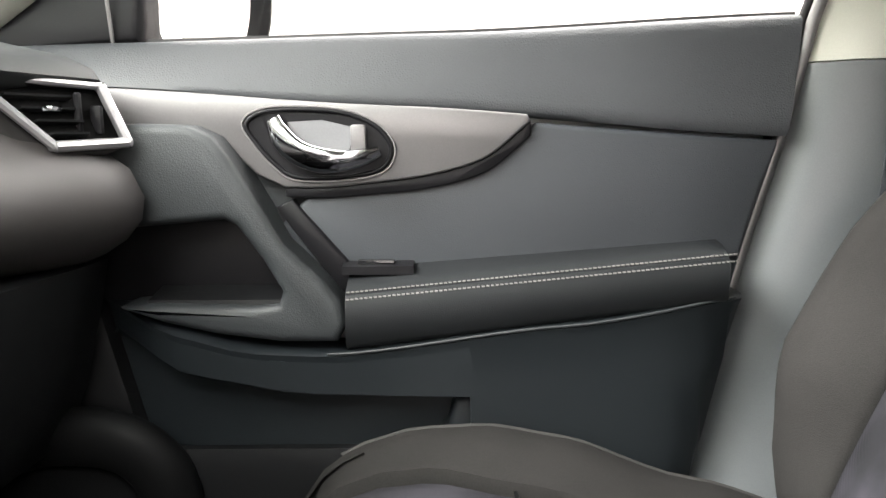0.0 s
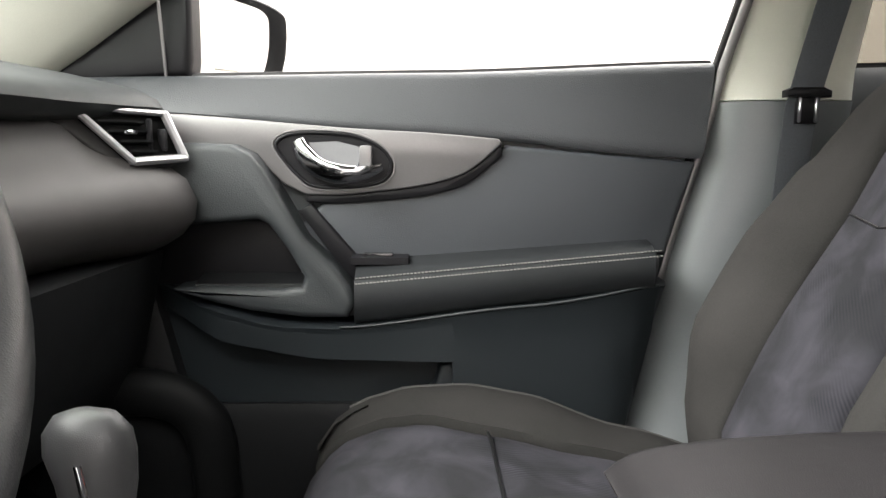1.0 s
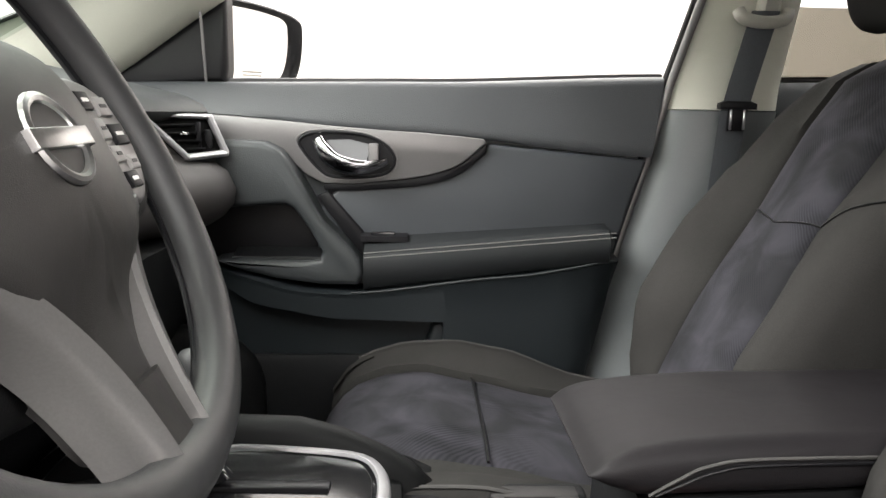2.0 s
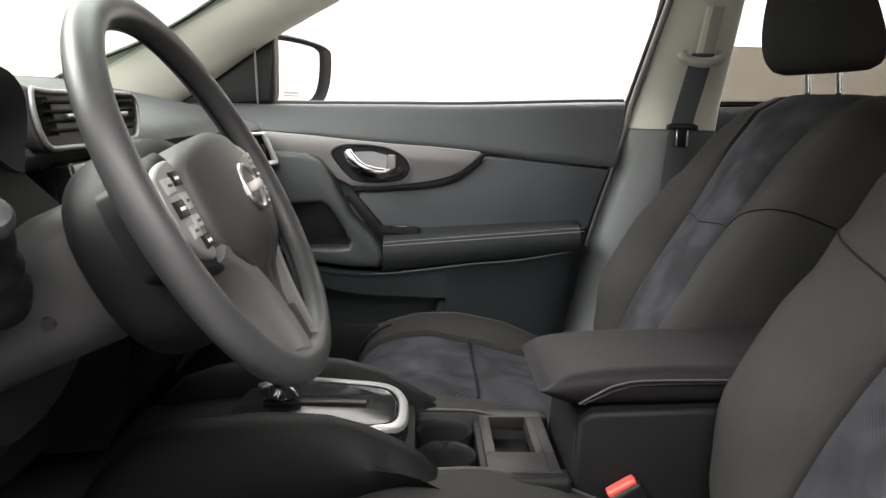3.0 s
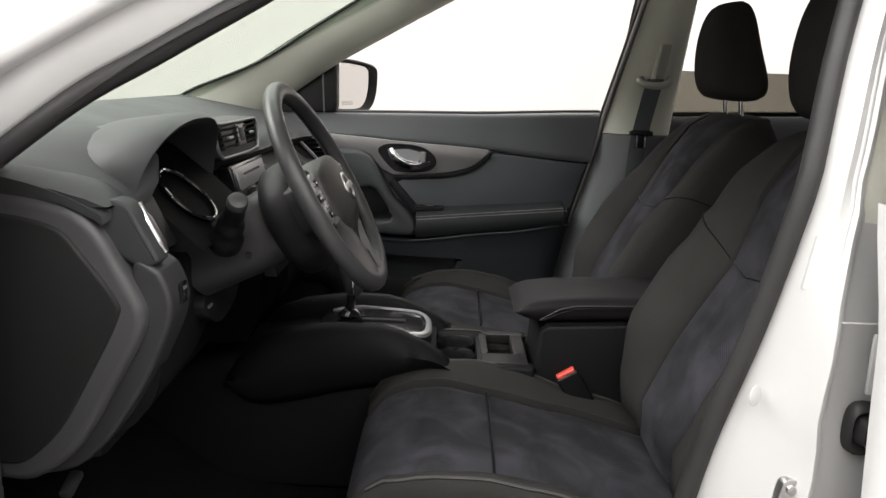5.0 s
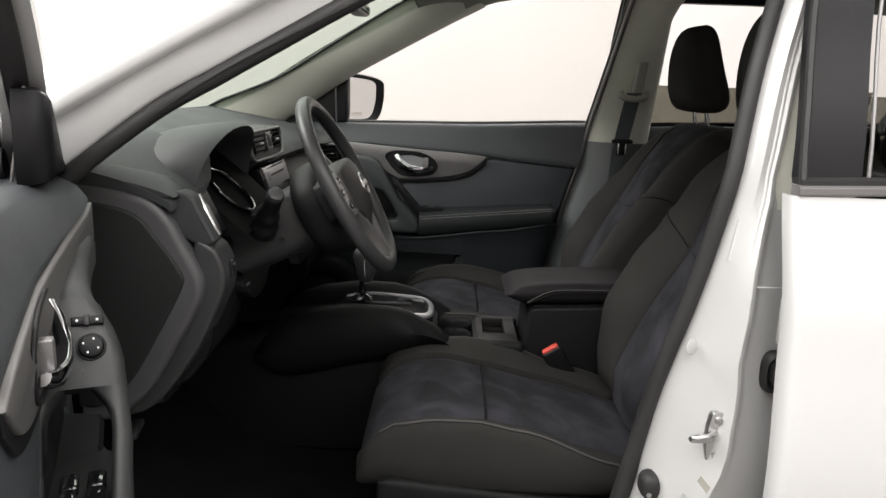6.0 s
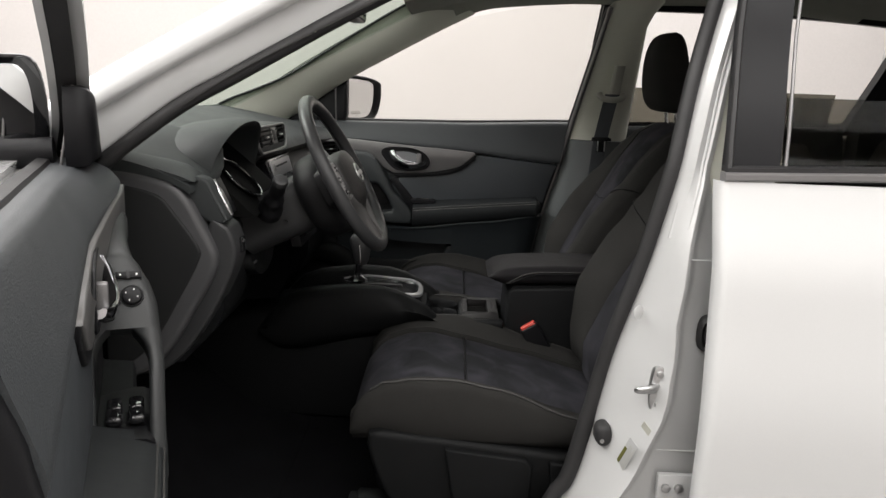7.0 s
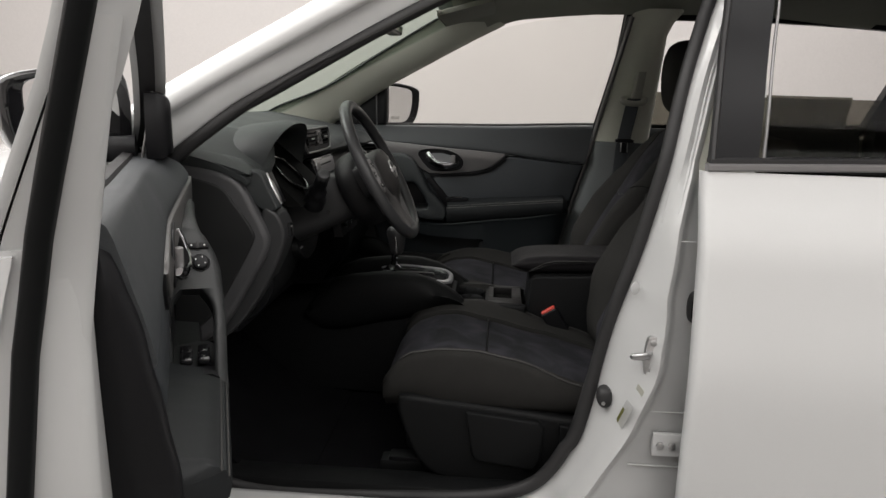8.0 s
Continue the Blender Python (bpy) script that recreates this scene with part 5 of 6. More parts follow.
for i in range(4):
    p0, p1 = VENT[i], VENT[(i + 1) % 4]
    r = (0.0042, 0.0062, 0.0058, 0.0052)[i]
    add(bm, tube([vp(*p0, 0.008), vp(*p1, 0.008)], r, 8))
    add(bm, disc(vp(*p0, 0.003), (1, 0, 0), 0.0048, 0.009, 10))
part("vent_frame", bm, M_SILVER, vb, "satin silver vent frame")
part("thumb_tab", box(vp(VENT[3][0] + 0.010, 1.018, 0.012), (0.012, 0.022, 0.005), 0.002, 2), M_CHROME, vb, "chrome thumb tab")
part("vent_divider", box(vp(VENT[2][0] - 0.036, 1.010, 0.006), (0.008, 0.005, 0.052), 0.002, 1), M_BLACK, vb)
part("vent_wheel", box(vp(VENT[2][0] - 0.018, 1.008, 0.005), (0.012, 0.008, 0.030), 0.003, 2), M_BLACK, vb)

# shoulder of the dash top between the hood and the door
rows = []
for y, pts in ((-0.657, ((-0.76, 1.105), (-0.64, 1.100), (-0.565, 1.090), (-0.500, 1.074), (-0.445, 1.050), (-0.430, 1.040))), (-0.640, ((-0.77, 1.120), (-0.64, 1.112), (-0.565, 1.100), (-0.500, 1.083), (-0.440, 1.058), (-0.424, 1.046))),
               (-0.600, ((-0.78, 1.128), (-0.65, 1.122), (-0.570, 1.112), (-0.500, 1.094), (-0.432, 1.066), (-0.412, 1.050))), (-0.560, ((-0.79, 1.136), (-0.66, 1.132), (-0.575, 1.126), (-0.500, 1.108), (-0.428, 1.078), (-0.404, 1.060))),
               (-0.520, ((-0.79, 1.142), (-0.66, 1.140), (-0.575, 1.138), (-0.500, 1.126), (-0.430, 1.100), (-0.406, 1.080))), (-0.480, ((-0.79, 1.146), (-0.66, 1.146), (-0.575, 1.146), (-0.500, 1.138), (-0.440, 1.120), (-0.420, 1.100)))):
    rows.append([(q.x, y, q.y) for q in cr([(a, b, 0) for a, b in pts], 4)])
part("dash_shoulder", sheet(rows, (0, 0, -0.012)), M_DASH, dash, "soft grained dash shoulder", 60)
slot = part("side_defroster", prism(rrect(-0.630, -0.590, -0.612, -0.560, (0.006, 0.006, 0.006, 0.006)), lambda a, b, d: Vector((a, b, 1.117 + 0.16 * (b + 0.60) - 0.14 * (a + 0.60) + d)), -0.004, 0.006, 0.003, 2), M_HUBBACK, dash, "black side defroster grille", 50)
for k in range(3):
    part("slat", prism(rrect(-0.624 + 0.011 * k, -0.619 + 0.011 * k, -0.606, -0.566, (0.001, 0.001, 0.001, 0.001), 2), lambda a, b, d: Vector((a, b, 1.117 + 0.16 * (b + 0.60) - 0.14 * (a + 0.60) + d)), 0.004, 0.0075), M_HARD, slot)
# instrument hood, an arch over the gauges
rings = []
for x, g, lift in ((-0.66, 0.10, -0.07), (-0.58, 0.55, -0.035), (-0.50, 0.85, -0.010), (-0.43, 1.0, 0.0), (-0.395, 1.0, 0.0), (-0.385, 0.985, -0.006), (-0.392, 0.93, -0.014), (-0.43, 0.90, -0.020), (-0.50, 0.88, -0.022)):
    ring = []
    for a in np.linspace(0, math.pi, 27):
        ca, sa = math.cos(a), math.sin(a)
        if ca > 0:
            y = -0.392 + 0.168 * abs(ca) ** 0.75 * (0.93 + 0.07 * g) * (g if x > -0.6 and lift < -0.012 else 1)
            z = 1.03 + (0.128 + lift) * abs(sa) ** 0.62
        else:
            y = -0.392 - 0.195 * abs(ca) ** 0.92 * (0.93 + 0.07 * g) * (g if x > -0.6 and lift < -0.012 else 1)
            z = 1.03 + (0.128 + lift) * abs(sa) ** 0.80
        ring.append(Vector((x - 0.035 * (1 - sa), y, z)))
    rings.append(ring)
part("instrument_hood", loft(rings, False, False), M_DASH, dash, "grained arched instrument hood", 60)
part("hood_core", box((-0.58, -0.375, 1.05), (0.10, 0.30, 0.12), 0.02), M_BLACK, dash)
cl = part("gauge_face", prism([(-0.53, 0.965), (-0.22, 0.965), (-0.22, 1.09), (-0.27, 1.11), (-0.48, 1.11), (-0.53, 1.09)], lambda a, b, d: Vector((d - 1.10 * (b - 1.038), a, b)), -0.52, -0.418, 0.008), M_VOID, dash, "dark gauge face")
for gy in (-0.418,):
    ring_pts = [Vector((-0.400 - 0.74 * 0.055 * math.sin(a), gy + 0.056 * math.cos(a), 1.032 + 0.67 * 0.055 * math.sin(a))) for a in np.linspace(0, 2 * math.pi, 40, endpoint=False)]
    part("gauge_ring", tube(ring_pts, 0.0034, 8, closed=True, up=(0.67, 0, 0.74)), M_GLOSS, cl, "glossy black gauge ring")
    part("gauge_cowl", loft([[Vector((-0.402 - 0.67 * dd - 0.74 * r * math.sin(a), gy + (r + 0.002) * math.cos(a), 1.032 - 0.74 * dd + 0.67 * r * math.sin(a))) for a in np.linspace(0, 2 * math.pi, 32, endpoint=False)] for r, dd in ((0.056, 0.0), (0.051, 0.006), (0.048, 0.014))], True, False), M_VOID, cl, "", 60)
    # short chrome arcs stand in for the glints on the dark ring
    for k0, k1 in ((4, 7), (9, 11), (25, 29)):
        part("gauge_glint", tube([q + Vector((0.0014, 0, 0.0018)) for q in ring_pts[k0:k1]], 0.0024, 8, up=(0.67, 0, 0.74)), M_CHROME, cl, "chrome arc standing in for a glint on the gauge ring")
    part("gauge_dial", disc((-0.409, gy, 1.022), (0.67, 0, 0.74), 0.051, 0.003, 28), M_VOID, cl)
# driver's lower panels
rings = []
for y in np.linspace(-0.60, -0.14, 12):
    prof = [(-0.60, 0.972), (-0.43, 0.970), (-0.400, 0.958), (-0.385, 0.93), (-0.388, 0.86), (-0.386, 0.82), (-0.392, 0.78), (-0.405, 0.75), (-0.43, 0.72), (-0.48, 0.69), (-0.60, 0.67)]
    dx = lerp([(-0.60, 0.0), (-0.40, -0.01), (-0.14, -0.05)], y)
    rings.append(dash_ring(shift(prof, dx), y))
part("driver_panel", loft(rings), M_HARD, dash, "black driver's lower dash panel", 60)
# left end: side cover with rounded border
end = [(-0.62, 1.072), (-0.54, 1.066), (-0.47, 1.050), (-0.435, 1.02), (-0.408, 0.970), (-0.388, 0.930), (-0.382, 0.905), (-0.390, 0.872), (-0.43, 0.80), (-0.485, 0.71), (-0.55, 0.66), (-0.60, 0.66)]
end = [(q.x, q.y) for q in cr([(a, b, 0) for a, b in end], 4)]
part("end_border", prism(end, lambda a, b, d: Vector((a, d, b)), -0.59, -0.662, 0.014, 4), mat("end_border_plastic", (0.046, 0.046, 0.048), 0.5, grain=0.05, size=700, bump=0.15, spot=0.05), dash, "grey dash end border", 60)
end2 = [(-0.60, 1.045), (-0.54, 1.040), (-0.485, 1.024), (-0.455, 0.99), (-0.414, 0.93), (-0.416, 0.90), (-0.455, 0.825), (-0.505, 0.74), (-0.56, 0.69), (-0.60, 0.69)]
end2 = [(q.x, q.y) for q in cr([(a, b, 0) for a, b in end2], 4)]
part("end_cover", prism(end2, lambda a, b, d: Vector((a, d, b)), -0.64, -0.667, 0.006, 3), M_ENDCOVER, dash, "black dash end cover", 60)
part("bonnet_release", box((0, 0, 0), (0.020, 0.045, 0.012), 0.004, 2), M_RAMP, dash, "grey bonnet release lever", m=pose(-0.545, -0.575, 0.605, 20, 0, 0))
# driver's outer vent with a chrome strip
def ends(a, b, d):
    return Vector((a, d, b))


bez = [(-0.50, 1.048), (-0.46, 1.056), (-0.425, 1.060), (-0.402, 1.052), (-0.388, 1.026), (-0.368, 0.986), (-0.366, 0.977), (-0.376, 0.970), (-0.400, 0.972), (-0.44, 1.0)]
bez = [(q.x, q.y) for q in cr([(a, b, 0) for a, b in bez], 3, True)]
part("vent_bezel", prism(bez, ends, -0.606, -0.640, 0.006, 4), M_DASH, dash, "grained bezel of the outer vent", 60)
part("vent_box", prism([(-0.45, 1.04), (-0.412, 1.05), (-0.378, 0.98), (-0.42, 0.975)], ends, -0.60, -0.53, 0.004), M_BLACK, dash, "dark outer vent")
part("vent_strip", tube([(-0.399, -0.608, 1.052), (-0.389, -0.608, 1.030), (-0.375, -0.608, 1.002), (-0.366, -0.608, 0.984)], [0.002, 0.005, 0.005, 0.003], 8, 3, flat=1.8, up=(0, 1, 0)), M_STEEL, dash, "chrome vent strip", 60)
band = [(-0.40, 0.976), (-0.372, 0.968), (-0.362, 0.957), (-0.352, 0.930), (-0.352, 0.900), (-0.366, 0.860), (-0.40, 0.790), (-0.45, 0.715), (-0.50, 0.67), (-0.56, 0.66), (-0.52, 0.70), (-0.45, 0.80), (-0.41, 0.90)]
band = [(q.x, q.y) for q in cr([(a, b, 0) for a, b in band], 3, True)]
part("end_band", prism(band, ends, -0.57, -0.642, 0.008, 4), M_COLUMN, dash, "black outer knee band", 60)
part("switch", box((-0.3495, -0.600, 0.925), (0.006, 0.022, 0.030), 0.002, 2), M_GLOSS, dash, "black dimmer switch")
part("switch_mark", box((-0.3460, -0.600, 0.932), (0.001, 0.012, 0.004)), M_SATIN, dash)
part("knee_pocket", prism([(q.x, q.y) for q in cr([(-0.425, 0.850, 0), (-0.39, 0.868, 0), (-0.31, 0.872, 0), (-0.21, 0.868, 0), (-0.165, 0.862, 0), (-0.20, 0.838, 0), (-0.29, 0.815, 0), (-0.38, 0.808, 0), (-0.42, 0.826, 0)], 3, True)], lambda a, b, d: Vector((d + 0.35 * (0.86 - b) - 0.05 * max(0.0, a + 0.30), a, b)), -0.42, -0.3825, 0.003, 2), M_DEEP, dash, "dark knee pocket flap", 50)
part("pocket_latch", box((-0.378, -0.405, 0.842), (0.008, 0.022, 0.005), 0.002, 2), M_SATIN, dash, "satin latch")

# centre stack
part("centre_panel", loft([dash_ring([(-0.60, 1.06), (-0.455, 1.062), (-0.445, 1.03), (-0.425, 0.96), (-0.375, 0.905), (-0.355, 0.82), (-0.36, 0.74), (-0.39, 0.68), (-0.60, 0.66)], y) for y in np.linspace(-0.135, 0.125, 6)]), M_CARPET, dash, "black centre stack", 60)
def cp(y, z, d=0.0):
    """Point on the raked centre vent panel."""
    return Vector((-0.424 - 0.22 * (z - 1.10) - 0.25 * y * y + d, 1.06 * y - 0.020, z))


so_ = [(q.x, q.y) for q in cr([(-0.150, 1.064, 0), (-0.10, 1.056, 0), (0.08, 1.056, 0), (0.115, 1.064, 0), (0.138, 1.090, 0), (0.146, 1.108, 0), (0.138, 1.122, 0), (0.10, 1.126, 0), (-0.11, 1.127, 0), (-0.150, 1.126, 0)], 3, True)]
vs = part("vent_surround", prism(so_, lambda a, b, d: cp(a, b, d), -0.06, 0.0, 0.006, 3), M_COLUMN, dash, "black vent surround", 50)
part("vent_frame", tube([cp(a * 0.965 + 0.0, 1.093 + (b - 1.093) * 0.90, 0.003) for a, b in so_], 0.0034, 8, closed=True, up=(1, 0, 0)), M_SATIN, vs, "satin silver vent frame", 60)
part("vent_box", prism([(-0.138, 1.074), (0.102, 1.074), (0.124, 1.092), (0.131, 1.108), (0.122, 1.118), (-0.138, 1.118)], lambda a, b, d: cp(a, b, d), -0.02, 0.0015), M_VOID, vs, "black vent box")
for y0, y1 in ((-0.132, -0.028), (0.022, 0.112)):
    for i in range(4):
        z = 1.077 + 0.0108 * i
        part("louvre", sheet([[cp(y0, z, 0.001), cp(y0, z + 0.003, 0.005)], [cp(y1 + 0.010 * i / 3, z, 0.001), cp(y1 + 0.010 * i / 3, z + 0.003, 0.005)]], (0, 0, 0.0022)), M_HUBBACK, vs)
    part("thumb_tab", box(cp((y0 + y1) / 2, 1.096, 0.006), (0.006, 0.028, 0.005), 0.002, 2), M_STEEL, vs)
part("hazard_switch", prism([(-0.026, 1.076), (0.020, 1.076), (0.020, 1.117), (-0.026, 1.117)], lambda a, b, d: cp(a, b, d), 0.0, 0.004, 0.002, 2), M_SATIN, vs, "grey hazard switch plate")
part("hazard_button", prism([(-0.017, 1.084), (0.011, 1.084), (0.011, 1.111), (-0.017, 1.111)], lambda a, b, d: cp(a, b, d), 0.002, 0.006, 0.002, 2), M_COLUMN, vs)
def rf(a, b, d):
    """Point of the raked radio face."""
    return Vector((d - 0.30 * (b - 1.0), a, b))


radio = part("radio", prism(rrect(-0.128, 0.118, 0.925, 1.042, (0.012, 0.012, 0.006, 0.006)), rf, -0.46, -0.402, 0.005, 3), M_GLOSS, dash, "glossy black radio", 50)
fascia = part("radio_fascia", prism(rrect(-0.112, 0.102, 0.992, 1.034, (0.004, 0.004, 0.004, 0.004)), rf, -0.404, -0.3995, 0.0015, 2), M_SILVER, radio, "silver radio fascia", 50)
part("disc_slot", prism(rrect(-0.070, 0.060, 1.017, 1.0215, (0.002, 0.002, 0.002, 0.002)), rf, -0.3995, -0.3985), M_BLACK, fascia, "black disc slot")
part("fascia_button", prism(rrect(-0.104, -0.080, 1.010, 1.028, (0.003, 0.003, 0.003, 0.003)), rf, -0.3995, -0.3970, 0.0012, 2), M_BUTTON, fascia)
part("radio_screen", prism(rrect(-0.068, 0.058, 0.940, 0.986, (0.003, 0.003, 0.003, 0.003)), rf, -0.402, -0.4005), M_GLOSS, radio, "dark radio screen")
for ky in (-0.096, 0.086):
    kn = part("radio_knob", disc(rf(ky, 0.962, -0.402), (1, 0, -0.30), 0.014, 0.016, 20, 0.003), M_BLACK, radio, "black knob")
    part("knob_ring", tube([rf(ky + 0.0145 * math.cos(a), 0.962 + 0.0145 * math.sin(a), -0.396) for a in np.linspace(0, 6.283, 20, endpoint=False)], 0.0016, 6, closed=True, up=(1, 0, 0)), M_CHROME, kn, "chrome knob ring")
for i in range(5):
    part("radio_button", prism(rrect(-0.058 + 0.023 * i, -0.040 + 0.023 * i, 0.930, 0.9375, (0.002, 0.002, 0.002, 0.002), 2), rf, -0.403, -0.3995, 0.001), M_BUTTON, radio)
hv = part("climate_panel", prism([(-0.115, 0.815), (0.105, 0.815), (0.105, 0.905), (-0.115, 0.905)], lambda a, b, d: Vector((d - 0.25 * (b - 0.86), a, b)), -0.38, -0.338, 0.006, 3), M_BLACK, dash, "black climate panel")
for ky in (-0.075, -0.005, 0.065):
    part("climate_knob", disc((-0.336, ky, 0.862), (1, 0, -0.25), 0.020, 0.018, 24, 0.004), M_BLACK, hv, "black climate knob")
    part("knob_ring", tube([Vector((-0.322 + 0.25 * 0.018 * math.sin(a), ky + 0.018 * math.cos(a), 0.858 + 0.018 * math.sin(a))) for a in np.linspace(0, 6.283, 24, endpoint=False)], 0.003, 6, closed=True, up=(1, 0, 0)), M_CHROME, hv, "chrome knob ring")

# ---- steering wheel and column ----
WC = Vector((-0.183, -0.344, 1.038))
WU, WN, WY = Vector((-0.477, 0, 0.879)), Vector((0.879, 0, 0.477)), Vector((0, 1, 0))
wheel = thing("steering_wheel", "black leather three-spoke steering wheel with silver inlays", "steering wheel", WC)


def wp(a, b, n=0.0):
    """Point in the wheel's plane: a to its right (+y), b up, n towards the driver."""
    return WC + WY * a + WU * b + WN * n


rings = []
R = 0.1800
for i in range(72):
    a = 2 * math.pi * i / 72
    sq = 1.0 - 0.03 * max(0, -math.sin(a)) ** 4
    c = wp(R * math.cos(a), R * math.sin(a) * sq)
    rad = (WY * math.cos(a) + WU * math.sin(a)).normalized()
    thick = 0.0165 + 0.002 * max(0, math.cos(2 * (a - math.pi * 0.12))) * 0
    rings.append([c + rad * (thick * 0.95 * math.cos(t)) + WN * (thick * 0.88 * math.sin(t)) for t in (2 * math.pi * j / 14 for j in range(14))])
rings.append(rings[0])
part("rim", loft(rings, True, False), M_RIM, wheel, "worn black leather rim", 70)
seam = [wp((R - 0.0155) * math.cos(a), (R - 0.0155) * math.sin(a), -0.006) for a in np.linspace(0, 2 * math.pi, 72, endpoint=False)]
part("rim_seam", tube(seam, 0.0015, 5, closed=True, up=tuple(WN)), M_BLACK, wheel)
VEE = [(0.100, -0.046), (0.078, -0.058), (0.058, -0.078), (0.042, -0.106), (0.032, -0.140), (0.028, -0.168)]
pad = [(-0.100, -0.030), (-0.098, 0.010), (-0.086, 0.036), (-0.050, 0.050), (0.0, 0.055), (0.050, 0.050), (0.086, 0.036), (0.098, 0.010), (0.100, -0.030), (0.086, -0.048), (0.062, -0.066), (0.044, -0.090), (0.030, -0.118), (0.022, -0.145), (0.0, -0.152), (-0.022, -0.145), (-0.030, -0.118), (-0.044, -0.090), (-0.062, -0.066), (-0.086, -0.048)]
pad = [(q.x, q.y) for q in cr([(a, b, 0) for a, b in pad], 3, True)]


def dome(a, b):
    """Swell of the hub towards the driver."""
    return 0.022 * max(0.0, 1 - (a / 0.105) ** 2) * max(0.0, 1 - ((b + 0.004) / 0.078) ** 2) - 0.010 * max(0.0, min(1.0, (-b - 0.06) / 0.05))


rings = []
for k, n in ((1.0, -0.035), (1.0, -0.002), (0.985, 0.004), (0.95, 0.007), (0.85, 0.008), (0.7, 0.008), (0.5, 0.008), (0.3, 0.008), (0.12, 0.008)):
    rings.append([wp(a * k, -0.02 + (b + 0.02) * k, n + (dome(a * k, -0.02 + (b + 0.02) * k) if n > 0 else 0)) for a, b in pad])
hub = part("hub_pad", loft(rings), M_HUB, wheel, "black moulded hub pad", 60)
rings = []
for n, k in ((-0.026, 0.80), (-0.032, 0.93), (-0.045, 1.0), (-0.070, 1.0), (-0.086, 0.97), (-0.094, 0.85)):
    rings.append([wp(0.132 * k * math.cos(t), -0.020 + 0.098 * k * math.copysign(abs(math.sin(t)) ** 0.8, math.sin(t)), n) for t in (2 * math.pi * j / 40 for j in range(40))])
part("hub_back", loft(rings), M_HUBBACK, wheel, "black rear hub cover", 60)
# badge: plain ring and bar
part("badge_ring", tube([wp(0.022 * math.cos(a), -0.008 + 0.021 * math.sin(a), 0.0285) for a in np.linspace(0, 6.283, 28, endpoint=False)], 0.0030, 8, closed=True, up=tuple(WN)), M_STEEL, hub, "chrome badge ring")
part("badge_bar", prism([(-0.028, -0.0135), (0.028, -0.0135), (0.028, -0.0035), (-0.028, -0.0035)], lambda a, b, d: wp(a, b, d), 0.022, 0.0325, 0.001), M_STEEL, hub, "chrome badge bar")
for sd in (-1, 1):
    def flip(q):
        return q[::-1] if sd < 0 else q
    side = [(sd * 0.080, 0.044), (sd * 0.120, 0.042), (sd * 0.150, 0.036), (sd * 0.170, 0.030), (sd * 0.172, -0.026), (sd * 0.150, -0.042), (sd * 0.120, -0.052), (sd * 0.080, -0.050)]
    sp = part("spoke", prism([(q.x, q.y) for q in cr([(a, b, 0) for a, b in flip(side)], 3, True)], lambda a, b, d: wp(a, b, d - 0.10 * max(0, abs(a) - 0.13)), -0.026, 0.000, 0.006, 3), M_HUBBACK, wheel, "black side spoke", 60)
    pl = [(sd * 0.094, 0.036), (sd * 0.122, 0.038), (sd * 0.146, 0.026), (sd * 0.152, 0.000), (sd * 0.142, -0.026), (sd * 0.122, -0.042), (sd * 0.106, -0.040), (sd * 0.100, -0.010)]
    plate = part("button_plate", prism([(q.x, q.y) for q in cr([(a, b, 0) for a, b in flip(pl)], 3, True)], lambda a, b, d: wp(a, b, d), -0.006, 0.0060, 0.003, 2), M_SATIN, sp, "satin grey button plate", 60)
    for i, (ba, bb, bw, bh) in enumerate(((0.110, 0.024, 0.016, 0.012), (0.131, 0.020, 0.018, 0.013), (0.113, 0.005, 0.012, 0.014), (0.132, 0.001, 0.020, 0.014), (0.114, -0.012, 0.014, 0.011), (0.130, -0.018, 0.014, 0.010), (0.116, -0.029, 0.016, 0.011))):
        part("button", prism([(sd * ba - bw / 2, bb - bh / 2), (sd * ba + bw / 2, bb - bh / 2), (sd * ba + bw / 2, bb + bh / 2), (sd * ba - bw / 2, bb + bh / 2)], lambda a, b, d: wp(a, b, d), 0.002, 0.0085, 0.0016, 2), M_BUTTON if i % 3 else M_BLACK, plate)
        part("button_mark", prism([(sd * ba - bw * 0.28, bb - 0.0012), (sd * ba + bw * 0.28, bb - 0.0012), (sd * ba + bw * 0.28, bb + 0.0012), (sd * ba - bw * 0.28, bb + 0.0012)], lambda a, b, d: wp(a, b, d), 0.0084, 0.0088), M_BLACK if i % 3 else M_LABEL, plate)
    # silver blade along the lower edge of the hub
    c = cr([(sd * a, b, 0) for a, b in VEE], 4)
    rings = []
    for i, q in enumerate(c):
        e = (c[min(i + 1, len(c) - 1)] - c[max(i - 1, 0)]).normalized()
        nv = Vector((-e.y, e.x)) * -sd
        w = lin([(0, 0.010), (0.3, 0.014), (0.7, 0.013), (1, 0.009)], i / (len(c) - 1))
        rings.append([wp(q.x + nv.x * k, q.y + nv.y * k, n) for k, n in ((-0.003, -0.024), (-0.003, 0.004), (0.0, 0.0075), (w - 0.003, 0.0105), (w, 0.008), (w, -0.024))])
    part("lower_spoke", loft(rings), M_SPOKE, wheel, "satin silver lower spoke", 50)
rings = [[wp(a * k, b, n) for a, n in ((-0.030, -0.024), (-0.026, 0.0), (-0.012, 0.006), (0.012, 0.006), (0.026, 0.0), (0.030, -0.024))] for b, k in ((-0.125, 1.0), (-0.145, 0.95), (-0.160, 0.95), (-0.172, 1.1))]
part("spoke_infill", loft(rings), M_HUB, wheel, "", 50)

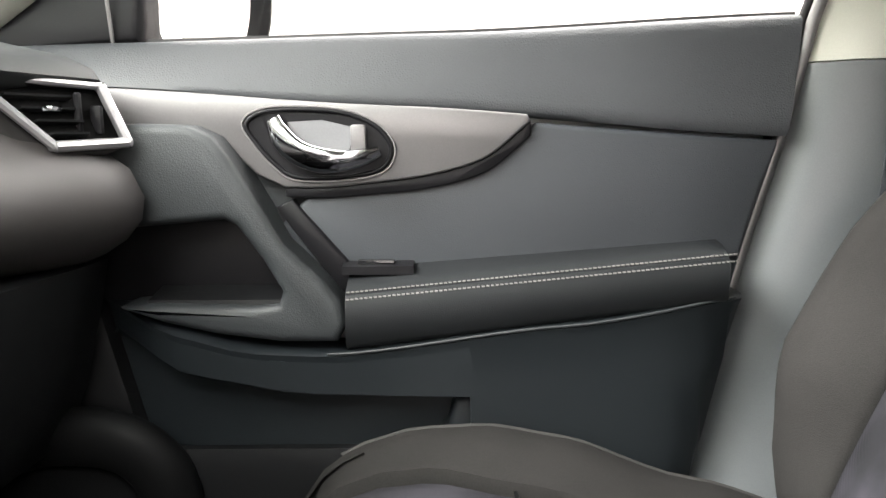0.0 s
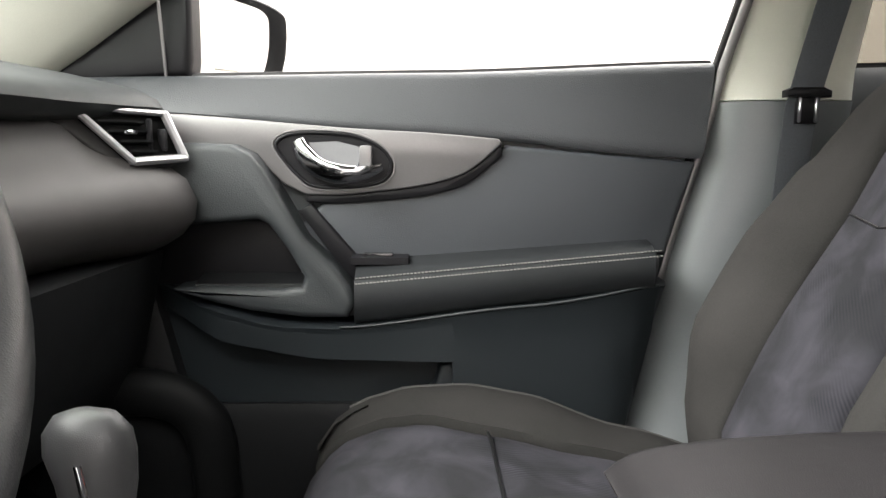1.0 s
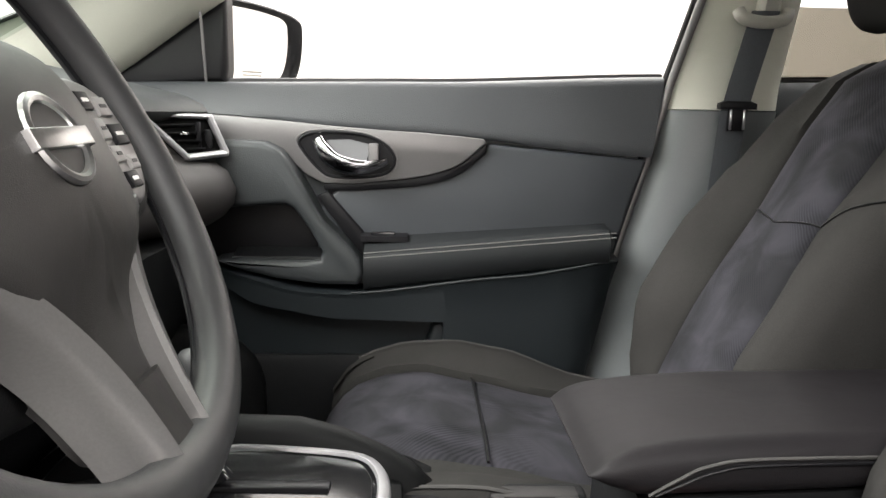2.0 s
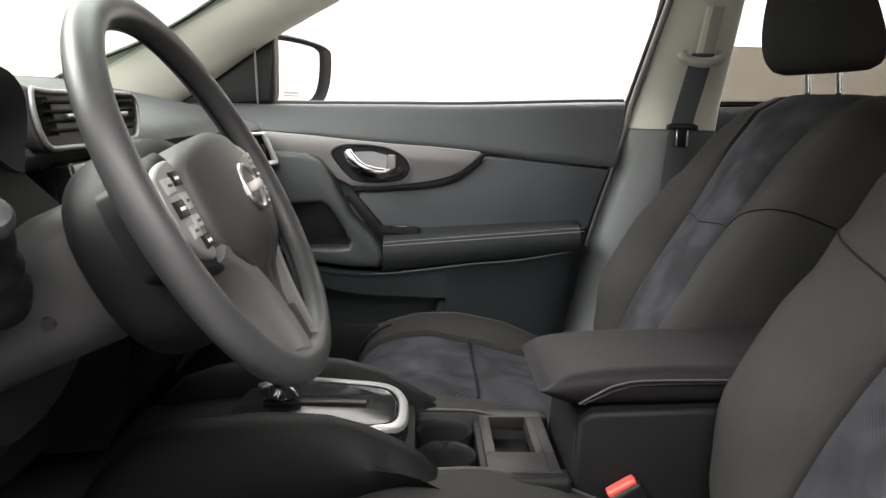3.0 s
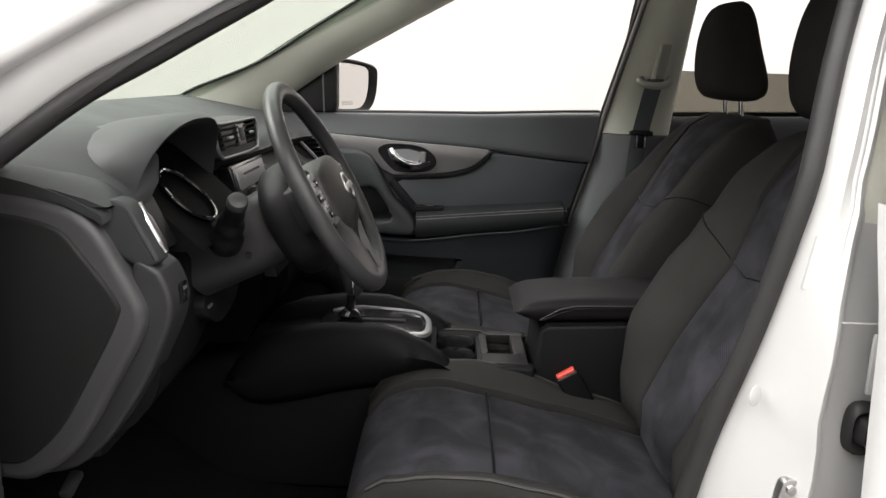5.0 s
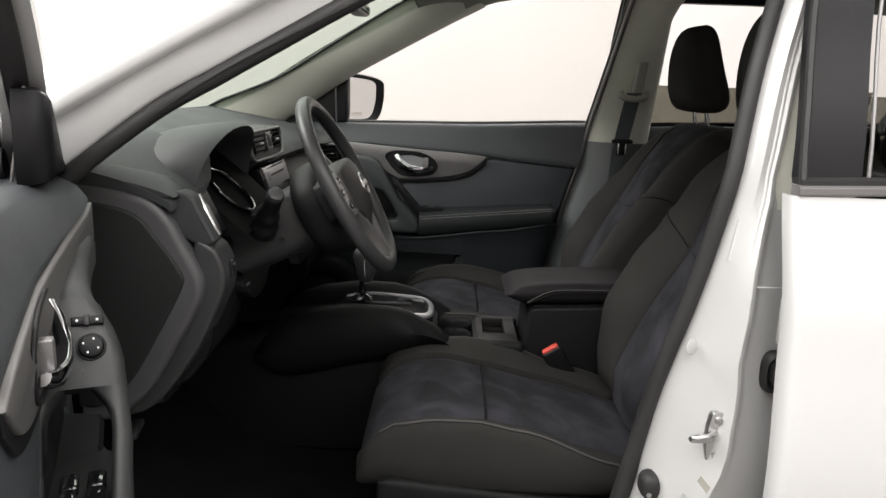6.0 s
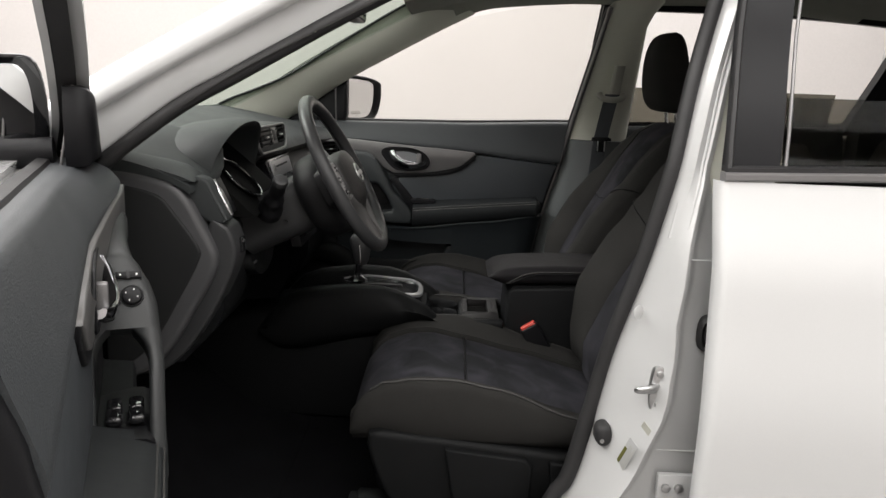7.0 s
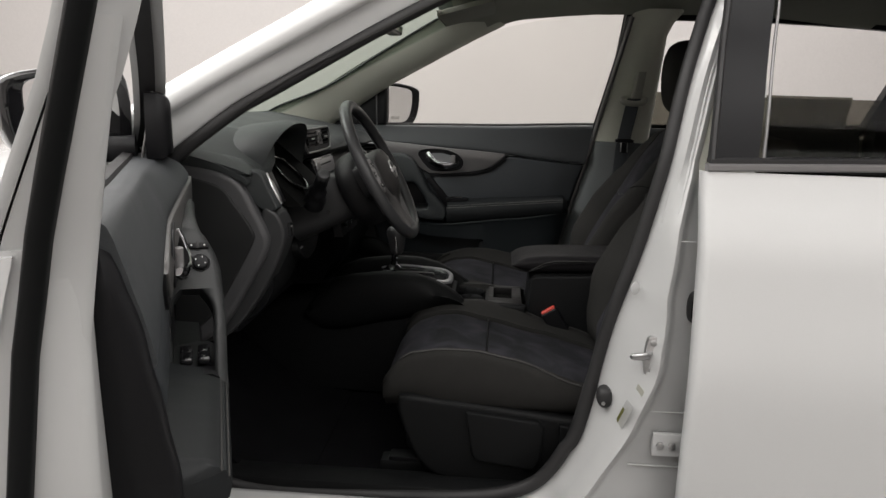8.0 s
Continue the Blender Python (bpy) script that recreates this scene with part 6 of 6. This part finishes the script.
column = thing("steering_column", "black plastic steering column cover with stalks", "steering column", WC - WN * 0.25)
rings = []
for n, w, h0, h1 in ((-0.084, 0.075, -0.062, 0.040), (-0.09, 0.085, -0.072, 0.050), (-0.13, 0.092, -0.074, 0.052), (-0.19, 0.092, -0.070, 0.045), (-0.26, 0.090, -0.066, 0.040)):
    rings.append([wp(a, b, n) for a, b in rrect(-w, w, h0, h1, (0.05, 0.05, 0.025, 0.025))])
part("column_cover", loft(rings), M_COLUMN, column, "black grained column cover", 50)
part("cover_screw", disc(wp(-0.091, -0.030, -0.15), (0, -1, -0.3), 0.006, 0.004, 14), M_RUBBER, column)
for sd in (-1, 1):
    root = Vector((-0.332, WC.y + sd * 0.110, 0.962))
    tip = Vector((-0.291, WC.y + sd * 0.180, 1.040))
    e = (tip - root).normalized()
    st = part("stalk", tube([root, root.lerp(tip, 0.35), root.lerp(tip, 0.70), tip], [0.026, 0.021, 0.0160, 0.0150], 18, 5), M_BLACK, column, "black tapered control stalk", 60)
    part("stalk_tip", disc(tip - e * 0.004, e, 0.0158, 0.014, 24, 0.007), M_COLUMN, st, "grey stalk end cap")

# ---- centre console ----
con = thing("centre_console", "black centre console with padded lid", "console", (0.0, 0.0, 0.335))
rings = []
for x in [-0.64, -0.55, -0.48] + list(np.linspace(-0.42, -0.01, 14)) + [0.0, 0.012, 0.08, 0.22]:
    w = lerp([(-0.64, 0.105), (-0.42, 0.108), (-0.2, 0.112), (0.0, 0.112), (0.22, 0.110)], x)
    zt = lerp([(-0.64, 0.600), (-0.42, 0.640), (-0.30, 0.660), (-0.18, 0.678), (-0.05, 0.670), (0.0, 0.648), (0.012, 0.570), (0.08, 0.560), (0.22, 0.560)], x)
    rings.append([Vector((x, a, b)) for a, b in rrect(-w - 0.01, w + 0.01, 0.34, zt, (0.01, 0.01, 0.035, 0.035), 6)])
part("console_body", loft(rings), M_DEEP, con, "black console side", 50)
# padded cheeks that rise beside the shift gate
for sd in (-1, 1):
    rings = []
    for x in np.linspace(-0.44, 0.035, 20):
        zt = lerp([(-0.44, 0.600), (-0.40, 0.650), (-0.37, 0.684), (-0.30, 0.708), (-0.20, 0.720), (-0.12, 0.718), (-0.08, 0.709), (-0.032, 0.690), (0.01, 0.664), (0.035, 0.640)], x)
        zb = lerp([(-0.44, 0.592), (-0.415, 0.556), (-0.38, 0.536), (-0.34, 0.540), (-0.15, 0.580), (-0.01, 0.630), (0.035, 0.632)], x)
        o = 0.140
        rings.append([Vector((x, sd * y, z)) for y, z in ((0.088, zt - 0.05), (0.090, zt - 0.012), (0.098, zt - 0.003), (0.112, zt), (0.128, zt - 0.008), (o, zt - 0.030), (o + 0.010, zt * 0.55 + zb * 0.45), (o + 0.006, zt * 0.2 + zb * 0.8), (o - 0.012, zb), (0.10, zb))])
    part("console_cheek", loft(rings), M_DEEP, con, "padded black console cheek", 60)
# shift gate
zg = 0.692
gate = [(q.x, q.y) for q in cr([(-0.26, -0.065, 0), (-0.23, -0.092, 0), (-0.12, -0.097, 0), (-0.04, -0.085, 0), (-0.015, -0.055, 0), (-0.010, -0.005, 0), (-0.015, 0.045, 0), (-0.04, 0.075, 0), (-0.12, 0.085, 0), (-0.23, 0.080, 0), (-0.26, 0.055, 0)], 4, True)]
zf = lambda a: lerp([(-0.30, 0.668), (-0.18, 0.686), (-0.05, 0.680), (0.02, 0.664)], a)
g = part("shift_surround", prism(gate, lambda a, b, d: Vector((a, b, zf(a) + d)), -0.03, 0.007, 0.004, 3), M_GLOSS, con, "glossy black shift surround", 60)
rings = []
for i, (a, b) in enumerate(gate[7:38]):
    c = Vector((-0.135, -0.004))
    k = min(1.0, i / 5, (30 - i) / 5)
    pts = [(c.x + (a - c.x) * q, c.y + (b - c.y) * q, d) for q, d in ((1.005, 0.004), (1.0, 0.009), (0.985 - 0.0, 0.011), (1.0 - 0.095 * max(0.15, k), 0.0115), (0.985 - 0.095 * max(0.15, k), 0.008), (0.95, 0.003))]
    rings.append([Vector((p0, p1, zf(p0) + d)) for p0, p1, d in pts])
part("silver_band", loft(rings), M_SILVER, g, "satin silver band round the gate", 50)
gi = [(-0.135 + (a + 0.135) * 0.86, -0.004 + (b + 0.004) * 0.84) for a, b in gate]
part("shift_plate", prism(gi, lambda a, b, d: Vector((a, b, zf(a) + d)), -0.03, 0.0085, 0.003, 2), M_PLATE, g, "glossy black shift plate", 60)
part("shift_slot", prism([(-0.22, -0.008), (-0.07, -0.008), (-0.07, 0.008), (-0.22, 0.008)], lambda a, b, d: Vector((a, b, zf(a) + d)), 0.004, 0.0125, 0.002), M_BLACK, g)
sh = part("shift_stem", tube([(-0.195, 0.0, 0.695), (-0.190, 0.0, 0.76)], 0.010, 12), M_GLOSS, con, "glossy black shift stem")
part("shift_collar", tube([(-0.194, 0.0, 0.715), (-0.193, 0.0, 0.724)], 0.0115, 14), M_CHROME, sh, "chrome collar")
part("shift_boot", loft([[Vector((-0.194 + r * math.cos(t), r * 0.8 * math.sin(t), z)) for t in (2 * math.pi * j / 16 for j in range(16))] for r, z in ((0.028, 0.702), (0.022, 0.709), (0.012, 0.716))]), M_GLOSS, sh)
part("shift_knob", loft([[Vector((-0.186 + dx0 + r * 1.35 * math.cos(t), r * math.sin(t), z)) for t in (2 * math.pi * j / 18 for j in range(18))] for r, z, dx0 in ((0.011, 0.748, 0), (0.016, 0.760, 0), (0.0190, 0.785, 0.000), (0.0215, 0.806, -0.003), (0.0205, 0.820, -0.004), (0.015, 0.830, -0.005), (0.006, 0.834, -0.006))]), M_RIM, sh, "black leather shift knob", 60)
part("knob_strip", tube([(-0.186, -0.0155, 0.756), (-0.186, -0.0185, 0.785), (-0.188, -0.0205, 0.806)], 0.0032, 8, 4), M_CHROME, sh, "chrome strip of the knob", 60)
# cup holders and tray, open wells between low rails
for y0, y1 in ((-0.118, -0.082), (0.082, 0.118)):
    part("deck_rail", box((0.105, (y0 + y1) / 2, 0.586), (0.215, y1 - y0, 0.096), 0.010, 3), M_HARD, con)
part("deck_bridge", box((0.100, 0, 0.586), (0.018, 0.17, 0.090), 0.004, 2), M_HARD, con)
part("well_floor", box((0.10, 0, 0.560), (0.20, 0.17, 0.02), 0.003), M_BLACK, con)
for sd in (-1, 1):
    part("cup_holder", loft([[Vector((0.045 + r * math.cos(t), sd * 0.041 + r * math.sin(t), z)) for t in (2 * math.pi * j / 24 for j in range(24))] for r, z in ((0.034, 0.572), (0.038, 0.618), (0.040, 0.628), (0.0425, 0.631), (0.0435, 0.627), (0.041, 0.572))], True, False), M_HARD, con, "round cup holder", 60)
part("tray_plate", prism(rrect(0.100, 0.200, -0.106, 0.106, (0.012, 0.012, 0.012, 0.012)), lambda a, b, d: Vector((a, b, 0.588 + d)), 0.0, 0.006, 0.003, 2), M_HARD, con, "dark tray plate", 50)
for c, d3 in (((0.150, -0.073, 0.626), (0.100, 0.060, 0.022)), ((0.150, 0.090, 0.626), (0.100, 0.026, 0.022)), ((0.108, 0.017, 0.626), (0.016, 0.122, 0.022)), ((0.186, 0.017, 0.626), (0.028, 0.122, 0.022))):
    part("tray_frame", box(c, d3, 0.003, 2), M_TRAY, con, "square tray frame")
for gx in (0.104, 0.184):
    part("tray_groove", box((gx, -0.012, 0.6372), (0.0016, 0.17, 0.0012)), M_BLACK, con)
part("tray_well", box((0.145, 0.017, 0.597), (0.060, 0.125, 0.004)), M_DEEP, con, "dark tray floor")

# storage box and padded lid
part("storage_box", prism([(0.205, 0.34), (0.215, 0.60), (0.220, 0.712), (0.236, 0.727), (0.60, 0.743), (0.62, 0.34)], lambda a, b, d: Vector((a, d, b)), -0.093, 0.093, 0.0), M_HARD, con, "black storage box", 40)
part("box_side", prism([(0.205, 0.36), (0.214, 0.60), (0.220, 0.708), (0.236, 0.722), (0.60, 0.737), (0.62, 0.36)], lambda a, b, d: Vector((a, d, b)), -0.08, -0.099, 0.010, 3), M_HARD, con, "", 50)
rings = []
for t in [0.0, 0.003, 0.008, 0.016, 0.028, 0.042, 0.058, 0.075] + list(np.linspace(0.10, 1, 18)):
    x = 0.165 + 0.44 * t
    e = math.sqrt(max(0.04, 1 - (1 - min(1, t / 0.075)) ** 2))
    zt = lerp([(0, 0.752), (0.04, 0.763), (0.10, 0.772), (0.2, 0.779), (0.4, 0.784), (1, 0.787)], t)
    zb = lerp([(0, 0.744), (0.05, 0.737), (0.11, 0.729), (0.3, 0.732), (1, 0.745)], t)
    mid = zt * 0.55 + zb * 0.45
    ring = [Vector((x, a * (0.88 + 0.12 * e), mid + (b - mid) * e)) for a, b in rrect(-0.102, 0.102, zb, zt - 0.0, (0.018, 0.018, 0.028, 0.028), 6)]
    rings.append(ring)
lid = part("padded_lid", loft(rings), leather("lid_vinyl", (0.0105, 0.0097, 0.0105), 0.50, cell=500, bump=0.35, spec=0.10), con, "padded black lid with curved seam", 60)
for k in (0.0, 0.0055):
    part("lid_seam", tube([(0.222 - k, -0.1030, 0.735), (0.245 - k, -0.1035, 0.746 + k * 0.6), (0.275 - k, -0.1035, 0.758 + k), (0.33, -0.1035, 0.7645 + k), (0.58, -0.1035, 0.768 + k)], 0.0016, 6, 6), M_PIPE if k else M_BLACK, lid, "curved stitched seam", 60)

# wheel-arch flange in the passenger footwell
part("footwell_flange", tube([(-0.56, 0.610, 0.600), (-0.46, 0.605, 0.638), (-0.40, 0.603, 0.645), (-0.353, 0.603, 0.640), (-0.315, 0.606, 0.618), (-0.292, 0.610, 0.575), (-0.284, 0.615, 0.48)], 0.024, 14, 6, flat=1.5), M_DEEP, dash, "moulded footwell flange", 60)

# ---- belts ----
belt = thing("seat_belt", "charcoal seat belt hanging at the middle pillar", "seat belt", (0.60, 0.60, 1.30))
part("guide_slide", loft([[Vector((x, y + dyy, z)) for x, dyy in ((0.585 + k, 0.012), (0.585 + k, -0.006), (0.592 + k, -0.012), (0.613 + k, -0.012), (0.62 + k, -0.006), (0.62 + k, 0.012))] for z, y, k in ((1.215, 0.606, 0.0), (1.26, 0.600, 0.004), (1.31, 0.590, 0.008), (1.33, 0.586, 0.010))]), M_GREIGE, belt, "greige height slide")
part("guide_loop", tube([(0.552, 0.598, 1.236), (0.560, 0.590, 1.222), (0.595, 0.586, 1.216), (0.628, 0.590, 1.222), (0.637, 0.598, 1.236)], 0.011, 10, 5), M_GREIGE, belt, "greige guide loop", 60)
part("webbing", sheet([[(0.571 + k, y, z), (0.595 + k, y - 0.002, z), (0.619 + k, y, z)] for z, y, k in ((1.235, 0.588, 0.0), (1.20, 0.596, -0.006), (1.12, 0.618, -0.016), (1.06, 0.636, -0.022), (0.90, 0.645, -0.03), (0.60, 0.648, -0.03), (0.40, 0.65, -0.03))], (0, 0.0015, 0)), M_WEB, belt, "dark woven webbing")
tg = part("tongue", prism([(0.545, 1.073), (0.612, 1.073), (0.612, 1.083), (0.60, 1.088), (0.557, 1.088), (0.545, 1.083)], lambda a, b, d: Vector((a, d, b)), 0.640, 0.624, 0.004), M_BLACK, belt, "black belt tongue")
part("tongue_plate", prism([(0.562, 1.035), (0.594, 1.035), (0.594, 1.074), (0.562, 1.074)], lambda a, b, d: Vector((a, d, b)), 0.634, 0.630, 0.001), M_BLACK, tg, "black tongue plate")
for tx in (0.566, 0.590):
    part("tongue_edge", box((tx, 0.627, 1.055), (0.004, 0.006, 0.036), 0.0015, 1), M_STEEL, tg)
for (bx, by, bz, lab) in ((0.279, -0.118, 0.622, "seat belt buckle with red button, upright beside the console"),):
    bk = thing("belt_buckle", lab, "seat belt", (bx, by, bz - 0.1))
    mm = pose(bx, by, bz, 0, -32, 0)
    part("buckle_body", box((0, 0, -0.045), (0.050, 0.026, 0.095), 0.006, 3), M_BLACK, bk, m=mm)
    part("buckle_button", box((0, 0, 0.004), (0.042, 0.018, 0.010), 0.004, 3), M_RED, bk, "red release button", m=mm)
    part("buckle_stem", box((0.01, 0, -0.15), (0.03, 0.012, 0.14), 0.004), M_BLACK, bk, m=mm)

# ---- mirrors ----
def door_mirror(s, m, lab):
    d = thing("door_mirror", lab, "mirror", m @ Vector((-0.42, s * 0.80, 1.10)), group="door mirrors")
    rings = []
    shape = [(-0.118, -0.078), (-0.04, -0.090), (0.040, -0.086), (0.078, -0.066), (0.098, -0.020), (0.103, 0.035), (0.094, 0.062), (0.040, 0.078), (-0.07, 0.088), (-0.118, 0.078), (-0.132, 0.0)]
    sh = [(q.x, q.y) for q in cr([(a, b, 0) for a, b in shape], 4, True)]
    B = Vector((0, 0, 1))
    A = Vector((0.60, s * 0.80, 0)) if s > 0 else Vector((0.52, s * 0.854, 0))
    Nn = Vector((A.y * s, -s * A.x, 0))
    C = Vector((-0.302, 0.92, 1.183)) if s > 0 else Vector((-0.402, -0.848, 1.180))
    for n, k in ((-0.13, 0.35), (-0.115, 0.62), (-0.08, 0.86), (-0.03, 0.98), (0.0, 1.0), (0.010, 0.975), (0.012, 0.93), (0.002, 0.80)):
        rings.append([C + A * a * k + B * b * k + Nn * n for a, b in sh])
    part("mirror_shell", loft(rings), M_BLACK if s > 0 else M_GLOSS, d, "black mirror shell", 60, m)
    part("mirror_pane", prism([(a * 0.80 - 0.020, b * 0.86 + 0.002) for a, b in sh], lambda a, b, dd: C + A * a + B * b + Nn * dd, -0.004, 0.0035), M_MIRROR, d, "mirror glass", 40, m)
    if s > 0:
        for i in range(2):
            part("etched_line", prism([(-0.062, -0.050 - 0.007 * i), (-0.012, -0.050 - 0.007 * i), (-0.012, -0.053 - 0.007 * i), (-0.062, -0.053 - 0.007 * i)], lambda a, b, dd: C + A * a + B * b + Nn * dd, 0.0035, 0.0039), M_GREIGE, d, "", 40, m)
    part("mirror_foot", tube([C + Vector((-0.05, 0, -0.05)) - A * 0.06, Vector((-0.37, s * 0.80, 1.12)) if s > 0 else C + Vector((-0.02, 0.05, -0.066)), Vector((-0.38, s * 0.76, 1.12)) if s > 0 else Vector((-0.42, -0.725, 1.118))], 0.026, 10), M_BLACK, d, "", 60, m)
    return d


door_mirror(1, Matrix.Identity(4), "passenger door mirror with black shell and clear glass")
door_mirror(-1, door_m, "driver's door mirror in glossy black beside the open door")


# ---- rear-view mirror and sun visors ----
rv = thing("rear_view_mirror", "black rear-view mirror at the top of the windscreen", "mirror", (-0.20, 0, 1.47))
part("mirror_shell", prism([(q.x, q.y) for q in cr([(-0.120, -0.020, 0), (-0.112, 0.026, 0), (-0.06, 0.034, 0), (0.06, 0.034, 0), (0.112, 0.026, 0), (0.120, -0.020, 0), (0.10, -0.034, 0), (-0.10, -0.034, 0)], 4, True)], lambda a, b, d: Vector((-0.20 + d, a, 1.435 + b)), -0.028, 0.004, 0.008, 3), M_BLACK, rv, "black mirror shell", 60)
part("mirror_pane", prism([(-0.108, -0.026), (0.108, -0.026), (0.104, 0.024), (-0.104, 0.024)], lambda a, b, d: Vector((-0.20 + d, a, 1.435 + b)), 0.002, 0.006, 0.001), M_MIRROR, rv, "mirror glass")
part("mirror_stem", tube([(-0.225, 0, 1.45), (-0.235, 0, 1.50), (-0.24, 0, 1.53)], 0.011, 10, 3), M_BLACK, rv)
for vy, lab in ((-0.33, "greige sun visor over the driver's side, folded up"), (0.33, "greige sun visor over the passenger side, folded up")):
    sv = thing("sun_visor", lab, "sun visor", (0.0, vy, 1.50), group="sun visors")
    part("visor_board", prism([(q.x, q.y) for q in cr([(-0.09, -0.17, 0), (-0.08, -0.19, 0), (0.06, -0.19, 0), (0.08, -0.17, 0), (0.08, 0.16, 0), (0.06, 0.18, 0), (-0.08, 0.18, 0), (-0.09, 0.16, 0)], 3, True)], lambda a, b, d: Vector((0.0 + a, vy + b, 1.498 + 0.28 * a + d)), -0.008, 0.008, 0.005, 3), M_HEADLINER, sv, "", 60)
    part("visor_arm", tube([(-0.085, vy + 0.16, 1.478), (-0.085, vy - 0.20, 1.478)], 0.005, 8), M_GREIGE, sv)


# ---- details of the driver's doorway ----
striker = part("striker_plate", prism([(q.x, q.y) for q in cr([(0.423, 0.700, 0), (0.434, 0.695, 0), (0.445, 0.702, 0), (0.449, 0.735, 0), (0.446, 0.770, 0), (0.436, 0.777, 0), (0.426, 0.770, 0), (0.421, 0.735, 0)], 3, True)], lambda a, b, d: Vector((a, d, b)), -0.778, -0.796, 0.002), M_STEEL, car, "zinc door striker plate")
part("striker_loop", tube([(0.436, -0.790, 0.742), (0.425, -0.805, 0.742), (0.405, -0.812, 0.742), (0.396, -0.808, 0.738), (0.400, -0.802, 0.734), (0.420, -0.798, 0.733), (0.436, -0.788, 0.733)], 0.0055, 8, 3), M_STEEL, striker, "steel striker loop", 60)
for bz in (0.708, 0.764):
    part("screw", disc((0.436, -0.795, bz), (0, -1, 0), 0.006, 0.005, 12, 0.001), M_STEEL, striker)
part("bump_stop", loft([[Vector((0.356 + 0.0155 * k * math.cos(t), -0.735 - n, 0.626 + 0.022 * k * math.copysign(abs(math.sin(t)) ** 0.7, math.sin(t)))) for t in (2 * math.pi * j / 20 for j in range(20))] for n, k in ((0, 1.0), (0.015, 1.0), (0.026, 0.9), (0.030, 0.6))]), M_RUBBER, car, "black rubber bump stop", 60)
part("body_plug", disc((0.400, -0.748, 0.862), (0.62, -0.8, 0.05), 0.013, 0.0012, 24, 0.0008), M_JAMB, car, "white body plug")
part("grommet", loft([[Vector((0.522 + 0.021 * k * math.copysign(abs(math.cos(t)) ** 0.7, math.cos(t)), -0.765 - n, 0.834 + 0.034 * k * math.copysign(abs(math.sin(t)) ** 0.7, math.sin(t)))) for t in (2 * math.pi * j / 20 for j in range(20))] for n, k in ((0, 1.0), (0.012, 0.95), (0.016, 0.75), (0.010, 0.55), (0.030, 0.40))]), M_RUBBER, car, "black cable grommet", 60)
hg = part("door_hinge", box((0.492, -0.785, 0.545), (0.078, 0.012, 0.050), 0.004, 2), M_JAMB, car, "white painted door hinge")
for hx in (0.468, 0.492):
    part("hinge_bolt", disc((hx, -0.791, 0.545), (0, -1, 0), 0.0085, 0.007, 6, 0.001), M_STEEL, hg)
hg = part("door_hinge", box((0.532, -0.782, 0.920), (0.040, 0.008, 0.076), 0.005, 2), M_JAMB, car, "white painted door hinge")
for dz in (-0.024, 0.022):
    part("hinge_bolt", disc((0.534, -0.786, 0.920 + dz), (0, -1, 0), 0.0095, 0.006, 6, 0.001), M_JAMB, hg)
for cx, cz, cw in ((0.492, 0.610, 0.090), (0.470, 0.490, 0.120)):
    part("jamb_crease", box((cx, -0.774, cz), (cw, 0.004, 0.003), 0.0012), M_JAMB, car)
part("bump_pin", disc((0.352, -0.764, 0.618), (0, -1, 0), 0.004, 0.003, 12), M_STEEL, car)
# certification label: unreadable, plain bars
lab_m = pose(0.3885, -0.796, 0.604, 0, 0, -62) @ pose(0, 0, 0, 90, 0, 0) @ pose(0, 0, 0, 0, 0, 63)
lb = part("jamb_label", box((0, 0, 0), (0.086, 0.024, 0.0006)), M_JAMB, car, "white certification label with dark bars", m=lab_m)
part("label_bar", box((-0.010, 0.008, 0.0006), (0.056, 0.007, 0.0006)), M_YELLOW, lb, m=lab_m)
for i in range(4):
    part("label_bar", box((-0.004 + 0.003 * (i % 2), 0.001 - 0.0035 * i, 0.0006), (0.072 - 0.010 * (i % 3), 0.0009, 0.0004)), M_GREIGE, lb, m=lab_m)
part("label_dot", disc((-0.046, 0.008, 0.0), (0, 0, 1), 0.005, 0.001, 14), M_INK, lb, m=lab_m)
part("label_bar", box((0.088, -0.006, 0.0), (0.014, 0.022, 0.0008)), M_GREIGE, lb, m=lab_m)
part("jamb_seam", box((0.503, -0.774, 0.967), (0.075, 0.003, 0.002), 0.0008), M_JAMB, car)
